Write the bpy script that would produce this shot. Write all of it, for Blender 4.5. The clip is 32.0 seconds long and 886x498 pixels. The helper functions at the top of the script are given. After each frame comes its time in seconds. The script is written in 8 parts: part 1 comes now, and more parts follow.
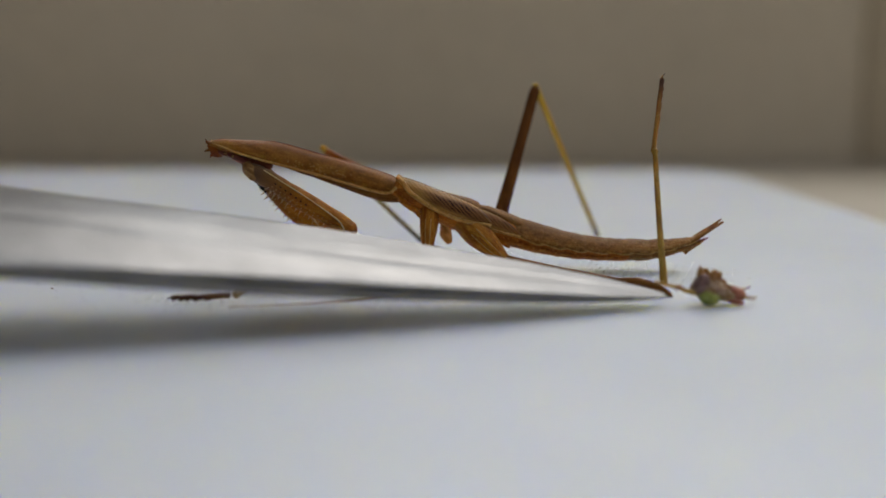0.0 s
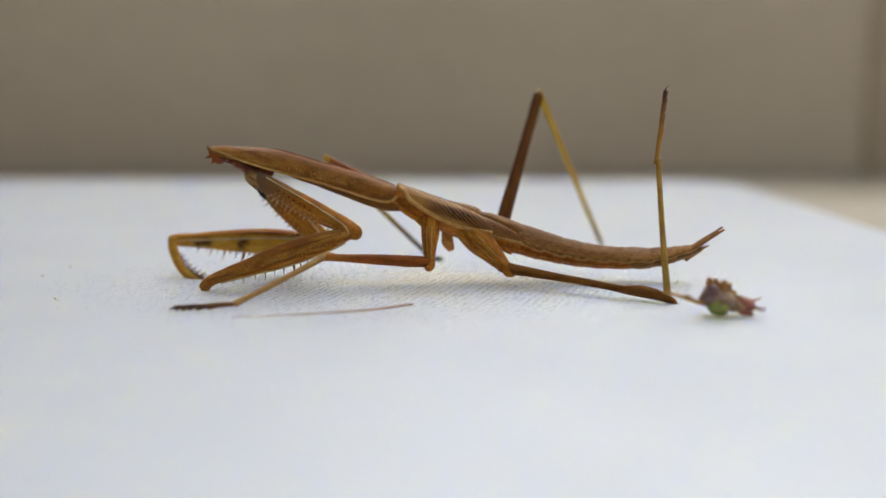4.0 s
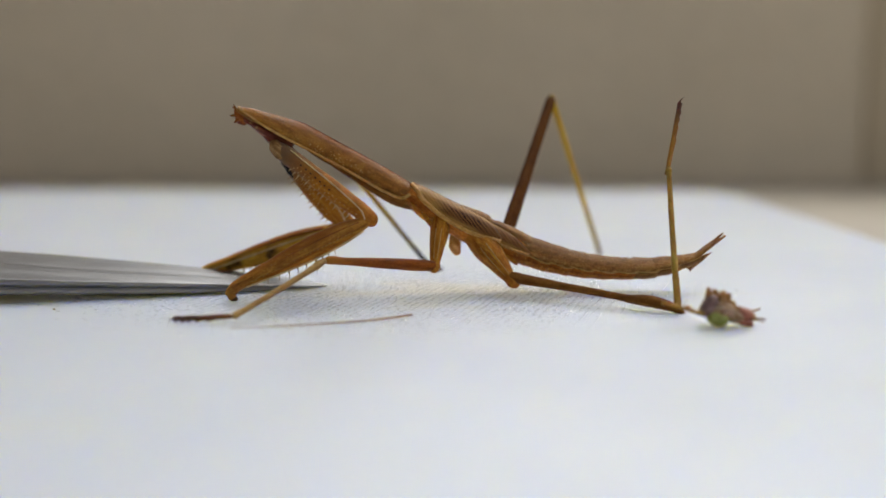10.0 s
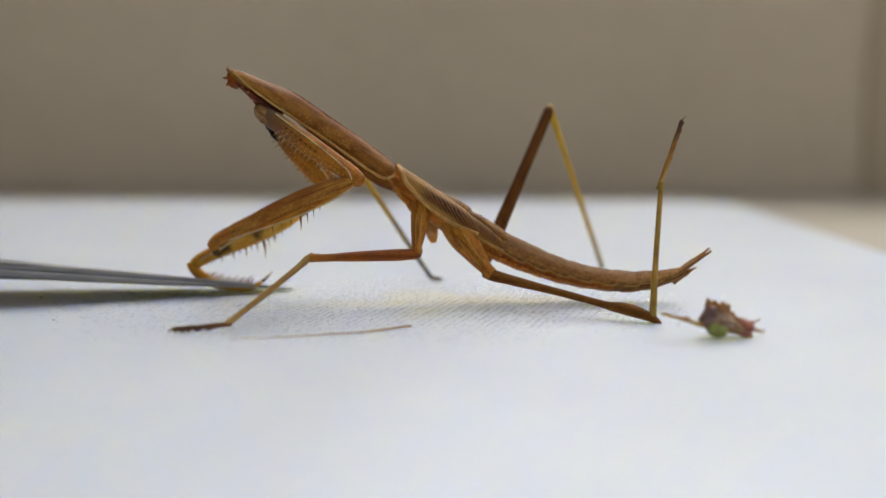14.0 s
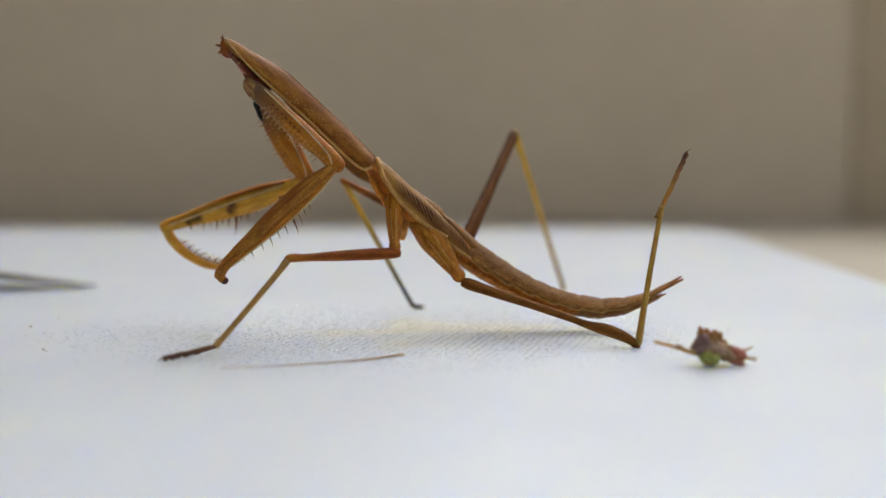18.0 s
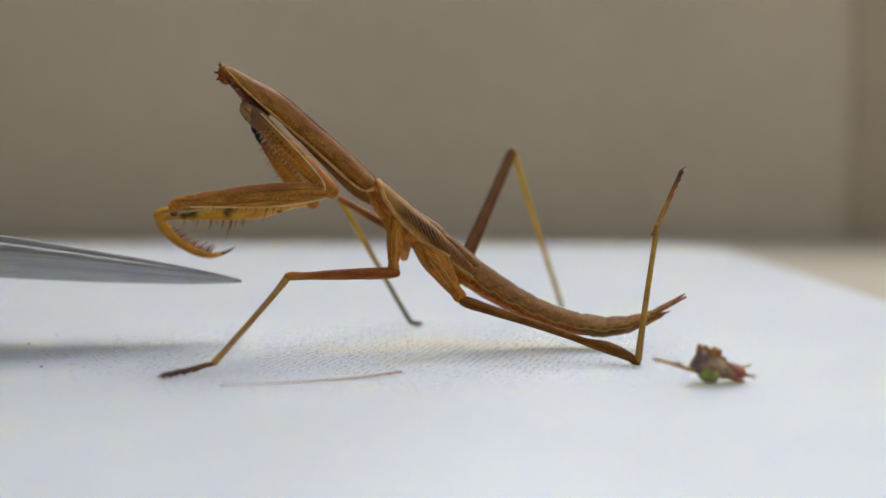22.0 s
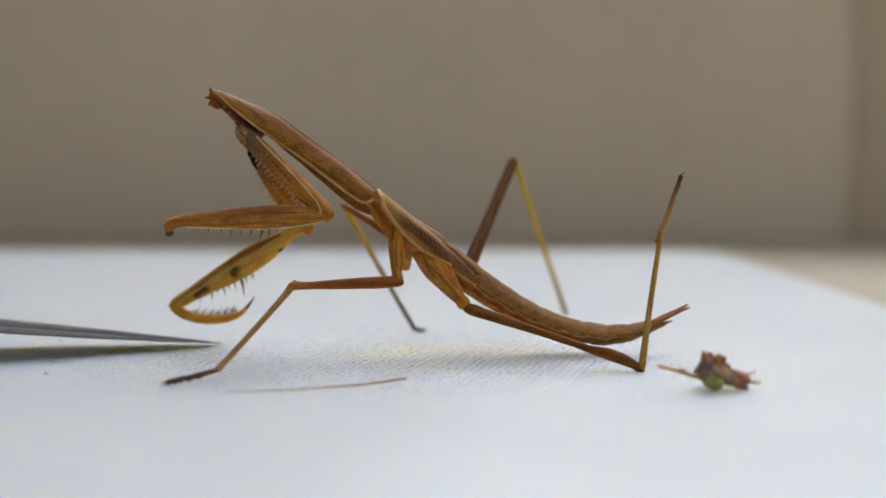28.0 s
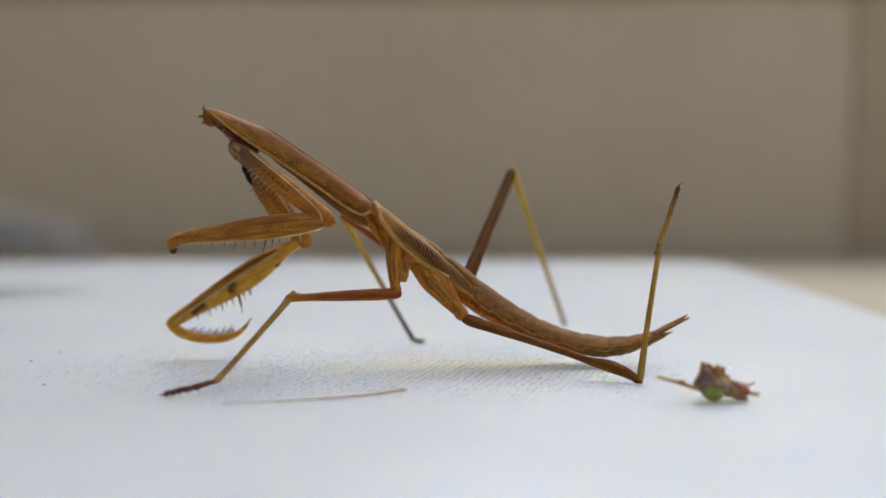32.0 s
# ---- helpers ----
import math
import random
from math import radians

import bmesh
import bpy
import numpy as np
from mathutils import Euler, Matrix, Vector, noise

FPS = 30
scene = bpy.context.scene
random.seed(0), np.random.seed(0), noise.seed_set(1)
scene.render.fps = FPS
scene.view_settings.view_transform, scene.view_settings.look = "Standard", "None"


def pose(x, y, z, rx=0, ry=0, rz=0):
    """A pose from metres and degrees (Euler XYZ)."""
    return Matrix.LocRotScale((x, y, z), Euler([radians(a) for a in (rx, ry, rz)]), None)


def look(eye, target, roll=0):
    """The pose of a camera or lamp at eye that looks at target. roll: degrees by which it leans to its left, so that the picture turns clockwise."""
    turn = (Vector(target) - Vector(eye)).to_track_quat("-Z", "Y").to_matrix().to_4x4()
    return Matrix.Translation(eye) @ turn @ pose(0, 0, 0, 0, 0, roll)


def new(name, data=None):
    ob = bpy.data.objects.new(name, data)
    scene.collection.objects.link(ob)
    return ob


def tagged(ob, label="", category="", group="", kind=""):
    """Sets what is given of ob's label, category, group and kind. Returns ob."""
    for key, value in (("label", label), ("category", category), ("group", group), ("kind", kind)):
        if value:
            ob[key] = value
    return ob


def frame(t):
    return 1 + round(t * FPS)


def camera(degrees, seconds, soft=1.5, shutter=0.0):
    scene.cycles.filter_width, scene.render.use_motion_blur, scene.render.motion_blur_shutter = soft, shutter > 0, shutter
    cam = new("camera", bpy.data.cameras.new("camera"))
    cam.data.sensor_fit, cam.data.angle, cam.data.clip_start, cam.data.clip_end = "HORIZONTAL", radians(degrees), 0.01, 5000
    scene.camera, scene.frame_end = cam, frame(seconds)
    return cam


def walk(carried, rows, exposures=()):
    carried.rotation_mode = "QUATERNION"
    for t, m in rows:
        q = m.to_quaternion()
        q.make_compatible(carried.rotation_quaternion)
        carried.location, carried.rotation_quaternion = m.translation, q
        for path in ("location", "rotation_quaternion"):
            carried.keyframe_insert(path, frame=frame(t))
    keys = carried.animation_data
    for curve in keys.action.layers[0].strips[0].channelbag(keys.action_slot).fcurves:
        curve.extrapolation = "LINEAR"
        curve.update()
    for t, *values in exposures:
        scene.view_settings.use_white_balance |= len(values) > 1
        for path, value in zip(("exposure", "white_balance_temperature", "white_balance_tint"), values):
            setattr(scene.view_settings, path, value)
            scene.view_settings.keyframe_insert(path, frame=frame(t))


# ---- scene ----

from math import sin, cos, pi

cam = camera(46.0, 32.0, shutter=0.5)
# a close-up lens: little depth of field, focus on the insect
cam.data.dof.use_dof = True
cam.data.dof.focus_distance = 0.120
cam.data.dof.aperture_fstop = 10.5
# path begins
PATH = [
    (0, pose(-0.00014, -0.1250, 0.02246, 80.976, 0, 0.331)),
    (0.5, pose(-0.00014, -0.1250, 0.02246, 81.069, 0, 0.424)),
    (1, pose(-0.00014, -0.1250, 0.02246, 81.162, 0, 0.455)),
    (1.5, pose(-0.00014, -0.1250, 0.02246, 81.069, 0, 0.486)),
    (2, pose(-0.00014, -0.1250, 0.02246, 81.069, 0, 0.455)),
    (2.5, pose(0.00013, -0.1250, 0.02247, 81.346, 0, 0.737)),
    (3, pose(-0.00008, -0.1250, 0.02258, 81.378, 0, 0.579)),
    (3.5, pose(0.00008, -0.1250, 0.02258, 81.432, 0, 0.589)),
    (5.5, pose(0.00011, -0.1250, 0.02254, 81.702, 0, 0.566)),
    (6, pose(0.00011, -0.1250, 0.02267, 81.785, 0, 0.564)),
    (6.5, pose(0.00012, -0.1250, 0.02267, 81.686, 0, 0.572)),
    (7, pose(0.00012, -0.1250, 0.02262, 81.751, 0, 0.573)),
    (7.5, pose(0.00007, -0.1250, 0.02251, 81.953, 0, 0.513)),
    (8, pose(0.00004, -0.1250, 0.02259, 82.067, 0, 0.510)),
    (8.5, pose(0.00017, -0.1250, 0.02255, 82.407, 0, 0.580)),
    (9, pose(0.00026, -0.1250, 0.02272, 82.409, 0, 0.587)),
    (9.5, pose(0.00004, -0.1250, 0.02270, 82.562, 0, 0.488)),
    (10, pose(-0.00000, -0.1250, 0.02264, 82.038, 0, 0.507)),
    (10.5, pose(0.00003, -0.1250, 0.02262, 81.854, 0, 0.506)),
    (11, pose(0.00021, -0.1250, 0.02274, 82.225, 0, 0.577)),
    (11.5, pose(0.00023, -0.1250, 0.02276, 82.461, 0, 0.587)),
    (12, pose(0.00015, -0.1250, 0.02266, 82.584, 0, 0.589)),
    (12.5, pose(0.00016, -0.1250, 0.02264, 82.553, 0, 0.583)),
    (13, pose(0.00002, -0.1250, 0.02272, 82.500, 0, 0.510)),
    (13.5, pose(0.00004, -0.1250, 0.02268, 82.509, 0, 0.482)),
    (14, pose(0.00021, -0.1250, 0.02278, 82.563, 0, 0.581)),
    (14.5, pose(0.00006, -0.1250, 0.02263, 82.591, 0, 0.521)),
    (16.5, pose(0.00000, -0.1250, 0.02277, 82.596, 0, 0.250)),
    (17, pose(-0.00004, -0.1250, 0.02280, 83.186, 0, 0.105)),
    (17.5, pose(0.00005, -0.1250, 0.02292, 83.578, 0, 0.083)),
    (18, pose(-0.00010, -0.1250, 0.02285, 84.082, 0, -0.012)),
    (18.5, pose(-0.00025, -0.1250, 0.02286, 84.444, 0, -0.110)),
    (19, pose(0.00000, -0.1250, 0.02300, 84.710, 0, 0.000)),
    (19.5, pose(-0.00018, -0.1250, 0.02297, 84.776, 0, -0.092)),
    (20, pose(-0.00013, -0.1250, 0.02310, 84.801, 0, -0.085)),
    (20.5, pose(-0.00009, -0.1250, 0.02308, 84.861, 0, -0.084)),
    (21, pose(-0.00014, -0.1250, 0.02297, 84.867, 0, -0.091)),
    (21.5, pose(-0.00013, -0.1250, 0.02297, 84.959, 0, -0.090)),
    (22, pose(-0.00013, -0.1250, 0.02297, 84.959, 0, -0.090)),
    (22.5, pose(-0.00009, -0.1250, 0.02303, 84.988, 0, -0.084)),
    (23, pose(-0.00021, -0.1250, 0.02310, 84.986, 0, -0.148)),
    (23.5, pose(-0.00021, -0.1250, 0.02310, 84.986, 0, -0.148)),
    (24, pose(-0.00014, -0.1250, 0.02305, 85.144, 0, -0.179)),
    (24.5, pose(-0.00063, -0.1250, 0.02314, 85.410, 0, -0.125)),
    (25, pose(-0.00063, -0.1250, 0.02301, 85.600, 0, -0.124)),
    (25.5, pose(-0.00063, -0.1250, 0.02305, 85.568, 0, -0.089)),
    (27.5, pose(-0.00053, -0.1250, 0.02311, 85.223, 0, 0.007)),
    (28, pose(-0.00042, -0.1250, 0.02317, 85.225, 0, -0.020)),
    (28.5, pose(-0.00051, -0.1250, 0.02316, 85.596, 0, -0.115)),
    (29, pose(-0.00065, -0.1250, 0.02324, 85.674, 0, -0.116)),
    (29.5, pose(-0.00042, -0.1250, 0.02316, 85.655, 0, -0.019)),
    (30, pose(-0.00042, -0.1250, 0.02316, 85.655, 0, -0.019)),
    (30.5, pose(-0.00042, -0.1250, 0.02316, 85.655, 0, -0.019)),
    (31, pose(-0.00053, -0.1250, 0.02324, 85.682, 0, -0.113)),
    (31.5, pose(-0.00052, -0.1250, 0.02316, 85.749, 0, -0.109)),
    (32, pose(-0.00049, -0.1250, 0.02328, 85.774, 0, -0.105)),
]
# path ends
walk(cam, PATH, [(0, -0.5, 6030, 4.2), (0.5, -0.45, 6030, 4.2), (1.0, -0.18, 6030, 4.2), (1.7, -0.14, 6030, 4.2), (2.2, 0.0, 6030, 4.2), (18, 0.0, 6020, 4.2), (24, -0.02, 5930, 4.2), (32, -0.02, 5900, 4.2)])

# ---- light ----
world = bpy.data.worlds.new("sky")
scene.world = world
world.use_nodes = True
wn = world.node_tree.nodes
sky = wn.new("ShaderNodeTexSky")
sky.sky_type, sky.sun_disc = "NISHITA", False
sky.sun_elevation, sky.sun_rotation = radians(57), radians(17)
sky.air_density, sky.dust_density, sky.ozone_density = 0.5, 10.0, 0.4
world.node_tree.links.new(sky.outputs[0], wn["Background"].inputs[0])
wn["Background"].inputs[1].default_value = 0.1
sun = new("sun", bpy.data.lights.new("sun", "SUN"))
sun.data.energy, sun.data.angle, sun.data.color = 1.62, radians(86), (0.91, 0.96, 1.0)
sun.matrix_world = look((0.19, 0.62, 1.0), (0, 0, 0))


# ---- materials ----
def mat(name, rough=0.5, metal=0.0):
    m = bpy.data.materials.new(name)
    m.use_nodes = True
    p = m.node_tree.nodes["Principled BSDF"]
    p.inputs["Roughness"].default_value, p.inputs["Metallic"].default_value = rough, metal
    return m, m.node_tree.nodes, m.node_tree.links, p


def coords(n, l, scale, kind="Object"):
    tc, mp = n.new("ShaderNodeTexCoord"), n.new("ShaderNodeMapping")
    mp.inputs["Scale"].default_value = scale
    l.new(tc.outputs[kind], mp.inputs[0])
    return mp.outputs[0]


def noise_tex(n, l, vec, scale, detail=3.0, rough=0.55):
    t = n.new("ShaderNodeTexNoise")
    t.inputs["Scale"].default_value, t.inputs["Detail"].default_value, t.inputs["Roughness"].default_value = scale, detail, rough
    l.new(vec, t.inputs["Vector"])
    return t.outputs["Fac"]


def ramp(n, l, fac, stops):
    r = n.new("ShaderNodeValToRGB")
    while len(r.color_ramp.elements) < len(stops):
        r.color_ramp.elements.new(0.5)
    for e, (pos, c) in zip(r.color_ramp.elements, stops):
        e.position, e.color = pos, (*c, 1)
    l.new(fac, r.inputs[0])
    return r.outputs[0]


def mixed(n, l, fac, a, b, mode="MIX"):
    m = n.new("ShaderNodeMix")
    m.data_type, m.blend_type = "RGBA", mode
    for s, v in ((m.inputs[0], fac), (m.inputs[6], a), (m.inputs[7], b)):
        if isinstance(v, (int, float)):
            s.default_value = v
        elif isinstance(v, tuple):
            s.default_value = (*v, 1)
        else:
            l.new(v, s)
    return m.outputs[2]


def bumped(n, l, p, height, strength, dist):
    b = n.new("ShaderNodeBump")
    b.inputs["Strength"].default_value, b.inputs["Distance"].default_value = strength, dist
    l.new(height, b.inputs["Height"])
    l.new(b.outputs[0], p.inputs["Normal"])


def maths(n, l, op, a, b=None):
    m = n.new("ShaderNodeMath")
    m.operation = op
    for s, v in zip(m.inputs, (a, b)):
        if v is None:
            continue
        if isinstance(v, (int, float)):
            s.default_value = v
        else:
            l.new(v, s)
    return m.outputs[0]


def chitin(name, dark, mid, light, rough=0.38, streak=1.0, toward=None, reach=(0, 10), sss=0.4, speck=0.35, spec=0.16, spots=(), across=None):
    """Horny skin with streaks along the limb, fine mottling and a small relief; toward: a tone reached along the limb, in mm."""
    m, n, l, p = mat(name, rough)
    v = coords(n, l, (260, 2300, 2300))
    col = ramp(n, l, noise_tex(n, l, v, 1.0 * streak, 4, 0.6), [(0.24, dark), (0.5, mid), (0.78, light)])
    fine = noise_tex(n, l, coords(n, l, (1, 1, 1)), 5200, 3, 0.65)
    tone = ramp(n, l, fine, [(0.32, (0.42, 0.34, 0.28)), (0.55, (1, 1, 1)), (0.8, (1.0, 0.96, 0.86))])
    col = mixed(n, l, speck, col, mixed(n, l, 1.0, col, tone, "MULTIPLY"))
    blotch = ramp(n, l, noise_tex(n, l, coords(n, l, (0.6, 1, 1)), 1100, 3), [(0.36, (0.55, 0.5, 0.45)), (0.56, (1, 1, 1))])
    col = mixed(n, l, min(1.0, speck * 1.2), col, mixed(n, l, 1.0, col, blotch, "MULTIPLY"))
    dots = n.new("ShaderNodeTexVoronoi")
    dots.inputs["Scale"].default_value = 2100
    l.new(coords(n, l, (0.8, 1, 1)), dots.inputs["Vector"])
    col = mixed(n, l, ramp(n, l, dots.outputs["Distance"], [(0.14, [0.6 * speck] * 3), (0.3, (0, 0, 0))]), col, light)
    if across:
        tone2, z0, z1 = across
        tc2, sz, mz = n.new("ShaderNodeTexCoord"), n.new("ShaderNodeSeparateXYZ"), n.new("ShaderNodeMapRange")
        l.new(tc2.outputs["Object"], sz.inputs[0])
        wavy = maths(n, l, "ADD", sz.outputs[2], maths(n, l, "MULTIPLY", noise_tex(n, l, coords(n, l, (0.4, 1, 1)), 900, 3), 0.0006))
        l.new(wavy, mz.inputs[0])
        mz.inputs[1].default_value, mz.inputs[2].default_value = z0 * 0.001 + 0.0003, z1 * 0.001 + 0.0003
        col = mixed(n, l, maths(n, l, "MULTIPLY", mz.outputs[0], 0.85), col, tone2)
    for x, y, z, size in spots:
        far = n.new("ShaderNodeVectorMath")
        far.operation = "DISTANCE"
        far.inputs[1].default_value = (x * 0.001, y * 0.001, z * 0.001)
        l.new(coords(n, l, (1, 1, 1)), far.inputs[0])
        d = maths(n, l, "ADD", maths(n, l, "MULTIPLY", far.outputs["Value"], 1000 / size), maths(n, l, "MULTIPLY", noise_tex(n, l, coords(n, l, (1, 1, 1)), 1600, 2), 0.5))
        col = mixed(n, l, ramp(n, l, d, [(0.38, (0.9, 0.9, 0.9)), (1.1, (0, 0, 0))]), col, (0.035, 0.013, 0.004))
    if toward:
        tc, sx, mr = n.new("ShaderNodeTexCoord"), n.new("ShaderNodeSeparateXYZ"), n.new("ShaderNodeMapRange")
        l.new(tc.outputs["Object"], sx.inputs[0])
        l.new(sx.outputs[0], mr.inputs[0])
        mr.inputs[1].default_value, mr.inputs[2].default_value = reach[0] * 0.001, reach[1] * 0.001
        col = mixed(n, l, mr.outputs[0], col, toward)
    l.new(col, p.inputs["Base Color"])
    rr = n.new("ShaderNodeMapRange")
    rr.inputs[3].default_value, rr.inputs[4].default_value = rough - 0.1, rough + 0.15
    l.new(fine, rr.inputs[0])
    l.new(rr.outputs[0], p.inputs["Roughness"])
    p.inputs["Subsurface Weight"].default_value = sss
    p.inputs["Subsurface Radius"].default_value = (1.0, 0.5, 0.14)
    p.inputs["Subsurface Scale"].default_value = 0.0014
    p.inputs["Specular IOR Level"].default_value = spec
    bumped(n, l, p, fine, 0.6, 0.00022)
    return m


BROWN = chitin("brown_skin", (0.104, 0.0291, 0.0026), (0.299, 0.0986, 0.00867), (0.507, 0.207, 0.026), speck=0.6)
PLATE = chitin("pronotum_skin", (0.18, 0.068, 0.011), (0.365, 0.158, 0.026), (0.51, 0.27, 0.052), streak=0.7, speck=0.6, across=((0.23, 0.085, 0.016), 0.7, 1.7))
BELLY = chitin("belly_skin", (0.22, 0.0582, 0.00694), (0.52, 0.174, 0.0225), (0.727, 0.314, 0.0607), speck=0.75, sss=0.5)
BACK = chitin("back_skin", (0.17, 0.072, 0.02), (0.38, 0.185, 0.055), (0.54, 0.32, 0.11), speck=0.8, rough=0.5, spec=0.1, across=((0.18, 0.085, 0.03), 0.6, 1.6))
TAIL = chitin("tail_skin", (0.14, 0.06, 0.016), (0.30, 0.145, 0.042), (0.44, 0.25, 0.08), speck=0.6, rough=0.5)
AMBER = chitin("amber_skin", (0.209, 0.0616, 0.00714), (0.464, 0.179, 0.0184), (0.673, 0.347, 0.0459), sss=0.5, speck=0.5)
AMBER_DARK_TOP = chitin("amber_skin_with_dark_top", (0.22, 0.08, 0.014), (0.46, 0.205, 0.034), (0.66, 0.37, 0.07), sss=0.5, speck=0.5, across=((0.25, 0.085, 0.012), 0.5, 1.2))
HIP = chitin("grey_to_amber_skin", (0.278, 0.0952, 0.0102), (0.452, 0.174, 0.0173), (0.626, 0.314, 0.0408), sss=0.45, speck=0.5, toward=(0.15, 0.085, 0.045), reach=(6.5, 1.0))
HONEY = chitin("honey_skin", (0.42, 0.20, 0.02), (0.60, 0.335, 0.042), (0.74, 0.48, 0.08), sss=0.55, speck=0.35)
HONEY_SPOTTED = chitin("spotted_honey_skin", (0.42, 0.20, 0.02), (0.60, 0.335, 0.042), (0.74, 0.48, 0.08), sss=0.55, speck=0.35, spots=((10.2, 0.8, -0.1, 1.3), (10.6, 0.75, -0.7, 0.95), (14.7, 0.7, -0.25, 1.15), (15.4, 0.66, -0.35, 1.3), (16.1, 0.6, -0.45, 0.95)), across=((0.30, 0.11, 0.012), 0.6, 1.2))
THIGH = chitin("dark_rust_skin", (0.06, 0.018, 0.003), (0.125, 0.043, 0.006), (0.2, 0.08, 0.014), speck=0.4, sss=0.1, rough=0.5, spec=0.05)
UMBER = chitin("umber_skin", (0.09, 0.031, 0.005), (0.19, 0.076, 0.014), (0.3, 0.135, 0.028), speck=0.4, sss=0.1, rough=0.48, spec=0.06)
RUST = chitin("rust_skin", (0.13, 0.0314, 0.00347), (0.26, 0.0694, 0.00694), (0.403, 0.129, 0.0139), speck=0.4, sss=0.2, toward=(0.36, 0.15, 0.016), reach=(9, 14))
STRAW = chitin("straw_skin", (0.22, 0.135, 0.025), (0.37, 0.25, 0.05), (0.50, 0.37, 0.09), sss=0.5, speck=0.4)
TAN_SHANK = chitin("tan_shank_skin", (0.246, 0.14, 0.0425), (0.381, 0.235, 0.0723), (0.515, 0.34, 0.119), sss=0.3, speck=0.4)
STRAW_DARK = chitin("straw_to_olive_skin", (0.36, 0.23, 0.02), (0.50, 0.35, 0.035), (0.60, 0.45, 0.07), toward=(0.055, 0.045, 0.03), reach=(4, 17), speck=0.25)
STRAW_LONG = chitin("long_straw_skin", (0.36, 0.23, 0.02), (0.50, 0.35, 0.035), (0.60, 0.45, 0.07), toward=(0.07, 0.055, 0.035), reach=(17, 30), speck=0.25)
TOE = chitin("toe_skin", (0.02, 0.011, 0.007), (0.06, 0.03, 0.016), (0.13, 0.07, 0.035))
FOOT = chitin("foot_skin", (0.10, 0.045, 0.015), (0.19, 0.09, 0.028), (0.28, 0.15, 0.05), toward=(0.075, 0.036, 0.02), reach=(0.3, 3.5))
SHIN = chitin("straw_to_brown_skin", (0.22, 0.12, 0.025), (0.34, 0.19, 0.04), (0.46, 0.29, 0.07), sss=0.4, speck=0.4, toward=(0.075, 0.038, 0.024), reach=(3.0, 6.6))
PALE = chitin("pale_edge", (0.381, 0.19, 0.0467), (0.56, 0.31, 0.0892), (0.694, 0.45, 0.17), speck=0.5)
IVORY = chitin("ivory_ridge", (0.55, 0.38, 0.16), (0.68, 0.50, 0.26), (0.8, 0.65, 0.42), speck=0.4)
DARK = chitin("black_mark", (0.006, 0.005, 0.006), (0.014, 0.011, 0.012), (0.03, 0.025, 0.025), sss=0.0, rough=0.65)
MARK = chitin("brown_mark", (0.02, 0.01, 0.004), (0.06, 0.028, 0.009), (0.14, 0.065, 0.016), sss=0.1, rough=0.55, speck=0.7)
THORN = chitin("thorn", (0.16, 0.08, 0.025), (0.24, 0.13, 0.04), (0.4, 0.26, 0.10), toward=(0.06, 0.03, 0.018), reach=(0.5, 1.8), sss=0.2)
BRISTLE = chitin("pale_thorn", (0.52, 0.34, 0.15), (0.64, 0.45, 0.22), (0.75, 0.58, 0.32), sss=0.1)
MAROON = chitin("maroon_skin", (0.06, 0.015, 0.012), (0.16, 0.045, 0.03), (0.28, 0.10, 0.05))
FLESH = chitin("flesh", (0.26, 0.08, 0.06), (0.42, 0.16, 0.11), (0.56, 0.34, 0.24), sss=0.25)
MAUVE = chitin("mauve_eye_skin", (0.14, 0.075, 0.07), (0.24, 0.15, 0.14), (0.38, 0.28, 0.26), rough=0.3, sss=0.2)
PURPLE = chitin("mottled_head_skin", (0.15, 0.075, 0.04), (0.33, 0.20, 0.10), (0.56, 0.42, 0.27), streak=2.0, sss=0.2)
GREEN = chitin("green_eye", (0.22, 0.22, 0.05), (0.36, 0.40, 0.11), (0.50, 0.55, 0.22), rough=0.22, sss=0.25)
FACE = chitin("pale_face", (0.20, 0.11, 0.07), (0.42, 0.30, 0.22), (0.6, 0.5, 0.42), streak=2.0, speck=0.8)
SHARD = chitin("torn_skin", (0.13, 0.065, 0.025), (0.33, 0.18, 0.065), (0.52, 0.35, 0.17), sss=0.2)


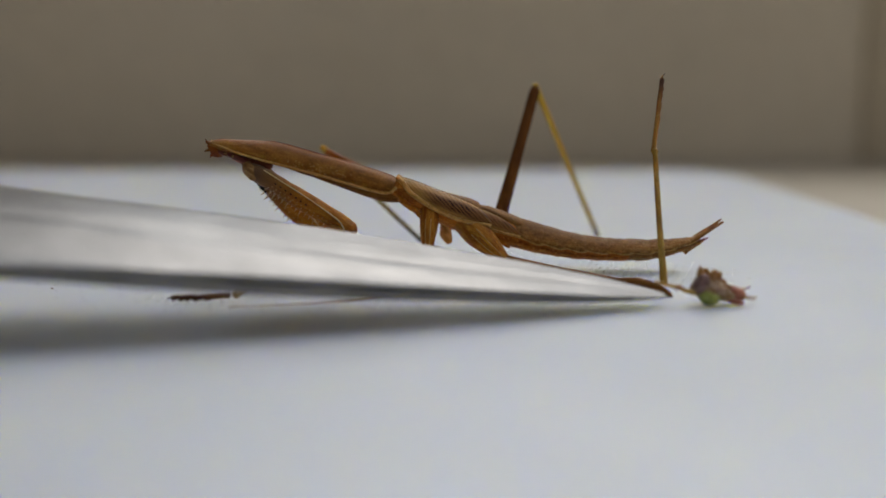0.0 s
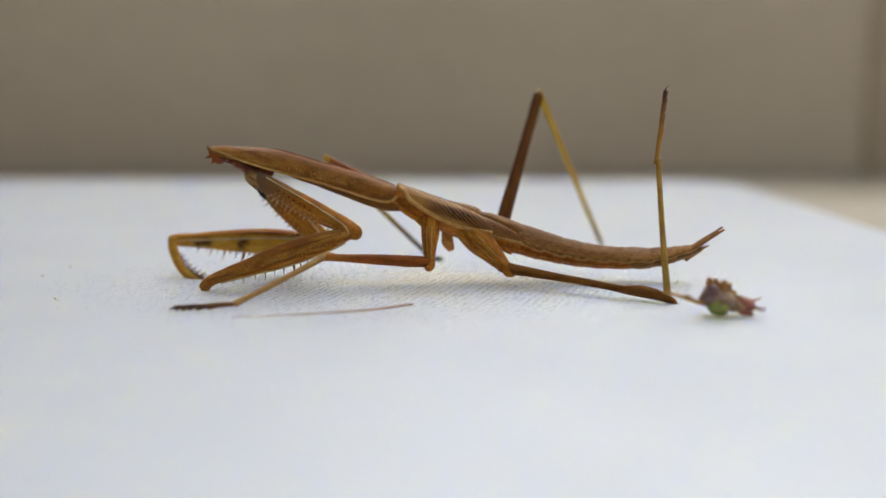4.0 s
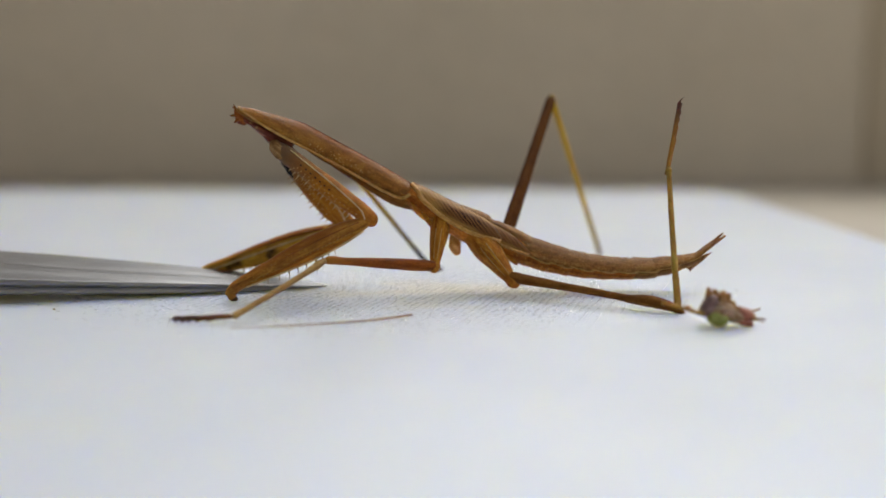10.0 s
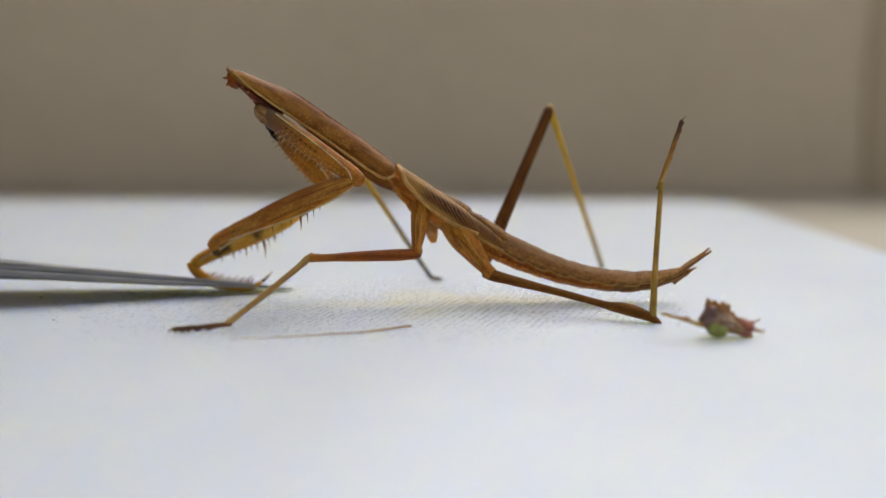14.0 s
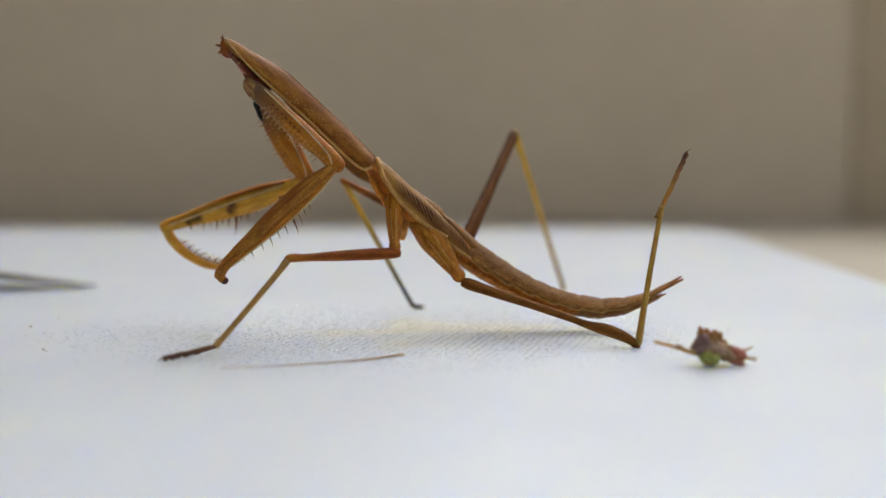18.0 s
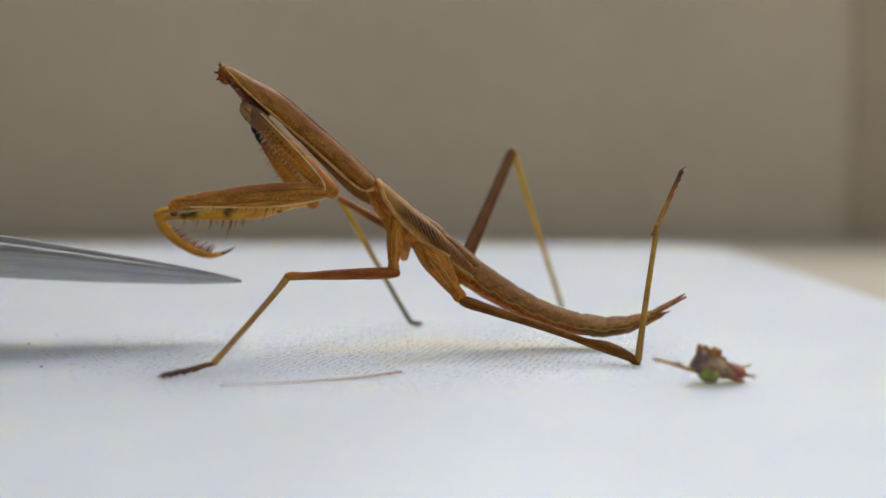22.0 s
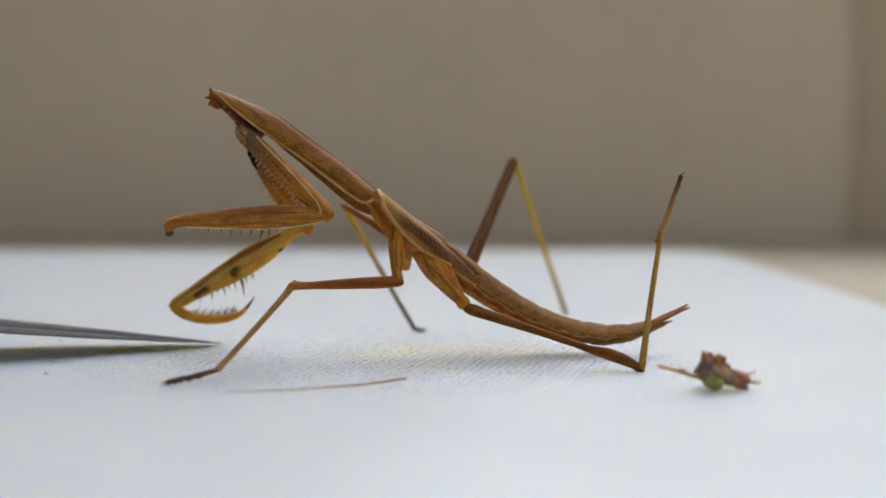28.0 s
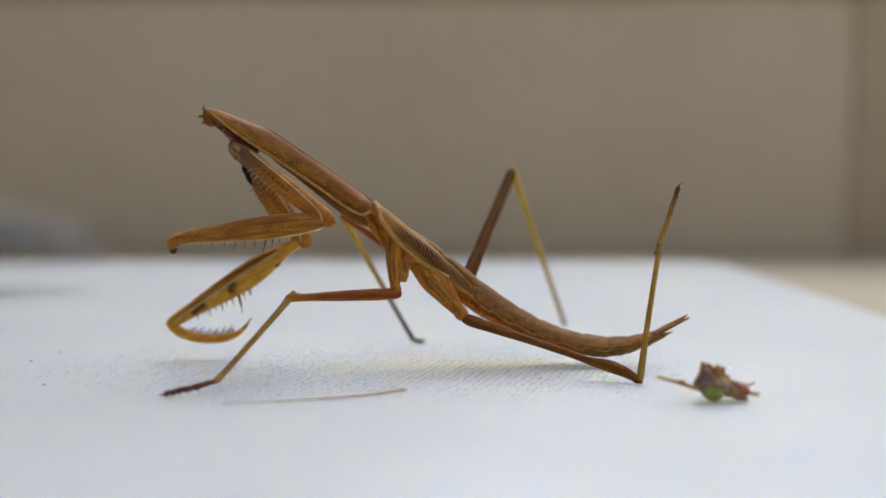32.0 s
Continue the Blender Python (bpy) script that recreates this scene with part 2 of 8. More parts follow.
def wing_material():
    """Brown wing skin with slanting dark veins."""
    m, n, l, p = mat("veined_wing_skin", 0.5)
    p.inputs["Specular IOR Level"].default_value = 0.15
    v = coords(n, l, (1, 1, 1))
    w = n.new("ShaderNodeTexWave")
    w.wave_type, w.bands_direction = "BANDS", "DIAGONAL"
    w.inputs["Scale"].default_value, w.inputs["Distortion"].default_value, w.inputs["Detail"].default_value = 1900, 3.0, 3
    w.inputs["Detail Scale"].default_value = 1.2
    mp = n.new("ShaderNodeMapping")
    mp.inputs["Scale"].default_value = (0.42, 0.0, 0.9)
    l.new(v, mp.inputs[0])
    l.new(mp.outputs[0], w.inputs[0])
    base = ramp(n, l, noise_tex(n, l, coords(n, l, (180, 900, 900)), 1.0, 3), [(0.3, (0.09, 0.034, 0.008)), (0.6, (0.2, 0.085, 0.02)), (0.8, (0.3, 0.15, 0.04))])
    col = mixed(n, l, ramp(n, l, w.outputs["Fac"], [(0.25, (1, 1, 1)), (0.6, (0, 0, 0))]), base, (0.028, 0.011, 0.004))
    plain = ramp(n, l, noise_tex(n, l, coords(n, l, (220, 900, 500)), 1.0, 2), [(0.46, (0.0, 0.0, 0.0)), (0.62, (0.85, 0.85, 0.85))])
    col = mixed(n, l, plain, col, base)
    xyz, mz, mx, mw = n.new("ShaderNodeSeparateXYZ"), n.new("ShaderNodeMapRange"), n.new("ShaderNodeMapRange"), n.new("ShaderNodeMapRange")
    l.new(v, xyz.inputs[0])
    uneven = maths(n, l, "MULTIPLY", noise_tex(n, l, coords(n, l, (0.5, 1, 1)), 500, 2), 0.0008)
    for k, src, lo, hi in ((mz, 2, 0.0003, 0.0007), (mx, 0, 0.0035, 0.0055), (mw, 2, 0.0020, 0.0015)):
        l.new(maths(n, l, "ADD", xyz.outputs[src], uneven), k.inputs[0])
        k.inputs[1].default_value, k.inputs[2].default_value = lo, hi
    veined = maths(n, l, "MULTIPLY", maths(n, l, "MULTIPLY", mz.outputs[0], mx.outputs[0]), mw.outputs[0])
    smooth = ramp(n, l, noise_tex(n, l, coords(n, l, (150, 1600, 1600)), 1.0, 3), [(0.3, (0.19, 0.09, 0.02)), (0.55, (0.32, 0.165, 0.038)), (0.8, (0.45, 0.265, 0.07))])
    col = mixed(n, l, veined, smooth, col)
    l.new(col, p.inputs["Base Color"])
    p.inputs["Subsurface Weight"].default_value = 0.3
    p.inputs["Subsurface Radius"].default_value = (1.0, 0.5, 0.14)
    p.inputs["Subsurface Scale"].default_value = 0.001
    bumped(n, l, p, w.outputs["Fac"], 0.3, 0.0001)
    return m


WING = wing_material()


def board_material():
    """White plastic with a fine embossed weave, faint yellow stains, specks and a warm shade tint round the insect."""
    m, n, l, p = mat("white_board_plastic", 0.34)
    p.inputs["Specular IOR Level"].default_value = 0.55
    v = coords(n, l, (1, 1, 1))
    sx = n.new("ShaderNodeSeparateXYZ")
    l.new(v, sx.inputs[0])
    pitch = 2 * pi / 0.00085
    warp = noise_tex(n, l, v, 260, 2)
    a = maths(n, l, "SINE", maths(n, l, "ADD", maths(n, l, "MULTIPLY", sx.outputs[0], pitch), maths(n, l, "MULTIPLY", warp, 7.0)))
    b = maths(n, l, "SINE", maths(n, l, "MULTIPLY", sx.outputs[1], pitch * 0.92))
    weave = maths(n, l, "MULTIPLY", a, b)
    grain = noise_tex(n, l, v, 2600, 3)
    height = maths(n, l, "ADD", maths(n, l, "MULTIPLY", weave, 0.28), maths(n, l, "MULTIPLY", grain, 0.9))
    col = ramp(n, l, noise_tex(n, l, v, 38, 4), [(0.35, (0.588, 0.615, 0.668)), (0.7, (0.638, 0.665, 0.703))])
    stain = noise_tex(n, l, coords(n, l, (45, 160, 1)), 1.0, 4)
    col = mixed(n, l, ramp(n, l, stain, [(0.62, (0, 0, 0)), (0.78, (0.35, 0.35, 0.35))]), col, (0.66, 0.60, 0.38))
    # yellowish ellipse round the insect: some stain, plus its warm shade painted in
    warm_tint = n.new("ShaderNodeVectorMath")
    warm_tint.operation = "LENGTH"
    l.new(coords(n, l, (1 / 0.05, 1 / 0.026, 0)), warm_tint.inputs[0])
    spread = maths(n, l, "ADD", warm_tint.outputs["Value"], maths(n, l, "MULTIPLY", noise_tex(n, l, coords(n, l, (60, 130, 1)), 1.0, 4), 1.3))
    col = mixed(n, l, ramp(n, l, spread, [(0.75, (0.6, 0.6, 0.6)), (1.7, (0, 0, 0))]), col, (0.68, 0.62, 0.43))
    speck = noise_tex(n, l, v, 900, 1)
    col = mixed(n, l, ramp(n, l, speck, [(0.80, (0, 0, 0)), (0.86, (0.6, 0.6, 0.6))]), col, (0.30, 0.27, 0.22))
    l.new(col, p.inputs["Base Color"])
    p.inputs["Subsurface Weight"].default_value = 1.0
    p.inputs["Subsurface Radius"].default_value = (1.0, 0.9, 0.42)
    p.inputs["Subsurface Scale"].default_value = 0.011
    bumped(n, l, p, height, 0.34, 0.0003)
    return m


def knob_material():
    """Clear glossy skin over the board's plastic: mostly see-through, with a sharp gloss."""
    m, n, l, p = mat("clear_knob_plastic", 0.12)
    gloss, clear, mix, fres = n.new("ShaderNodeBsdfGlossy"), n.new("ShaderNodeBsdfTransparent"), n.new("ShaderNodeMixShader"), n.new("ShaderNodeFresnel")
    fres.inputs["IOR"].default_value = 1.42
    rr = n.new("ShaderNodeMapRange")
    rr.inputs[3].default_value, rr.inputs[4].default_value = 0.03, 0.3
    l.new(noise_tex(n, l, coords(n, l, (1, 1, 1)), 1500, 2), rr.inputs[0])
    l.new(rr.outputs[0], gloss.inputs["Roughness"])
    l.new(fres.outputs[0], mix.inputs[0])
    l.new(clear.outputs[0], mix.inputs[1])
    l.new(gloss.outputs[0], mix.inputs[2])
    out = [k for k in n if k.bl_idname == "ShaderNodeOutputMaterial"][0]
    l.new(mix.outputs[0], out.inputs["Surface"])
    n.remove(p)
    return m


KNOB = knob_material()


def plaster(name, c1, c2, rough=0.7, size=14):
    m, n, l, p = mat(name, rough)
    v = coords(n, l, (1, 1, 1))
    col = ramp(n, l, noise_tex(n, l, v, size, 5), [(0.3, c1), (0.7, c2)])
    l.new(mixed(n, l, 0.25, col, ramp(n, l, noise_tex(n, l, v, 300, 2), [(0.3, (0.6, 0.6, 0.6)), (0.7, (1, 1, 1))]), "MULTIPLY"), p.inputs["Base Color"])
    bumped(n, l, p, noise_tex(n, l, v, 500, 3), 0.25, 0.0004)
    return m


def steel():
    """Brushed steel with scratches along the tool."""
    m, n, l, p = mat("brushed_steel", 0.3, 1.0)
    s = noise_tex(n, l, coords(n, l, (60, 2400, 2400)), 1.0, 4)
    l.new(ramp(n, l, noise_tex(n, l, coords(n, l, (60, 60, 60)), 3.0, 4), [(0.3, (0.185, 0.179, 0.175)), (0.7, (0.255, 0.247, 0.242))]), p.inputs["Base Color"])
    r = n.new("ShaderNodeMapRange")
    r.inputs[3].default_value, r.inputs[4].default_value = 0.27, 0.42
    l.new(s, r.inputs[0])
    l.new(r.outputs[0], p.inputs["Roughness"])
    bumped(n, l, p, maths(n, l, "ADD", maths(n, l, "MULTIPLY", s, 0.3), noise_tex(n, l, coords(n, l, (14, 420, 420)), 1.0, 2)), 0.8, 0.0006)
    return m


BOARD, STEEL = board_material(), steel()
TABLE = plaster("beige_table_top", (0.42, 0.36, 0.27), (0.52, 0.46, 0.36), 0.5)
WALL = plaster("beige_wall_paint", (0.735, 0.655, 0.515), (0.795, 0.71, 0.565), 0.75, 9)
LEDGE = plaster("olive_beige_ledge_paint", (0.56, 0.48, 0.34), (0.64, 0.55, 0.40), 0.6)
# paints of the unseen walls: cream bounces light, dark brown holds it back
CREAM_BOUNCE = plaster("cream_bounce_paint", (0.78, 0.76, 0.72), (0.84, 0.82, 0.78), 0.7, 6)
BROWN_BLOCKER = plaster("dark_brown_blocker_paint", (0.11, 0.09, 0.07), (0.16, 0.13, 0.1), 0.6, 6)
FLOOR = plaster("grey_floor", (0.2, 0.19, 0.17), (0.28, 0.27, 0.25), 0.6, 3)

# ---- mesh tools; shapes are written in millimetres ----
MM = 0.001


def part(name, bm, material, parent=None, label=""):
    """Links a shape given in millimetres as one mesh object."""
    me = bpy.data.meshes.new(name)
    bmesh.ops.scale(bm, vec=(MM, MM, MM), verts=bm.verts)
    bmesh.ops.recalc_face_normals(bm, faces=bm.faces)
    for f in bm.faces:
        f.smooth = True
    bm.to_mesh(me)
    bm.free()
    me.materials.append(material)
    ob = new(name, me)
    ob.parent = parent
    return tagged(ob, label)


def again(name, src, parent, m):
    """Another piece on the same mesh."""
    ob = new(name, src.data)
    ob.parent = parent
    ob.matrix_basis = m
    return ob


def smooth_line(st, sub):
    """Points between the stations of a limb, on a soft curve."""
    a = np.array(st, float)
    a = np.vstack([2 * a[0] - a[1], a, 2 * a[-1] - a[-2]])
    res = []
    for i in range(1, len(a) - 2):
        for k in range(sub):
            u = k / sub
            res.append(0.5 * (2 * a[i] + (a[i + 1] - a[i - 1]) * u + (2 * a[i - 1] - 5 * a[i] + 4 * a[i + 1] - a[i + 2]) * u * u
                              + (3 * a[i] - a[i - 1] - 3 * a[i + 1] + a[i + 2]) * u ** 3))
    res.append(a[-2])
    return res


def loft(st, n=14, sub=3, wobble=0.03, seed=0.0, bm=None, crest=0.0):
    """A limb through stations (x, y, z, half width, height above, height below) in mm; crest sharpens the top and bottom edges."""
    bm = bm or bmesh.new()
    line = smooth_line(st, sub)
    rings = []
    for i, s in enumerate(line):
        t = line[min(i + 1, len(line) - 1)] - line[max(i - 1, 0)]
        t = Vector(t[:3]).normalized()
        side = Vector((0, 1, 0))
        up = t.cross(side).normalized()
        side = up.cross(t).normalized()
        ring = []
        for k in range(n):
            a = 2 * pi * k / n
            w = cos(a) * (1 - crest * abs(sin(a)))
            v = Vector(s[:3]) + side * max(s[3], 0.01) * w + up * (max(s[4], 0.01) if sin(a) > 0 else max(s[5], 0.01)) * sin(a)
            v += Vector(noise.noise_vector(v * 1.3 + Vector((seed, seed, 0)))) * wobble
            ring.append(bm.verts.new(v))
        rings.append(ring)
    for p, q in zip(rings, rings[1:]):
        for k in range(n):
            bm.faces.new((p[k], p[(k + 1) % n], q[(k + 1) % n], q[k]))
    bm.faces.new(rings[0][::-1])
    bm.faces.new(rings[-1])
    return bm


def tube(pts, r0, r1, n=7, sub=3, bm=None):
    """A round strand through points in mm, from radius r0 to r1."""
    m = len(pts) - 1
    return loft([(*p, *([r0 + (r1 - r0) * i / m] * 3)) for i, p in enumerate(pts)], n, sub, 0.0, 0.0, bm)


def ball(c, r, bm=None, seg=10):
    bm = bm or bmesh.new()
    got = bmesh.ops.create_uvsphere(bm, u_segments=seg, v_segments=max(6, seg - 2), radius=1.0)["verts"]
    for v in got:
        v.co = Vector((c[0] + v.co.x * r[0], c[1] + v.co.y * r[1], c[2] + v.co.z * r[2]))
    return bm


def slab(x0, x1, y0, y1, z0, z1, bevel):
    """A block with rounded edges, in mm."""
    bm = bmesh.new()
    bmesh.ops.create_cube(bm, size=1.0)
    for v in bm.verts:
        v.co = Vector((x0 if v.co.x < 0 else x1, y0 if v.co.y < 0 else y1, z0 if v.co.z < 0 else z1))
    bmesh.ops.bevel(bm, geom=bm.edges, offset=bevel, segments=3, affect="EDGES", profile=0.5)
    return bm


def flat(ob):
    for f in ob.data.polygons:
        f.use_smooth = False
    return ob


def thorn_mesh(length, r, bend=0.15):
    """A thorn along +z."""
    bm = bmesh.new()
    rings = []
    for i in range(5):
        u = i / 4
        rings.append([bm.verts.new((r * (1 - u * 0.97) * cos(2 * pi * k / 6) + bend * length * u * u, r * (1 - u * 0.97) * sin(2 * pi * k / 6), length * u)) for k in range(6)])
    for p, q in zip(rings, rings[1:]):
        for k in range(6):
            bm.faces.new((p[k], p[(k + 1) % 6], q[(k + 1) % 6], q[k]))
    bm.faces.new(rings[-1])
    bm.faces.new(rings[0][::-1])
    return bm


# ---- the place ----
def rounded_board():
    """A cutting board with round corners and soft rims."""
    x0, x1, y0, y1, r, th = -190.0, 72.5, -250.0, 149.0, 17.0, 9.0
    out = []
    for cx, cy, a0 in ((x1 - r, y1 - r, 0), (x0 + r, y1 - r, 90), (x0 + r, y0 + r, 180), (x1 - r, y0 + r, 270)):
        for k in range(11):
            a = radians(a0 + 9 * k)
            out.append((cx, cy, cos(a), sin(a)))
    bm = bmesh.new()
    rows = []
    for inset, z in ((1.6, -th), (0.5, -th + 0.5), (0.0, -th + 1.5), (0.0, -1.5), (0.5, -0.45), (1.6, 0.0)):
        rows.append([bm.verts.new((cx + (r - inset) * c, cy + (r - inset) * s, z)) for cx, cy, c, s in out])
    for p, q in zip(rows, rows[1:]):
        for k in range(len(p)):
            bm.faces.new((p[k], p[(k + 1) % len(p)], q[(k + 1) % len(p)], q[k]))
    bm.faces.new(rows[0][::-1])
    bm.faces.new(rows[-1])
    return bm


board = part("cutting_board", rounded_board(), BOARD, label="white plastic cutting board with a finely embossed face and rounded corners")
tagged(board, category="cutting board")


def knobs():
    """The low glossy bumps of the embossed board, in staggered rows round the insect."""
    rng = np.random.default_rng(5)
    ang = np.arange(6) * pi / 3
    verts, faces = [], []
    for j, y in enumerate(np.arange(-36, 30, 0.95)):
        for x in np.arange(-58, 62, 0.92) + 0.31 * (j % 3):
            cx, cy = x + rng.normal(0, 0.09), y + rng.normal(0, 0.08)
            away = ((cx + 6) / 42) ** 2 + ((cy + 3) / 26) ** 2
            if rng.random() > 1.3 - 1.2 * away:
                continue
            h, w, tx, ty = rng.uniform(0.07, 0.19) * (1.1 - 0.6 * min(1, away)), rng.uniform(0.18, 0.36), rng.normal(0, 0.02), rng.normal(0, 0.02)
            k = len(verts)
            for rr, hh in ((1.0, -0.004), (0.55, 0.75)):
                for a in ang:
                    verts.append((cx + w * rr * cos(a) + tx * hh, cy + 0.8 * w * rr * sin(a) + ty * hh, h * hh))
            verts.append((cx + tx, cy + ty, h))
            for i in range(6):
                q = (i + 1) % 6
                faces.append((k + i, k + q, k + 6 + q, k + 6 + i))
                faces.append((k + 6 + i, k + 6 + q, k + 12))
    me = bpy.data.meshes.new("knob")
    me.from_pydata((np.array(verts) * MM).tolist(), [], faces)
    me.polygons.foreach_set("use_smooth", [True] * len(me.polygons))
    me.materials.append(KNOB)
    ob = new("knob", me)
    ob.parent = board
    return tagged(ob, "fine glossy bumps of the embossed face", kind="stuff")


knobs()
table = tagged(flat(part("table", slab(-412, 700, -620, 420, -40, -9.0, 2.0), TABLE)), "pale beige table top under the board", "table", kind="structure")
wall = tagged(flat(part("wall_back", slab(-412, 900, 295, 330, -9.0, 92, 1.5), WALL)), "matt beige painted upstand behind the table", "wall", kind="structure")
ledge = tagged(flat(part("trim", slab(-412, 900, 288, 330.5, 92.2, 106, 3.0), LEDGE)), "olive beige ledge on the upstand", "ledge", kind="structure")
post = tagged(flat(part("trim", slab(164, 210, 293, 294.8, -8.8, 92, 0.8), LEDGE)), "olive beige painted upright strip at the wall", "trim", kind="structure")
# added walls out of view: brown ones dim the left, cream one fills the front
for label, box, paint in (("unseen dark brown wall added to dim the tool's side", (-530, -416, -1600, 1500, -755, 1800), BROWN_BLOCKER), ("unseen dark brown wall added facing the upstand to dim its left", (-530, 59, -900, -805, -755, 800), BROWN_BLOCKER), ("unseen cream wall added facing the upstand to bounce light onto it", (60, 1800, -900, -805, -755, 800), CREAM_BOUNCE)):
    tagged(flat(part("light_shaping_wall", slab(*box, 4.0), paint)), label, "wall", kind="structure")
bm = bmesh.new()
bmesh.ops.create_grid(bm, x_segments=2, y_segments=2, size=30000)
ground = tagged(part("ground", bm, FLOOR), "plain grey floor below the table", "floor", kind="structure")
ground.location.z = -0.76

# ---- the insect ----
mantis = tagged(new("mantis"), "headless brown praying mantis standing on the white board", "insect")
P = {}

# shield over the long neck piece
P["pronotum"] = part("pronotum", loft([(-0.35, 0, 0.05, 0.45, 0.3, 0.3), (0.1, 0, 0.05, 0.8, 0.62, 0.5), (1.2, 0, 0.1, 1.0, 0.9, 0.6), (3.4, 0, 0.12, 1.35, 1.26, 0.64), (5.2, 0, 0.15, 1.6, 1.62, 0.72), (6.0, 0, 0.12, 1.7, 1.78, 0.75),
                     (6.8, 0, 0.1, 1.65, 1.9, 0.75), (8.4, 0, 0.05, 1.5, 2.0, 0.75), (12, 0, 0, 1.35, 1.85, 0.85), (17, 0, 0, 1.45, 1.65, 1.15),
                     (20.6, 0, 0, 1.55, 1.35, 1.3), (22.4, 0, 0, 1.35, 1.1, 1.0)], 18, 4, 0.05, 3, crest=0.12), PLATE, mantis, "long brown shield with a pale rim and yellow grains")
for s in (-1, 1):
    part("rim", tube([(0.1, s * 0.75, 0.25), (1.4, s * 1.0, 0.1), (3.4, s * 1.42, -0.15), (6.0, s * 1.72, -0.3), (9, s * 1.46, -0.42), (14, s * 1.36, -0.58),
                      (19, s * 1.42, -0.9), (21.6, s * 1.3, -0.8), (22.5, s * 1.38, 0.1)], 0.1, 0.2), PALE, P["pronotum"], "thin pale rim")
part("rim", tube([(0.15, -0.78, 0.2), (-0.25, -0.45, 0.42), (-0.35, 0, 0.5), (-0.25, 0.45, 0.42), (0.15, 0.78, 0.2)], 0.1, 0.1), PALE, P["pronotum"], "thin pale rim")
part("crest", tube([(5.6, -0.1, 1.68), (6.8, -0.14, 1.93), (8.4, -0.14, 2.02), (12, -0.12, 1.84), (17, -0.12, 1.62), (20.6, -0.1, 1.33), (22.0, -0.1, 1.15)], 0.11, 0.09), MAROON, P["pronotum"], "dark line along the back")
part("prosternum", loft([(0.3, 0, -0.5, 0.5, 0.4, 0.35), (2.0, 0, -0.7, 0.75, 0.6, 0.42), (3.6, 0, -0.85, 0.95, 0.6, 0.55), (5.0, 0, -1.0, 1.05, 0.6, 0.95), (6.2, 0, -1.0, 0.95, 0.6, 1.0), (7.4, 0, -0.8, 0.6, 0.4, 0.3)], 12, 3, 0.22, 9), MAROON, P["pronotum"], "dark red underside of the neck")
part("neck_stump", loft([(-0.7, 0, 0.0, 0.35, 0.3, 0.3), (-0.2, 0, -0.1, 0.55, 0.4, 0.7), (0.5, 0, -0.3, 0.55, 0.35, 1.0), (1.3, 0, -0.4, 0.5, 0.3, 0.8)], 12, 3, 0.3, 5), RUST, P["pronotum"], "dark torn stump where the head was")
for k, (x, y, z, ry, ln) in enumerate(((-0.5, -0.2, 0.15, 20, 0.7), (-0.4, 0.25, 0.0, -10, 0.6), (-0.2, -0.3, -0.5, -40, 0.8), (0.3, -0.3, -1.0, -60, 0.6))):
    bm = loft([(0.3, 0, 0, 0.2, 0.2, 0.2), (-ln * 0.5, 0, 0, 0.14, 0.16, 0.16), (-ln, 0, 0.05, 0.04, 0.04, 0.04)], 7, 2, 0.2, k)
    bm.transform(pose(x, y, z, 0, ry, 0))
    part("shard", bm, (UMBER, RUST)[k % 2], P["pronotum"], "torn skin")
for k, (x, z, ln) in enumerate(((2.0, -0.75, 1.5), (3.0, -1.15, 1.3), (4.2, -1.5, 1.5))):
    part("fold", loft([(x - 0.3, -0.45, z + 0.15, 0.2, 0.15, 0.15), (x + ln * 0.5, -0.62, z, 0.3, 0.24, 0.26), (x + ln, -0.6, z - 0.1, 0.15, 0.12, 0.12)], 8, 3, 0.2, k), (SHARD, FLESH, MAROON)[k], P["pronotum"], "fleshy fold under the neck")
part("keel", loft([(9.5, 0, -0.6, 0.5, 0.4, 0.2), (14, 0, -0.85, 0.7, 0.5, 0.45), (19, 0, -1.1, 0.9, 0.6, 0.85), (21.6, 0, -1.0, 1.1, 0.6, 1.05), (23.2, 0, -0.9, 0.9, 0.5, 0.75), (24.4, 0, -0.6, 0.4, 0.3, 0.3)], 12, 3, 0.06, 4), UMBER, P["pronotum"], "reddish brown underside")
rnd = random.Random(4)
bm = bmesh.new()
for s in (-1, 1):
    for k in range(120):
        x = rnd.uniform(5.5, 21.0)
        a = rnd.gauss(0.15, 0.22)
        hw, hh = 1.42 + 0.1 * (x < 8), 1.2
        ball((x, s * (hw * cos(a) * 0.985), hh * sin(a)), [rnd.uniform(0.05, 0.085)] * 3, bm, 6)
tagged(part("grain", bm, PALE, P["pronotum"], "yellow grains"), kind="stuff")

# middle body with wing pads
THX = [(-0.5, 0, 0.0, 1.3, 0.95, 1.2), (1.5, 0, 0.05, 1.6, 1.25, 1.7), (5, 0, 0.05, 2.0, 1.3, 2.1), (8.5, 0, 0.1, 2.15, 1.5, 2.35), (11.5, 0, 0.1, 2.1, 1.58, 2.3), (14, 0, 0.0, 2.0, 1.58, 1.9), (16.4, 0, 0, 1.85, 1.55, 1.5)]
P["thorax"] = part("thorax", loft(THX, 18, 4, 0.08, 7), BELLY, mantis, "orange brown middle body")


def hull(x):
    k = np.array(THX)
    return np.interp(x, k[:, 0], k[:, 3]), np.interp(x, k[:, 0], k[:, 4]), np.interp(x, k[:, 0], k[:, 5])


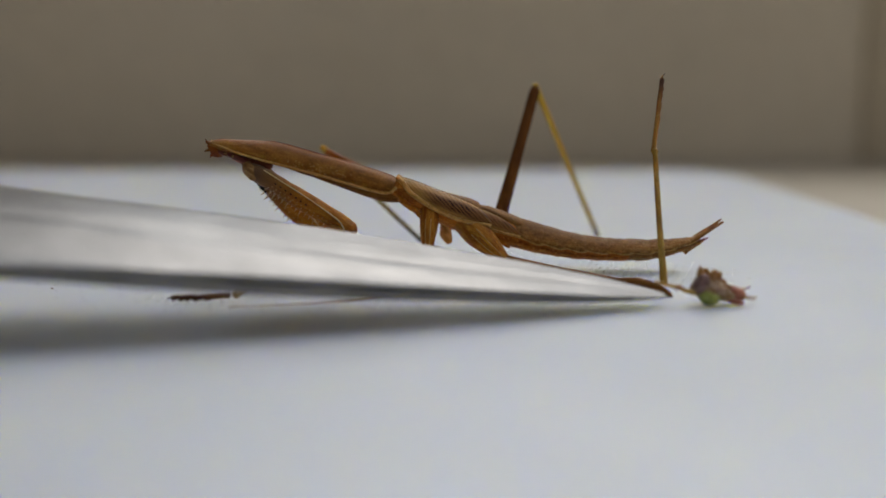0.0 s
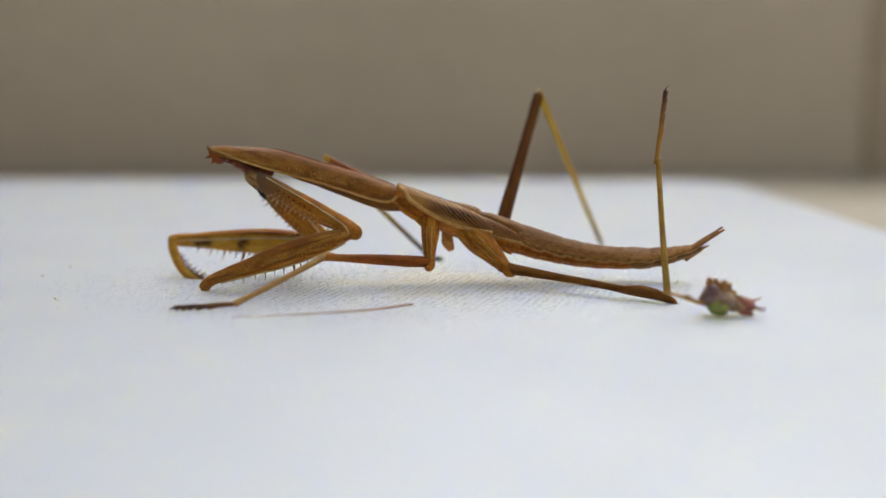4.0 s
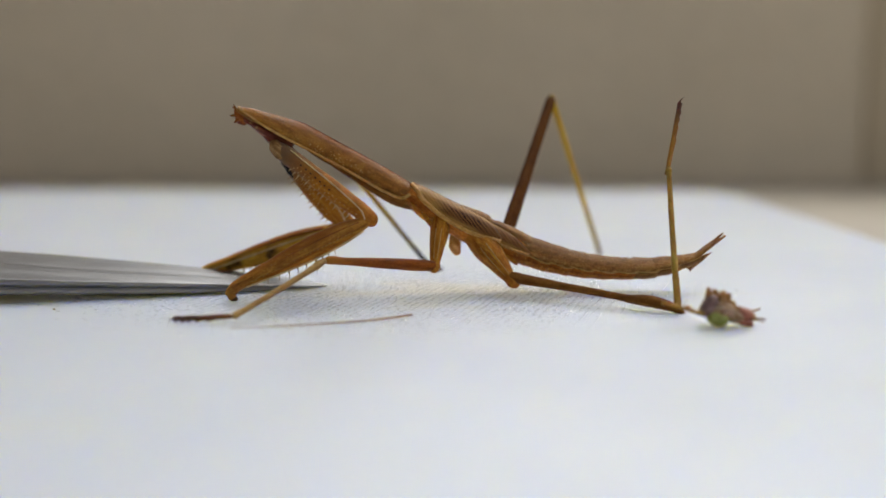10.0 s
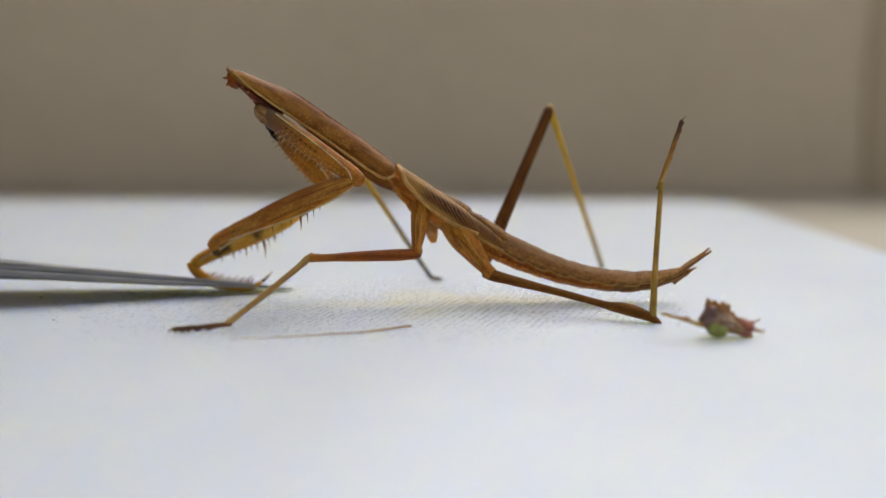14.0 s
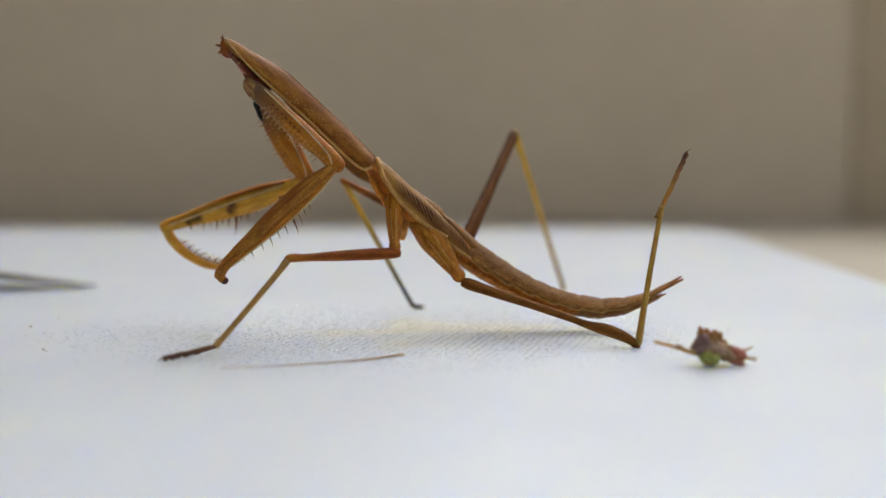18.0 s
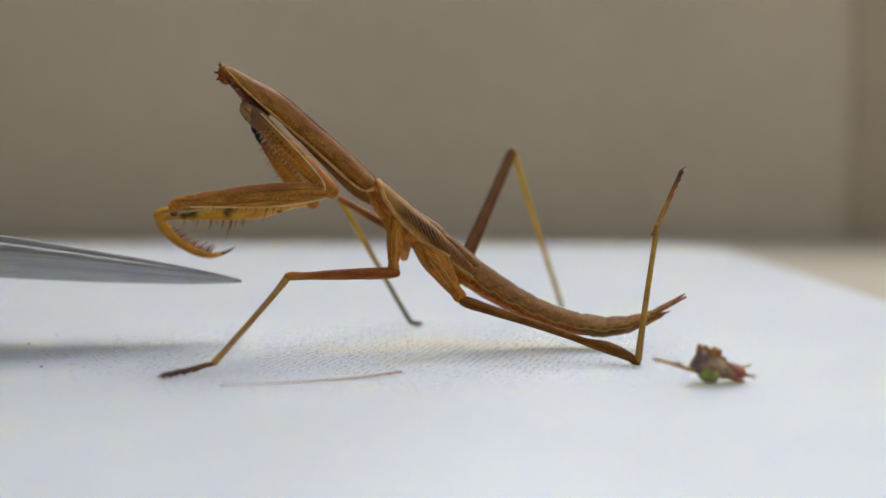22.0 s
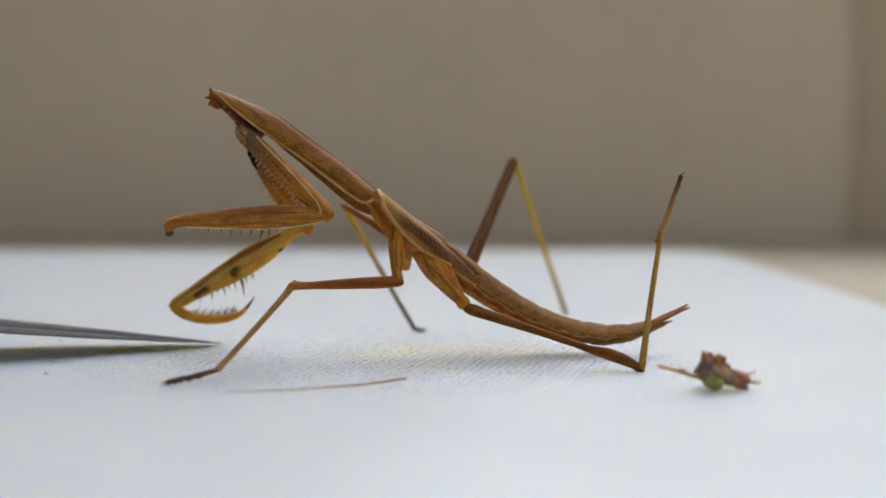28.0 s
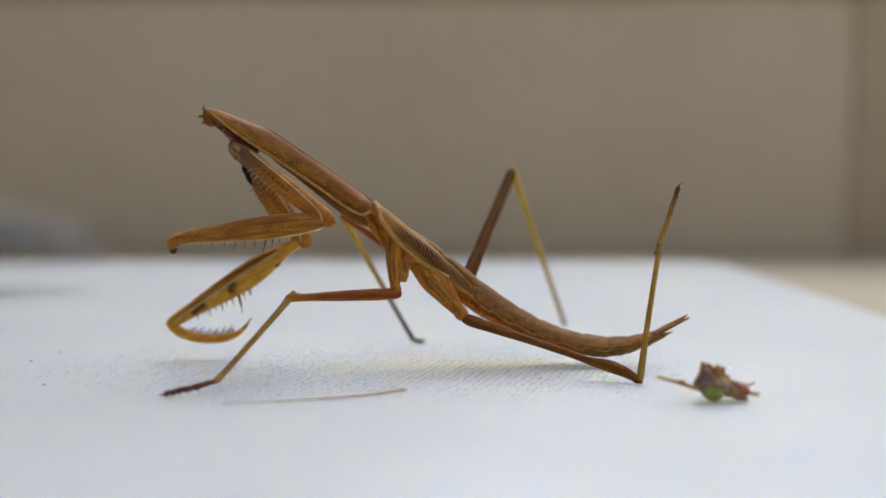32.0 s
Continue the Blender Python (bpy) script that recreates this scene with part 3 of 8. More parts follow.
def wing_pad(x0, length, lower, upper, off, s):
    """A leaf-shaped pad on the flank; lower and upper: its edges, in degrees up from the flank's middle, at even steps."""
    bm = bmesh.new()
    rows, low = [], []
    nu, nv = 26, 8
    us = np.linspace(0, 1, len(lower))
    for layer in (0, 1):
        grid = []
        for i in range(nu + 1):
            u = i / nu
            x = x0 + length * u
            lo, hi = np.interp(u, us, lower), np.interp(u, us, upper)
            row = []
            for j in range(nv + 1):
                v = j / nv
                a = radians(lo + (hi - lo) * v)
                hw, up, dn = hull(x)
                d = off + (0.13 if layer else -0.3) * (1 - 0.7 * abs(2 * v - 1) ** 3)
                row.append(bm.verts.new((x + 0.35 * (v - 0.5), s * (hw + d) * cos(a), ((up if a > 0 else dn) + d) * sin(a))))
            grid.append(row)
            if layer:
                low.append(tuple(row[0].co))
        rows.append(grid)
    for g in rows:
        for i in range(nu):
            for j in range(nv):
                bm.faces.new((g[i][j], g[i + 1][j], g[i + 1][j + 1], g[i][j + 1]))
    a, b = rows
    for i in range(nu):
        for j in (0, nv):
            bm.faces.new((a[i][j], a[i + 1][j], b[i + 1][j], b[i][j]))
    for j in range(nv):
        for i in (0, nu):
            bm.faces.new((a[i][j], a[i][j + 1], b[i][j + 1], b[i][j]))
    return bm, low[::2]


for s in (-1, 1):
    for x0, ln, lower, upper, off, r0, r1 in ((4.0, 12.2, (60, 22, -2, -10, -9, -4, 4), (80, 80, 78, 72, 60, 40, 10), 0.1, 0.1, 0.2),
                                              (0.0, 12.4, (64, 6, -8, -14, -14, -8, 4), (82, 82, 80, 76, 68, 50, 10), 0.26, 0.3, 0.24)):
        bm, low = wing_pad(x0, ln, lower, upper, off, s)
        part("wing_pad", bm, WING, P["thorax"], "brown wing pad with dark slanting veins")
        part("wing_rim", tube([(p[0], p[1] + s * 0.02, p[2]) for p in low], r0, r1, 9, 2), PALE, P["thorax"], "pale yellowish wing rim")
for k, (x, z, ln) in enumerate(((0.6, -1.15, 2.6), (2.2, -1.6, 2.6), (9.2, -1.75, 2.4), (10.6, -1.5, 2.6), (12.6, -1.0, 2.8))):
    for s in (-1, 1):
        part("fold", loft([(x, s * 1.0, z + 0.5, 0.2, 0.2, 0.2), (x + ln * 0.4, s * 1.5, z, 0.3, 0.34, 0.34), (x + ln * 0.8, s * 1.35, z - 0.45, 0.25, 0.28, 0.28), (x + ln, s * 0.9, z - 0.7, 0.12, 0.12, 0.12)], 9, 3, 0.12, k), AMBER, P["thorax"], "orange fold of the flank")
part("notum", loft([(0.2, 0, 0.75, 0.9, 0.55, 0.4), (3.8, 0, 0.95, 1.2, 0.65, 0.5), (4.6, 0, 1.0, 1.3, 0.36, 0.5), (6.2, 0, 1.1, 1.2, 0.6, 0.5), (9.6, 0, 1.3, 1.4, 0.78, 0.5), (10.4, 0, 1.35, 1.4, 0.48, 0.5), (12, 0, 1.4, 1.35, 0.66, 0.5), (15.0, 0, 1.3, 1.4, 0.8, 0.5), (17.0, 0, 1.2, 1.4, 0.6, 0.5)], 12, 3, 0.1, 2), TAIL, P["thorax"], "brown ridged back")
part("lobe", loft([(7.2, 0.3, -2.0, 0.4, 0.6, 0.6), (7.7, 0.3, -2.9, 0.4, 0.75, 0.75), (8.2, 0.3, -3.6, 0.3, 0.6, 0.65), (8.6, 0.3, -4.0, 0.12, 0.3, 0.3)], 9, 3, 0.12, 1), PALE, P["thorax"], "pale lobe under the body")

# hind body, ring by ring
SL = 2.78
RAD = [(2.05, 1.85), (2.1, 1.82), (2.1, 1.7), (2.05, 1.58), (2.0, 1.5), (1.85, 1.4), (1.65, 1.28), (1.28, 1.02), (0.6, 0.56)]
for k in range(8):
    (w0, h0), (w1, h1) = RAD[k], RAD[k + 1]
    b0, b1 = max(0, 0.25 - 0.08 * k), max(0, 0.17 - 0.08 * k)
    P["abdomen_%d" % k] = part("tergite", loft([(-0.8, 0, 0, w0 * 0.9, (h0 + b0) * 0.9, h0 * 0.1), (0.2, 0, 0, w0 * 0.99, h0 + b0, h0 * 0.12), (SL * 0.6, 0, 0, (w0 + w1) / 2, (h0 + h1 + b0 + b1) / 2, h0 * 0.2),
                                    (SL * 0.95, 0, 0.0, w1 * 1.03, (h1 + b1) * 1.005, h1 * 0.34), (SL * 1.12, 0, 0.0, w1 * 0.94, (h1 + b1) * 0.93, h1 * 0.28)], 18, 4, 0.1, k * 3.1, crest=0.1), BACK, mantis, "grey brown back plate of a hind body ring")
    part("sternite", loft([(-0.9, 0, -0.3, w0 * 0.88, 0.3, h0 * 0.62), (SL * 0.5, 0, -0.3, w0 * 0.93, 0.3, (h0 + h1) / 2 * 0.68), (SL * 0.97, 0, -0.3, w1 * 0.96, 0.3, h1 * 0.68), (SL * 1.12, 0, -0.3, w1 * 0.85, 0.2, h1 * 0.5)], 14, 3, 0.1, k * 1.7), BELLY if k < 5 else TAIL, P["abdomen_%d" % k], "orange brown mottled belly plate")
    for s in (-1, 1):
        part("edge", tube([(0.1, s * w0 * 1.0, 0.02 * h0), (SL * 0.35, s * (w0 * 0.6 + w1 * 0.4) * 1.0, -0.06 * h0), (SL * 0.75, s * (w0 * 0.3 + w1 * 0.7) * 1.0, -0.16 * h1), (SL * 1.0, s * w1 * 1.02, -0.12 * h1), (SL * 1.12, s * w1 * 0.99, 0.0)], 0.05, 0.08), PALE, P["abdomen_%d" % k], "pale plate edge")
P["cerci"] = part("cercus", tube([(-1.2, -0.2, 0.2), (1.0, -0.25, 0.0), (2.8, -0.2, -0.3), (4.3, -0.25, -0.55)], 0.4, 0.12, 9), TAIL, mantis, "brown tail feeler")
part("cercus", tube([(-1.2, 0.25, 0.2), (1.4, 0.3, 0.0), (3.0, 0.35, -0.2), (4.4, 0.4, -0.3)], 0.38, 0.1, 9), TAIL, P["cerci"], "brown tail feeler")
part("plate", loft([(-1.6, 0, -0.2, 0.75, 0.4, 0.45), (0.0, 0, -0.45, 0.5, 0.35, 0.35), (1.2, 0, -0.75, 0.2, 0.15, 0.12), (1.7, 0, -0.9, 0.06, 0.05, 0.05)], 9, 3, 0.08), TAIL, P["cerci"], "pointed plate under the tail")


# ---- legs ----
def thorns(parent, src, places, name="thorn"):
    """Thorns on a limb; places: (x, y, z, tilt along the limb, tilt sideways, size)."""
    for x, y, z, ry, rx, k in places:
        again(name, src, parent, pose(x * MM, y * MM, z * MM, rx, ry, 0) @ Matrix.Diagonal((k, k, k, 1)))


def first_thorn(mesh_bm, material, parent, x, y, z, rx, ry):
    ob = part("thorn", mesh_bm, material, parent)
    ob.matrix_basis = pose(x * MM, y * MM, z * MM, rx, ry, 0)
    return ob


def fore_coxa(key, length, s, material, low=1.0):
    """Thick first piece of a grasping leg: thorny front edge, ridge, black mark; s is the outer side."""
    L = length
    ob = P[key] = part("coxa", loft([(-0.5, 0, 0.1, 0.55, 0.6, 0.7), (0.8, 0, 0, 0.75, 0.95, 1.15), (3, 0, 0, 0.82, 1.05, 1.55 * low), (6, 0, 0, 0.85, 1.15, 1.75 * low), (9.5, 0, 0, 0.82, 1.2, 1.6 * low),
                           (L - 1.8, 0, 0.05, 0.78, 1.15, 1.35 * low), (L - 0.4, 0, 0.05, 0.75, 1.1, 1.0), (L + 0.5, 0, 0.1, 0.6, 0.85, 0.7), (L + 0.9, 0, 0.15, 0.3, 0.4, 0.3)], 16, 3, 0.06, 2, crest=0.15), material, mantis, "orange brown first leg piece with thorns and a black mark")
    part("ridge", tube([(1.4, s * 0.6, 0.75), (4, s * 0.68, 0.72), (8, s * 0.72, 0.68), (L - 1.6, s * 0.74, 0.4), (L - 0.3, s * 0.74, -0.2)], 0.07, 0.09), IVORY, ob, "pale ridge")
    bm = loft([(0.5, s * 0.35, -0.9 * low, 0.2, 0.2, 0.2), (1.1, s * 0.4, -1.02 * low, 0.36, 0.34, 0.32), (2.0, s * 0.4, -1.2 * low, 0.38, 0.3, 0.32), (2.9, s * 0.36, -1.34 * low, 0.28, 0.2, 0.22), (3.4, s * 0.3, -1.42 * low, 0.1, 0.08, 0.1)], 10, 3, 0.15, 4)
    part("joint_skin", loft([(-1.2, s * 0.1, 0.2, 0.4, 0.5, 0.5), (-0.4, s * 0.2, -0.1, 0.6, 0.65, 0.9), (0.5, s * 0.25, -0.2, 0.55, 0.6, 0.95), (1.3, s * 0.25, -0.3, 0.3, 0.3, 0.6)], 12, 3, 0.2, 3), SHARD, ob, "pale folded joint skin")
    if low == 1:
        part("dark_patch", bm, DARK, ob, "black patch")
    else:
        bm = bmesh.new()
        for k in range(7):
            ball((3.6 + 0.75 * k, s * 0.84, 0.12 - 0.03 * k), (0.17, 0.06, 0.1), bm, 6)
        tagged(part("dark_spots", bm, MARK, ob, "row of dark spots"), kind="stuff")
    bm = bmesh.new()
    for k in range(16):
        ball((3.4 + 0.6 * k, s * 0.8, (-0.55 - 0.04 * (k % 3)) * low), (0.1, 0.07, 0.08), bm, 6)
    tagged(part("pale_grains", bm, PALE, ob, "row of pale grains"), kind="stuff")
    th = first_thorn(thorn_mesh(0.55, 0.1), BRISTLE, ob, 2.6, s * 0.2, -1.4 * low, 180, 12)
    thorns(ob, th, [(2.6 + 0.64 * k, s * (0.2 - 0.12 * (k % 2)), -1.62 * low + 0.005 * k + 0.01 * max(0, k - 8), 12, 180, 0.85 + 0.5 * ((k * 7) % 3) / 2) for k in range(1, 15)])
    thorns(ob, th, [(3.0 + 0.8 * k, s * 0.66, -1.0 * low, 10, 180 + s * 50, 0.6) for k in range(9)])
    return ob


fore_coxa("coxa_near", 13.9, -1, HIP, 0.68)
fore_coxa("coxa_far", 12.6, -1, HIP)

# near grasping leg: its shank is lost, the thigh ends in a dark stump
fn = P["femur_near"] = part("femur", loft([(-0.7, 0, 0.1, 0.5, 0.55, 0.5), (0.8, 0, 0.05, 0.62, 0.8, 0.75), (3.0, 0, 0.1, 0.78, 1.2, 1.15), (6, 0, 0.15, 0.85, 1.35, 1.4), (9, 0, 0.15, 0.82, 1.28, 1.3), (12.5, 0, 0.1, 0.7, 1.05, 1.0),
                                    (15.5, 0, 0.08, 0.58, 0.85, 0.62), (16.8, 0, 0.0, 0.56, 0.8, 0.55), (17.8, 0, -0.2, 0.5, 0.66, 0.6), (18.3, 0, -0.5, 0.36, 0.45, 0.45)], 16, 3, 0.06, 11, crest=0.15), AMBER_DARK_TOP, mantis, "amber grasping thigh without its shank")
st = part("stump", ball((18.0, 0, -0.62), (0.52, 0.5, 0.72), seg=12), RUST, fn, "brown rounded stump")
part("tip", ball((17.95, 0, -1.12), (0.46, 0.44, 0.42), seg=10), TOE, st, "dark torn tip")
part("band", loft([(2.0, 0.5, -0.6, 0.1, 0.15, 0.15), (5, 0.62, -0.66, 0.16, 0.34, 0.34), (9, 0.62, -0.62, 0.16, 0.34, 0.32), (13, 0.5, -0.48, 0.12, 0.22, 0.2), (16, 0.4, -0.35, 0.06, 0.1, 0.1)], 10, 3, 0.05, 2), AMBER, fn, "amber lower flank")
part("ridge", tube([(1, 0.5, -0.75), (4, 0.68, -1.1), (8, 0.7, -1.15), (12, 0.6, -0.85), (16, 0.45, -0.5)], 0.11, 0.09), IVORY, fn, "pale lower ridge")
part("ridge", tube([(1, 0.55, 0.4), (5, 0.76, 0.62), (10, 0.72, 0.58), (16, 0.46, 0.3)], 0.05, 0.04), RUST, fn, "dark streak")
part("ridge", tube([(2, 0.72, -0.15), (7, 0.9, -0.2), (12, 0.74, -0.2), (15, 0.56, -0.15)], 0.03, 0.02), RUST, fn, "dark streak")
bm = bmesh.new()
for k in range(26):
    ball((2.6 + 0.5 * k, 0.8 - 0.018 * max(0, k - 8), -0.35 + 0.06 * (k % 2) + 0.006 * k), (0.13, 0.06, 0.07), bm, 6)
tagged(part("pale_grains", bm, PALE, fn, "row of pale grains"), kind="stuff")
th = first_thorn(thorn_mesh(1.3, 0.11), THORN, fn, 6.6, 0.25, -1.2, 180, -12)
thorns(fn, th, [(x, y, z, -14, 180, k) for x, y, z, k in ((5.8, 0.2, -1.2, 0.7), (7.4, 0.3, -1.15, 1.5), (8.6, 0.3, -1.1, 0.9), (9.7, 0.3, -1.05, 0.75), (10.8, 0.3, -0.95, 0.9), (12.0, 0.3, -0.85, 0.65), (13.4, 0.25, -0.7, 0.7), (14.6, 0.2, -0.55, 0.5), (5.0, -0.3, -1.15, 0.6))])

# far grasping leg with its shank
ff = P["femur_far"] = part("femur", loft([(-0.5, 0, 0, 0.5, 0.55, 0.55), (1.0, 0, 0.05, 0.65, 0.75, 0.75), (2.6, 0, 0.1, 0.72, 0.82, 0.95), (4.4, 0, 0.15, 0.8, 1.08, 1.4), (7.0, 0, 0.2, 0.85, 1.25, 1.85), (10.5, 0, 0.15, 0.82, 1.22, 1.75), (13.5, 0, 0.1, 0.74, 1.05, 1.35),
                                   (16.5, 0, 0, 0.64, 0.88, 0.95), (18.6, 0, 0, 0.58, 0.8, 0.8), (19.5, 0, -0.1, 0.5, 0.68, 0.7), (19.9, 0, -0.15, 0.3, 0.4, 0.4)], 16, 3, 0.06, 21, crest=0.12), HONEY_SPOTTED, mantis, "honey yellow grasping thigh with two dark spots")
part("ridge", tube([(3.4, 0.66, 0.35), (7, 0.84, 0.35), (11, 0.84, 0.25), (15, 0.68, 0.1), (18.6, 0.5, 0.0)], 0.12, 0.1), IVORY, ff, "pale ridge")
part("ridge", tube([(3.0, 0.55, 0.7), (7, 0.66, 0.98), (11, 0.62, 0.9), (15, 0.5, 0.6), (18.6, 0.36, 0.4)], 0.16, 0.1), RUST, ff, "brown upper ridge")
part("dark_spot", ball((4.0, 0.45, -1.0), (0.4, 0.2, 0.14)), DARK, ff, "dark seam mark")
bm = bmesh.new()
for k in range(30):
    ball((4.0 + 0.46 * k, 0.76 - 0.012 * max(0, k - 10), 0.62 + 0.05 * (k % 2) - 0.013 * k), (0.13, 0.06, 0.06), bm, 6)
tagged(part("pale_grains", bm, PALE, ff, "row of pale grains"), kind="stuff")
th = first_thorn(thorn_mesh(1.2, 0.12), THORN, ff, 9.6, 0.3, -1.5, 180, -10)
thorns(ff, th, [(8.6, 0.3, -1.5, -8, 180, 1.0), (7.6, 0.3, -1.5, -8, 180, 0.6), (10.2, 0.3, -1.45, -14, 180, 2.0), (11.2, 0.3, -1.4, -10, 180, 1.05), (11.9, 0.3, -1.3, -10, 180, 0.6),
                (12.7, 0.3, -1.25, -12, 180, 1.1), (13.5, 0.3, -1.15, -12, 180, 0.6), (14.4, 0.3, -1.0, -12, 180, 1.0), (15.2, 0.25, -0.75, -12, 180, 0.5), (16.0, 0.25, -0.65, -12, 180, 0.9), (17.0, 0.2, -0.5, -12, 180, 0.55), (17.8, 0.2, -0.45, -12, 180, 0.5),
                (9.0, -0.3, -1.5, -10, 180, 0.9), (12.2, -0.3, -1.05, -10, 180, 0.8), (15.0, -0.3, -0.8, -10, 180, 0.7)])
thorns(ff, th, [(8.2 + 0.55 * k, 0.1 - 0.25 * (k % 2), -1.55 + 0.062 * k, -16 + 4 * (k % 3), 180, 0.42 + 0.12 * (k % 3)) for k in range(18)])
tf = P["tibia_far"] = part("tibia", loft([(-0.3, 0, 0.25, 0.45, 0.6, 0.5), (0.5, 0, -0.85, 0.48, 0.72, 0.62), (2.3, 0, -1.85, 0.45, 0.62, 0.62), (4.4, 0, -2.35, 0.42, 0.58, 0.58), (6.4, 0, -2.4, 0.38, 0.5, 0.5), (8.0, 0, -2.0, 0.3, 0.36, 0.36), (8.9, 0, -1.35, 0.2, 0.24, 0.24)], 12, 4, 0.04, 6), HONEY, mantis, "curved honey yellow shank with a comb of teeth")
part("claw", loft([(7.9, 0, -2.05, 0.26, 0.34, 0.33), (8.8, 0, -1.45, 0.2, 0.26, 0.24), (9.5, 0, -0.75, 0.12, 0.15, 0.14), (10.1, 0, 0.1, 0.03, 0.03, 0.03)], 9, 4, 0.0), TOE, tf, "dark end claw")
th = first_thorn(thorn_mesh(0.8, 0.13, 0.3), THORN, tf, 2.0, 0.1, -1.2, 0, 30)
thorns(tf, th, [(2.0 + 0.46 * k, 0.1, float(np.interp(2.0 + 0.46 * k, (2.0, 4.4, 6.4, 7.8), (-1.25, -1.9, -2.0, -1.75))), 30 - 2 * k, 0, 1.0 + 0.4 * (k % 2) + 0.03 * k) for k in range(1, 13)])


def plain_leg(key, name, st, material, label, seed=0, **kw):
    P[key] = part(name, loft(st, 12, 3, 0.035, seed, **kw), material, mantis, label)
    return P[key]


def round_st(rows, sy=0.9):
    return [(x, 0, z, r * sy, r, r) for x, z, r in rows]


# middle legs
plain_leg("mcoxa", "coxa", round_st([(-1.2, 0.3, 0.9), (0.8, 0.25, 1.15), (2.6, 0.1, 0.98), (4.2, 0, 0.74), (5.0, -0.05, 0.6), (5.6, -0.05, 0.7), (6.1, -0.1, 0.55), (6.4, -0.1, 0.3)]), AMBER, "orange ridged hip piece", 4)
for z in (-0.35, 0.3):
    part("ridge", tube([(1.2, -0.95, z + 0.15), (3, -0.8, z * 0.9 + 0.05), (4.8, -0.52, z * 0.6)], 0.08, 0.05), PALE, P["mcoxa"], "pale ridge")
plain_leg("mfemur", "femur", round_st([(-0.5, 0, 0.5), (0.3, 0, 0.66), (3, 0, 0.7), (7, 0.02, 0.6), (11, 0, 0.44), (12.3, 0.05, 0.5), (13.1, 0.02, 0.42), (13.4, 0, 0.2)]), RUST, "rust brown thigh", 12)
plain_leg("mtibia", "tibia", round_st([(-0.5, 0.1, 0.32), (0.4, 0.08, 0.42), (2, 0, 0.36), (7, -0.05, 0.32), (11.6, 0, 0.34), (12.5, 0, 0.4), (12.9, 0, 0.25)]), TAN_SHANK, "greyish straw shank", 13)


def tarsus(key, length, r, material, label, parent=None, knot=1.0, back=0.2):
    rows = []
    for k in range(5):
        a, b = length * (0, 0.4, 0.6, 0.73, 0.84)[k], length * (0.4, 0.6, 0.73, 0.84, 0.98)[k]
        rows += [(a + 0.05, 0.02, r * (0.9 - 0.18 * knot)), ((a + b) / 2, 0.04 * knot * (-1) ** k, r * (0.92 - 0.08 * knot)), (b - 0.12, -0.1 * knot, r * (0.94 + 0.18 * knot))]
    ob = P[key] = part("tarsus", loft(round_st([(-back, 0, r * (0.5 + back / 2))] + rows), 10, 3, 0.1 * knot, 5), material, parent or mantis, label)
    for s in (-1, 1):
        part("claw", tube([(length * 0.95, s * 0.1, 0), (length * 1.0, s * 0.3, 0.02), (length * 1.05, s * 0.42, -0.25)], 0.09, 0.02, 6), TOE, ob, "small dark claw")
    return ob


tarsus("mtarsus", 6.07, 0.33, FOOT, "dark jointed foot", knot=0.65)
plain_leg("fmfemur", "femur", round_st([(-0.5, 0, 0.5), (1, 0, 0.62), (6, 0, 0.55), (11.4, 0, 0.42), (12.4, 0, 0.45), (12.8, 0, 0.25)]), BROWN, "brown thigh", 15)
plain_leg("fmtibia", "tibia", round_st([(-0.4, 0, 0.34), (0.6, 0, 0.44), (3, 0, 0.37), (10, 0, 0.32), (18.8, 0, 0.3), (19.5, 0, 0.3)]), STRAW_DARK, "slim shank, straw yellow to dark olive", 16)
tarsus("fmtarsus", 1.73, 0.28, TOE, "dark jointed foot")

# hind legs
plain_leg("hcoxa", "coxa", round_st([(-2.4, 0.2, 1.3), (0.6, 0.3, 1.75), (2.8, 0.15, 1.35), (4.8, 0, 0.92), (5.5, 0, 0.74), (6.2, 0, 0.84), (6.7, 0, 0.62), (7.0, 0, 0.3)]), AMBER, "orange ridged hip piece", 24)
for z in (-0.4, 0.0, 0.4):
    part("ridge", tube([(0.8, -1.5, z * 1.15 + 0.25), (3, -1.16, z * 0.95 + 0.1), (5.2, -0.68, z * 0.7)], 0.07, 0.05), RUST if z == 0 else PALE, P["hcoxa"], "long ridge")
plain_leg("hfemur", "femur", round_st([(-0.6, 0, 0.55), (0.5, 0, 0.7), (3, 0, 0.6), (8, 0.03, 0.46), (13, 0.03, 0.4), (15, 0, 0.47), (17.0, 0.14, 0.68), (18.8, 0.1, 0.64), (20.1, -0.1, 0.5), (20.9, -0.42, 0.42), (21.3, -0.75, 0.24)]), UMBER, "rust brown thigh lying low over the board", 31)
plain_leg("htibia", "tibia", round_st([(-0.45, 0, 0.1), (-0.2, 0, 0.34), (0.5, 0, 0.42), (3, 0.03, 0.38), (8, 0.05, 0.32), (14.6, 0, 0.3), (15.3, 0, 0.4), (15.7, 0, 0.25)]), STRAW, "straw yellow shank raised in the air", 32)
tarsus("htarsus", 7.5, 0.31, SHIN, "brown jointed foot held up", knot=0.3, back=1.1)
plain_leg("fhfemur", "femur", round_st([(-0.6, 0, 0.6), (1.5, 0, 0.85), (8, 0, 0.78), (15, 0, 0.7), (21.6, 0, 0.7), (22.8, 0, 0.66), (23.4, 0, 0.4)]), THIGH, "rust brown thigh standing steep", 33)
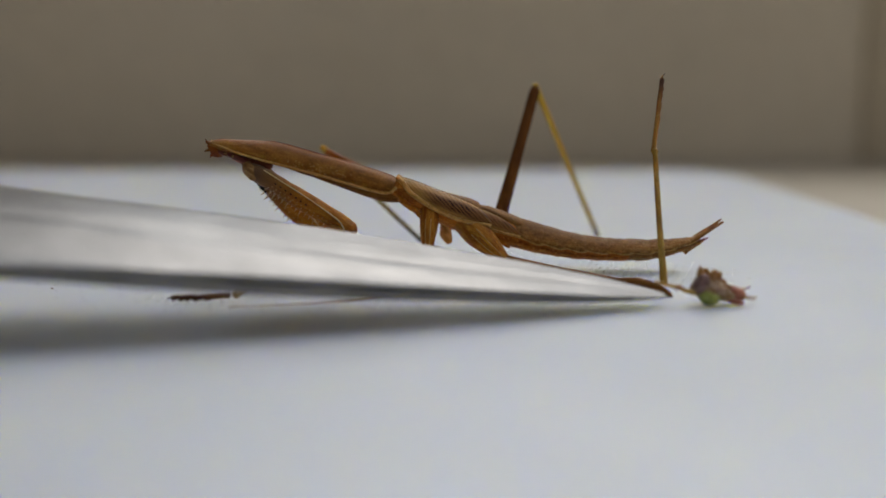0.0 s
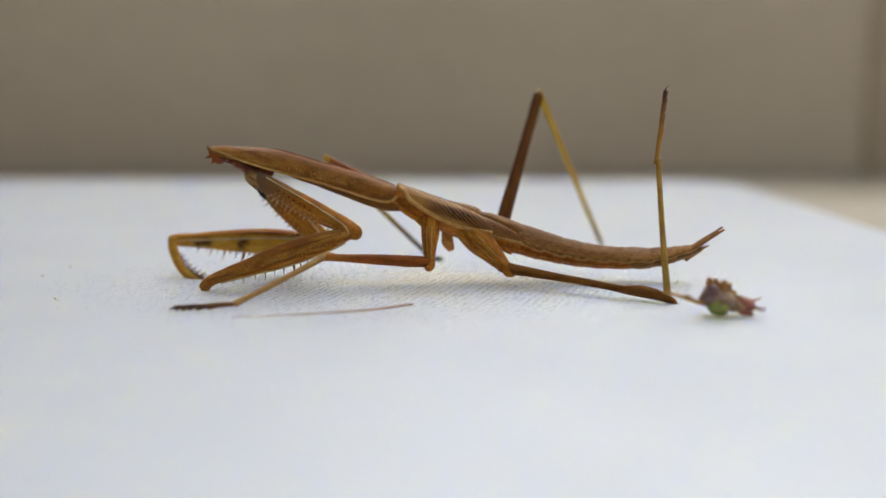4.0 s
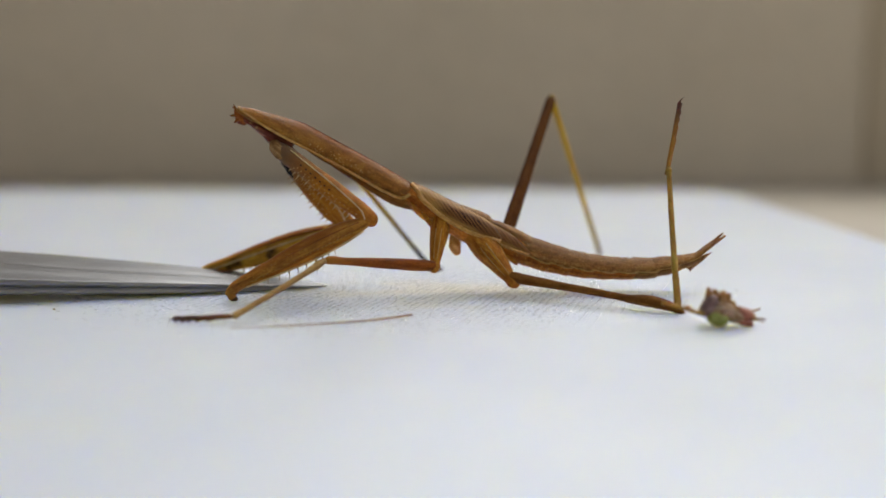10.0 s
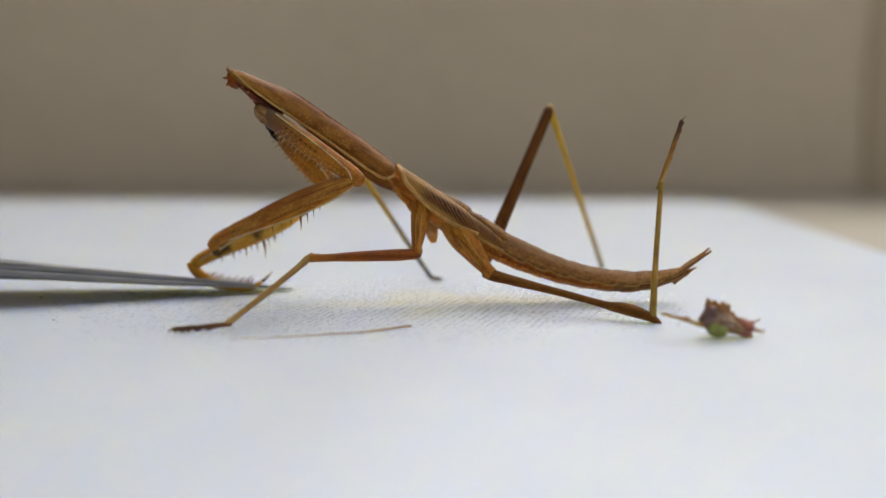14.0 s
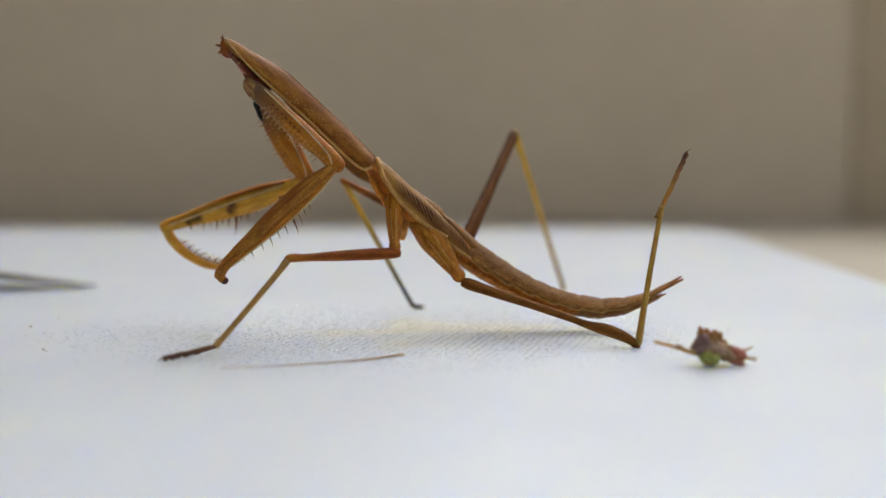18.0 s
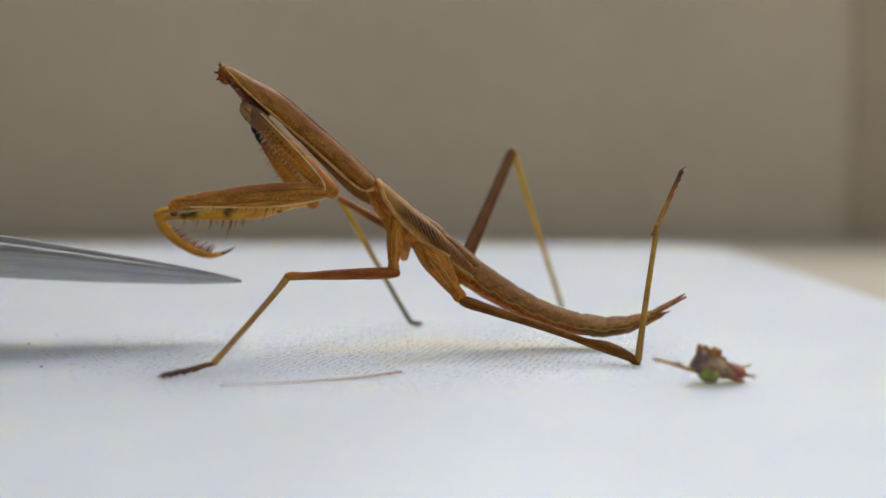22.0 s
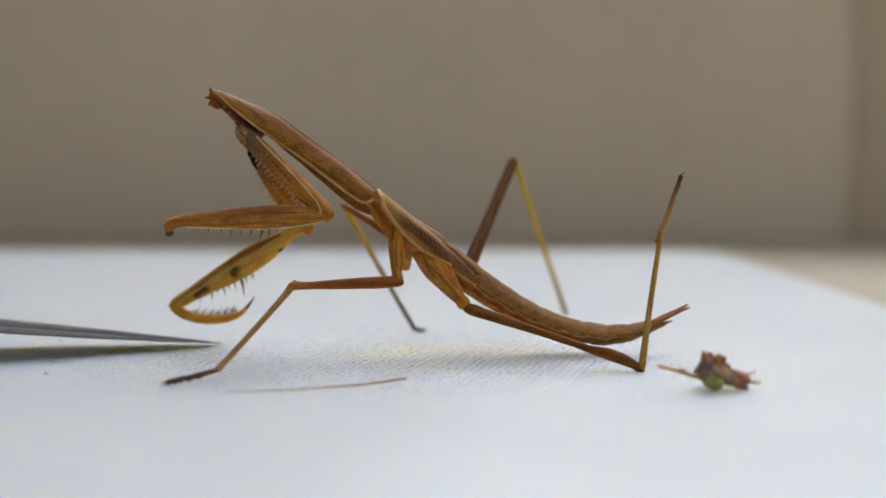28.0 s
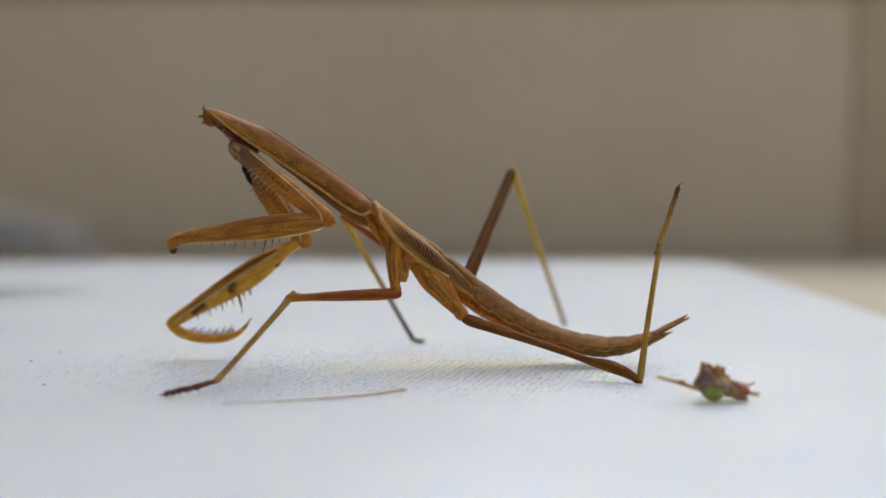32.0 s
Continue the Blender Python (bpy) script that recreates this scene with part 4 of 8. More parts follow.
plain_leg("fhtibia", "tibia", round_st([(-0.4, 0, 0.4), (0.8, 0, 0.48), (4, 0, 0.42), (14, 0, 0.36), (22, 0, 0.34), (25.6, 0, 0.34), (26.2, 0, 0.3)]), STRAW_LONG, "long slim shank, straw yellow to olive", 34)
part("claw", tube([(25.8, 0, 0), (26.3, 0.6, 0.1), (26.3, 1.6, -0.1)], 0.3, 0.12, 7), TOE, P["fhtibia"], "dark foot")

# ---- the severed head ----
head = P["head"] = tagged(new("insect_head"), "severed mantis head with a green eye lying on the board", "insect head")
tilt = pose(-0.2, 0, -0.2, 0, 20, 0)


def head_part(name, bm, material, label, parent=None):
    bm.transform(tilt)
    return part(name, bm, material, parent or head, label)


head_part("skull", loft([(-2.5, 0.2, 1.7, 0.4, 0.5, 0.5), (-2.0, 0.1, 1.6, 1.1, 1.0, 1.0), (-1.0, 0, 1.6, 1.45, 1.15, 1.25), (0.2, 0, 1.75, 1.4, 0.95, 1.0), (1.3, 0, 1.85, 1.0, 0.7, 0.75), (2.0, 0, 1.9, 0.6, 0.5, 0.5)], 18, 4, 0.28, 40), PURPLE, "mottled purple brown skull")
head_part("eye", ball((-0.75, -0.6, 0.98), (1.2, 1.05, 0.95), seg=18), GREEN, "glossy green eye")
head_part("eye", ball((-1.85, -0.35, 1.75), (0.85, 1.0, 1.25), seg=16), MAUVE, "dull mauve eye")
head_part("brow", loft([(-1.3, -1.15, 1.9, 0.25, 0.25, 0.25), (-0.3, -1.3, 1.95, 0.3, 0.35, 0.4), (0.8, -1.0, 1.9, 0.3, 0.3, 0.35), (1.6, -0.6, 1.85, 0.2, 0.2, 0.2)], 9, 3, 0.2, 6), FACE, "pale pinkish patch across the face")
head_part("snout", loft([(1.2, 0, 2.0, 0.85, 0.75, 0.7), (2.0, 0, 2.1, 0.8, 0.72, 0.75), (2.7, 0, 2.1, 0.6, 0.55, 0.6), (3.1, 0, 2.1, 0.3, 0.3, 0.3)], 12, 3, 0.14, 2), FLESH, "reddish mouth parts")
head_part("jaw", loft([(1.2, -0.3, 1.35, 0.4, 0.3, 0.3), (2.1, -0.4, 1.3, 0.45, 0.3, 0.3), (3.0, -0.4, 1.45, 0.25, 0.2, 0.2)], 9, 3, 0.1, 3), FLESH, "pale jaw")
for y, z0, z1, ln in ((-0.5, 2.0, 2.5, 4.0), (-0.2, 2.0, 2.1, 4.1), (0.5, 2.6, 3.3, 3.4)):
    head_part("palp", tube([(2.5, y, z0), (3.2, y * 1.2, (z0 + z1) / 2), (ln, y * 1.3, z1)], 0.13, 0.06, 6), SHARD, "thin feeler at the mouth")
for k, (x, y, z, ry, rx, ln) in enumerate(((-1.9, -0.3, 2.2, -30, 0, 1.8), (-1.0, -0.5, 2.5, 2, 8, 1.5), (-0.5, 0.1, 2.5, 18, 0, 1.3), (0.1, 0.1, 2.4, 34, -8, 0.8), (0.9, -0.2, 2.3, 40, 0, 0.6), (-1.4, 0.5, 2.3, -10, -12, 1.5))):
    ln *= 0.85
    bm = loft([(-0.2, 0, -0.3, 0.4, 0.5, 0.5), (ln * 0.4, 0, 0, 0.26, 0.52, 0.5), (ln * 0.75, 0, 0.05, 0.16, 0.42, 0.36), (ln, 0, 0.1, 0.08, 0.16, 0.14)], 9, 2, 0.2, k * 2.3)
    bm.transform(pose(x, y, z, rx, ry - 90, 0))
    head_part("shard", bm, SHARD, "torn brown skin at the neck")
an = part("antenna", tube([(-1.2, -0.5, 1.1), (-2.6, -0.8, 1.45), (-4.2, -0.9, 2.0), (-6.3, -1.0, 2.55)], 0.26, 0.16, 8), STRAW, head, "short broken feeler")
part("node", ball((-3.8, -0.88, 1.95), (0.45, 0.3, 0.3)), SHARD, an, "thick joint of the feeler")

# ---- small things on the board ----
strand = tagged(part("strand", tube([(0, 0, 0.28), (-4, -2.2, 0.16), (-8.5, -3.8, 0.13), (-12.5, -4.95, 0.12), (-18.2, -5.9, 0.08)], 0.12, 0.03, 8, 5), SHARD), "thin reddish brown hair-like strand lying on the board", "strand")
strand.location = (-0.0043, -0.0158, 0)
for k, (x, y, s) in enumerate(((-50.0, 9.0, 0.13), (-51, 2.3, 0.17), (-44, -12, 0.16), (-41, 5.5, 0.1))):
    cr = part("crumb", ball((0, 0, 0.05), (s, s * 0.7, 0.09), seg=7), FOOT)
    tagged(cr, "tiny brown crumb lying on the board", "crumb", "crumbs on the board")
    cr.location = (x * MM, y * MM, 0)

# ---- the tool ----
tweezers = P["tweezers"] = tagged(new("tweezers"), "pointed brushed steel tweezers with two closed arms", "tweezers")


def tool_arm(s):
    """One arm from its point at the origin along +x; the outer face is crowned with rounded edges, the inner flat; s is its side."""
    bm = bmesh.new()
    rings = []
    n = 24
    for i in range(71):
        u = i / 70
        x = 118 * u ** 1.35
        hw = 0.12 + 7.4 * (min(x, 76) / 40) ** 0.62
        gap = 0.003
        th = float(np.interp(x, (0, 6.5, 17, 30, 60, 118), (0.05, 0.36, 0.72, 1.0, 2.2, 2.6)))
        low = float(np.interp(x, (0, 30, 60), (0.1, 0.16, 0.72)))
        edge = min(0.1 * th, 0.3, hw)
        ring = []
        for k in range(n + 1):
            v = -1 + 2 * k / n
            v = math.copysign(1 - (1 - abs(v)) ** 1.7, v)
            y = hw * v
            lip = max(0.0, (abs(y) - (hw - edge)) / edge)
            crown = 1 - low * v * v
            ring.append(bm.verts.new((x, y, s * (gap + th * crown - min(edge, th * (1 - low)) * (1 - math.sqrt(max(0.0, 1 - lip * lip))) * 0.98))))
        for k in range(5):
            ring.append(bm.verts.new((x, hw * (1 - k / 2) * 0.995, s * gap * 0.7)))
        rings.append(ring)
    m = len(rings[0])
    for p, q in zip(rings, rings[1:]):
        for k in range(m):
            bm.faces.new((p[k], p[(k + 1) % m], q[(k + 1) % m], q[k]))
    bm.faces.new(rings[0][::-1])
    bm.faces.new(rings[-1])
    return bm


part("arm", tool_arm(1), STEEL, tweezers, "upper steel arm")
part("arm", tool_arm(-1), STEEL, tweezers, "lower steel arm")


# ---- what moves ----
def aims(side, rows):
    """Rows of seconds, a limb's start and its end in mm, as poses with +x along the limb."""
    res = []
    for t, ax, ay, az, bx, by, bz in rows:
        x = Vector((bx - ax, by - ay, bz - az)).normalized()
        z = x.cross(Vector((0, side, 0))).normalized()
        y = z.cross(x)
        m = Matrix((x, y, z)).transposed().to_4x4()
        res.append((t, Matrix.Translation((ax * MM, ay * MM, az * MM)) @ m))
    return res


def rolled(rows):
    """Rows of seconds, the tool's point, a place up its shaft in mm and its roll in degrees."""
    res = []
    for t, ax, ay, az, bx, by, bz, roll in rows:
        x = Vector((bx - ax, by - ay, bz - az)).normalized()
        z = x.cross(Vector((0, -1, 0))).normalized()
        y = z.cross(x)
        a = radians(roll)
        z2 = z * cos(a) + y * sin(a)
        m = Matrix((x, z2.cross(x), z2)).transposed().to_4x4()
        res.append((t, Matrix.Translation((ax * MM, ay * MM, az * MM)) @ m))
    return res


# moves begins
def motions():
    walk(P['pronotum'], aims(1, [
        (0, -28.32, 0, 15.2, -6.57, 0, 10.17),
        (1, -28.59, 0, 15.5, -6.84, 0, 10.44),
        (2, -28.46, 0, 15.67, -6.77, 0, 10.37),
        (2.5, -28.44, 0, 16.05, -6.85, 0, 10.37),
        (3, -28.35, 0, 15.78, -6.71, 0, 10.28),
        (3.5, -28.55, 0, 15.59, -6.85, 0, 10.33),
        (5.5, -27.33, 0, 19.31, -6.49, 0, 11.29),
        (6, -26.21, 0, 22.49, -6.48, 0, 12.02),
        (6.5, -25.14, 0, 22.75, -5.61, 0, 11.93),
        (7, -25.26, 0, 22.57, -5.54, 0, 12.1),
        (7.5, -26.04, 0, 21.73, -5.87, 0, 12.16),
        (8, -25.54, 0, 22.51, -5.68, 0, 12.28),
        (8.5, -24.65, 0, 23.74, -5.43, 0, 12.38),
        (9, -25.36, 0, 22.07, -5.5, 0, 11.87),
        (9.5, -25.75, 0, 21.5, -5.65, 0, 11.79),
        (10, -25.25, 0, 21.65, -5.18, 0, 11.87),
        (10.5, -25.05, 0, 21.83, -5.07, 0, 11.85),
        (11, -25.19, 0, 22.09, -5.26, 0, 12.03),
        (11.5, -25.94, 0, 20.25, -5.26, 0, 11.82),
        (12, -25.58, 0, 21.05, -5.2, 0, 11.93),
        (12.5, -23.75, 0, 24.83, -4.77, 0, 13.07),
        (12.7, -23.55, 0, 27.92, -5.98, 0, 14.14),
        (12.8, -21.61, 0, 32.28, -5.49, 0, 16.83),
        (13, -22.62, 0, 34.29, -7.91, 0, 17.49),
        (13.2, -24.75, 0, 30.15, -7.48, 0, 16),
        (13.5, -25.43, 0, 28.84, -7.36, 0, 15.72),
        (14, -25.92, 0, 27.26, -7.01, 0, 15.39),
        (14.2, -24.97, 0, 27.73, -6.48, 0, 15.22),
        (14.4, -25.09, 0, 27.66, -6.48, 0, 15.32),
        (14.5, -22.63, 0, 32.51, -5.32, 0, 18.4),
        (16.5, -26.7, 0, 34.14, -9.5, 0, 19.9),
        (17, -26.51, 0, 34.32, -9.37, 0, 20.01),
        (17.5, -25.62, 0, 34.28, -8.7, 0, 19.71),
        (18, -25.59, 0, 34.27, -8.64, 0, 19.73),
        (18.5, -25.46, 0, 34.21, -8.58, 0, 19.59),
        (19, -25.91, 0, 33.68, -8.72, 0, 19.43),
        (21, -26.13, 0, 32.91, -8.66, 0, 19.01),
        (21.5, -26, 0, 33.11, -8.52, 0, 19.21),
        (22, -25.79, 0, 33.2, -8.39, 0, 19.21),
        (22.5, -25.93, 0, 33.14, -8.49, 0, 19.2),
        (23, -26.09, 0, 32.9, -8.47, 0, 19.19),
        (24, -26.31, 0, 32.45, -8.53, 0, 18.94),
        (25.5, -26.86, 0, 32.04, -8.83, 0, 18.86),
        (27.5, -27.38, 0, 31.34, -8.93, 0, 18.78),
        (28, -27.4, 0, 31.1, -8.84, 0, 18.7),
        (28.5, -27.64, 0, 30.97, -8.99, 0, 18.69),
        (29, -27.79, 0, 30.79, -8.99, 0, 18.74),
        (30, -27.97, 0, 30.35, -8.98, 0, 18.62),
        (31, -28, 0, 30.43, -9.01, 0, 18.69),
        (32, -28.1, 0, 30.26, -9.06, 0, 18.59),
    ]))
    walk(P['thorax'], aims(1, [
        (0, -6.57, 0, 10.17, 8.12, 0, 4.34),
        (1, -6.84, 0, 10.44, 7.81, 0, 4.52),
        (2, -6.77, 0, 10.37, 7.92, 0, 4.55),
        (2.5, -6.85, 0, 10.37, 7.88, 0, 4.65),
        (3, -6.71, 0, 10.28, 8.06, 0, 4.67),
        (3.5, -6.85, 0, 10.33, 7.95, 0, 4.8),
        (5.5, -6.49, 0, 11.29, 8.03, 0, 5.07),
        (6, -6.48, 0, 12.02, 7.78, 0, 5.23),
        (6.5, -5.61, 0, 11.93, 8.52, 0, 4.86),
        (7, -5.54, 0, 12.1, 8.51, 0, 4.87),
        (7.5, -5.87, 0, 12.16, 8.26, 0, 5.09),
        (8.5, -5.43, 0, 12.38, 8.56, 0, 5.05),
        (9, -5.5, 0, 11.87, 8.76, 0, 5.06),
        (9.5, -5.65, 0, 11.79, 8.62, 0, 4.98),
        (10, -5.18, 0, 11.87, 8.9, 0, 4.7),
        (10.5, -5.07, 0, 11.85, 9, 0, 4.68),
        (11, -5.26, 0, 12.03, 8.79, 0, 4.79),
        (11.5, -5.26, 0, 11.82, 8.88, 0, 4.78),
        (12, -5.2, 0, 11.93, 8.89, 0, 4.79),
        (12.5, -4.77, 0, 13.07, 8.83, 0, 5.04),
        (12.7, -5.98, 0, 14.14, 7.57, 0, 6.02),
        (12.8, -5.49, 0, 16.83, 6.54, 0, 6.59),
        (13, -7.91, 0, 17.49, 4.77, 0, 8.06),
        (13.2, -7.48, 0, 16, 5.64, 0, 7.2),
        (13.5, -7.36, 0, 15.72, 5.67, 0, 6.78),
        (14, -7.01, 0, 15.39, 6, 0, 6.42),
        (14.2, -6.48, 0, 15.22, 6.97, 0, 6.92),
        (14.4, -6.48, 0, 15.32, 7.42, 0, 7.81),
        (14.5, -5.32, 0, 18.4, 6.96, 0, 8.46),
        (16.5, -9.5, 0, 19.9, 2.25, 0, 9.34),
        (17, -9.37, 0, 20.01, 2.4, 0, 9.47),
        (17.5, -8.7, 0, 19.71, 2.94, 0, 9.02),
        (18, -8.64, 0, 19.73, 2.96, 0, 9.01),
        (18.5, -8.58, 0, 19.59, 3.07, 0, 8.92),
        (19, -8.72, 0, 19.43, 3.07, 0, 8.91),
        (21, -8.66, 0, 19.01, 3.35, 0, 8.74),
        (21.5, -8.52, 0, 19.21, 3.36, 0, 8.79),
        (22, -8.39, 0, 19.21, 3.46, 0, 8.75),
        (23, -8.47, 0, 19.19, 3.36, 0, 8.71),
        (24, -8.53, 0, 18.94, 3.38, 0, 8.56),
        (25.5, -8.83, 0, 18.86, 3.19, 0, 8.6),
        (27.5, -8.93, 0, 18.78, 3.19, 0, 8.64),
        (28, -8.84, 0, 18.7, 3.29, 0, 8.56),
        (28.5, -8.99, 0, 18.69, 3.2, 0, 8.64),
        (29, -8.99, 0, 18.74, 3.18, 0, 8.67),
        (30, -8.98, 0, 18.62, 3.26, 0, 8.62),
        (31, -9.01, 0, 18.69, 3.15, 0, 8.6),
        (32, -9.06, 0, 18.59, 3.1, 0, 8.51),
    ]))
    walk(P['coxa_near'], aims(1, [
        (0, -23.35, -1.43, 12.32, -11.71, -5.07, 5.66),
        (1, -23.45, -1.45, 12.56, -11.82, -5.05, 5.89),
        (2, -23.43, -1.46, 12.68, -11.73, -5.04, 6.11),
        (2.5, -23.49, -1.47, 12.97, -11.83, -5.03, 6.32),
        (3, -23.42, -1.44, 12.78, -11.74, -5.06, 6.19),
        (3.5, -23.58, -1.49, 12.59, -11.76, -5.01, 6.19),
        (5.5, -22.2, -1.48, 15.46, -10.08, -5.02, 9.67),
        (6, -21.83, -1.46, 18.21, -10.88, -5.04, 10.46),
        (6.5, -20.71, -1.45, 18.33, -10.01, -5.05, 10.22),
        (7, -20.52, -1.45, 18.13, -10.47, -5.05, 9.24),
        (7.5, -21.42, -1.45, 17.62, -10.13, -5.05, 10.38),
        (8, -20.88, -1.52, 18.13, -9.84, -4.98, 10.45),
        (8.5, -20.32, -1.51, 19.14, -10.67, -4.99, 9.78),
        (9, -20.76, -1.49, 17.75, -10.35, -5.01, 9.26),
        (9.5, -21.1, -1.53, 17.28, -10.49, -4.97, 9),
        (10, -20.33, -1.52, 17.29, -9.55, -4.98, 9.25),
        (10.5, -19.88, -1.52, 17.29, -7.69, -4.98, 11.6),
        (11, -20.22, -1.51, 17.62, -8.8, -4.99, 10.51),
        (11.5, -20.95, -1.51, 16.31, -9.49, -4.99, 9.27),
        (12, -20.52, -1.55, 16.86, -8.39, -4.95, 11.01),
        (12.5, -19.47, -1.43, 20.2, -10.29, -5.07, 10.44),
        (12.7, -19.72, -1.43, 22.74, -10.45, -5.07, 13.05),
        (12.8, -18.15, -1.42, 26.58, -9.22, -5.08, 16.59),
        (13, -19.84, -1.45, 28.46, -10.89, -5.05, 18.46),
        (13.2, -21.09, -1.5, 24.89, -11.01, -5, 16),
        (13.5, -21.71, -1.5, 23.97, -11.29, -5, 15.47),
        (14, -21.98, -1.47, 22.73, -10.92, -5.03, 15.1),
        (14.2, -21.02, -1.51, 22.94, -10.07, -4.99, 15.14),
        (14.4, -21.26, -1.56, 23.01, -10.26, -4.94, 15.23),
        (14.5, -19.55, -1.18, 27.9, -10.28, -5.32, 18.42),
        (16.5, -23.41, -1.39, 29.2, -14.22, -5.11, 19.47),
        (17, -23.08, -1.44, 29.24, -14.95, -5.06, 18.58),
        (17.5, -22.34, -1.46, 29.15, -12.59, -5.04, 19.93),
        (18, -22.23, -1.49, 29.08, -12.29, -5.01, 20.03),
        (18.5, -22.23, -1.48, 29.1, -12.22, -5.02, 20.14),
        (19, -22.44, -1.5, 28.54, -12.72, -5, 19.26),
        (20, -22.62, -1.52, 28.28, -13.05, -4.98, 18.82),
        (21, -22.71, -1.52, 27.94, -13.12, -4.98, 18.51),
        (22, -22.56, -1.51, 28.35, -12.89, -4.99, 19),
        (22.5, -22.52, -1.53, 28.16, -12.79, -4.97, 18.86),
        (24, -22.92, -1.51, 27.67, -12.91, -4.99, 18.68),
        (25, -23.06, -1.53, 27.3, -13.38, -4.97, 17.97),
        (25.5, -23.16, -1.53, 27.15, -13.46, -4.97, 17.82),
        (27.5, -23.5, -1.53, 26.55, -13.79, -4.97, 17.23),
        (28, -23.58, -1.53, 26.41, -13.87, -4.97, 17.09),
        (30, -24.23, -1.5, 25.99, -13.31, -5, 18.15),
        (31, -24.2, -1.52, 26.02, -13.08, -4.98, 18.46),
        (32, -24.29, -1.52, 25.85, -13.61, -4.98, 17.67),
    ]))
    walk(P['femur_near'], aims(-1, [
        (0, -11.78, -4.98, 5.83, -28.38, -7.72, 0.55),
        (1, -12.07, -5.01, 5.95, -28.83, -6.49, 0.66),
        (2, -12.02, -5.01, 6.13, -28.75, -6.49, 0.75),
        (2.5, -12.05, -5.01, 6.33, -28.85, -6.49, 1.18),
        (3, -12.03, -5.01, 6.26, -28.75, -6.49, 0.84),
        (3.5, -12.01, -5.02, 6.14, -28.77, -6.48, 0.85),
        (5.5, -10.67, -5.09, 9.42, -25.85, -7.86, 0.89),
        (6, -11.19, -5.04, 10.42, -25.63, -7.99, 0.73),
        (6.5, -9.94, -4.96, 10.48, -24.23, -7.45, 0.45),
        (7, -10.45, -4.95, 9.48, -24.95, -9.42, 0.49),
        (7.5, -9.97, -4.97, 10.58, -26.59, -6.53, 4.89),
        (8, -10.15, -5.04, 10.18, -25.25, -6.46, 1.19),
        (8.5, -10.99, -5.03, 9.59, -26.53, -6.47, 1.37),
        (9, -10.81, -5.04, 9.06, -26.39, -6.46, 0.92),
        (9.5, -10.73, -5.03, 8.78, -26.5, -6.47, 1.04),
        (10, -9.68, -5.02, 9.13, -25.42, -6.48, 1.31),
        (10.5, -8.33, -5.06, 11.28, -24.74, -6.44, 4.98),
        (11, -9.09, -5.03, 10.29, -23.92, -6.47, 0.86),
        (11.5, -9.76, -5.03, 9.08, -25.54, -6.47, 1.34),
        (12, -8.99, -5.07, 10.6, -25.27, -6.43, 3.98),
        (12.5, -10.75, -5.02, 10.57, -27.94, -6.48, 6.92),
        (12.7, -10.66, -5, 13.23, -27.91, -6.5, 9.91),
        (12.8, -9.37, -5, 16.81, -26.91, -6.5, 15.91),
        (13, -10.39, -4.94, 18.66, -27.89, -6.56, 17.12),
        (13.2, -10.71, -4.97, 16.15, -26.67, -6.53, 8.83),
        (13.5, -11.63, -5.04, 15.09, -23.06, -6.46, 1.74),
        (14, -11.09, -5.01, 15.13, -27.22, -6.49, 8.16),
        (14.2, -10.26, -5.02, 15.07, -27.22, -6.48, 10.49),
        (14.4, -10.63, -5.05, 14.78, -26.02, -6.45, 6.28),
        (14.5, -11.06, -5.01, 19.11, -26.4, -6.49, 10.55),
        (16.5, -14.6, -5.01, 19.73, -31.61, -6.49, 15.35),
        (17, -15.23, -5.01, 18.76, -32.75, -6.49, 17.42),
        (17.5, -12.48, -4.98, 20.04, -30.03, -6.52, 19.16),
        (18, -12.6, -5.03, 19.8, -25.59, -6.47, 7.96),
        (18.5, -12.06, -4.98, 20.21, -29.34, -6.52, 17.04),
        (19, -12.69, -5, 19.26, -30.13, -6.5, 17.12),
        (20, -12.82, -4.99, 18.78, -30.33, -6.51, 17.4),
        (21, -12.94, -4.99, 18.46, -30.47, -6.51, 17.35),
        (21.5, -12.78, -4.98, 18.72, -30.33, -6.52, 17.92),
        (22, -12.75, -4.99, 18.98, -30.27, -6.51, 17.73),
        (22.5, -12.57, -4.99, 18.77, -30.12, -6.51, 17.85),
        (24, -12.85, -5, 18.66, -30.38, -6.5, 17.55),
        (25, -13.21, -4.99, 17.89, -30.75, -6.51, 16.99),
        (25.5, -13.29, -4.99, 17.74, -30.84, -6.51, 16.86),
        (27.5, -13.61, -4.99, 17.14, -31.16, -6.51, 16.35),
        (28, -13.69, -4.99, 17, -31.24, -6.51, 16.23),
        (30, -13.21, -4.99, 18.17, -30.46, -6.51, 14.85),
        (31, -12.64, -4.96, 18.48, -29.98, -6.54, 15.72),
        (32, -13.35, -4.98, 17.63, -30.79, -6.52, 15.54),
    ]))
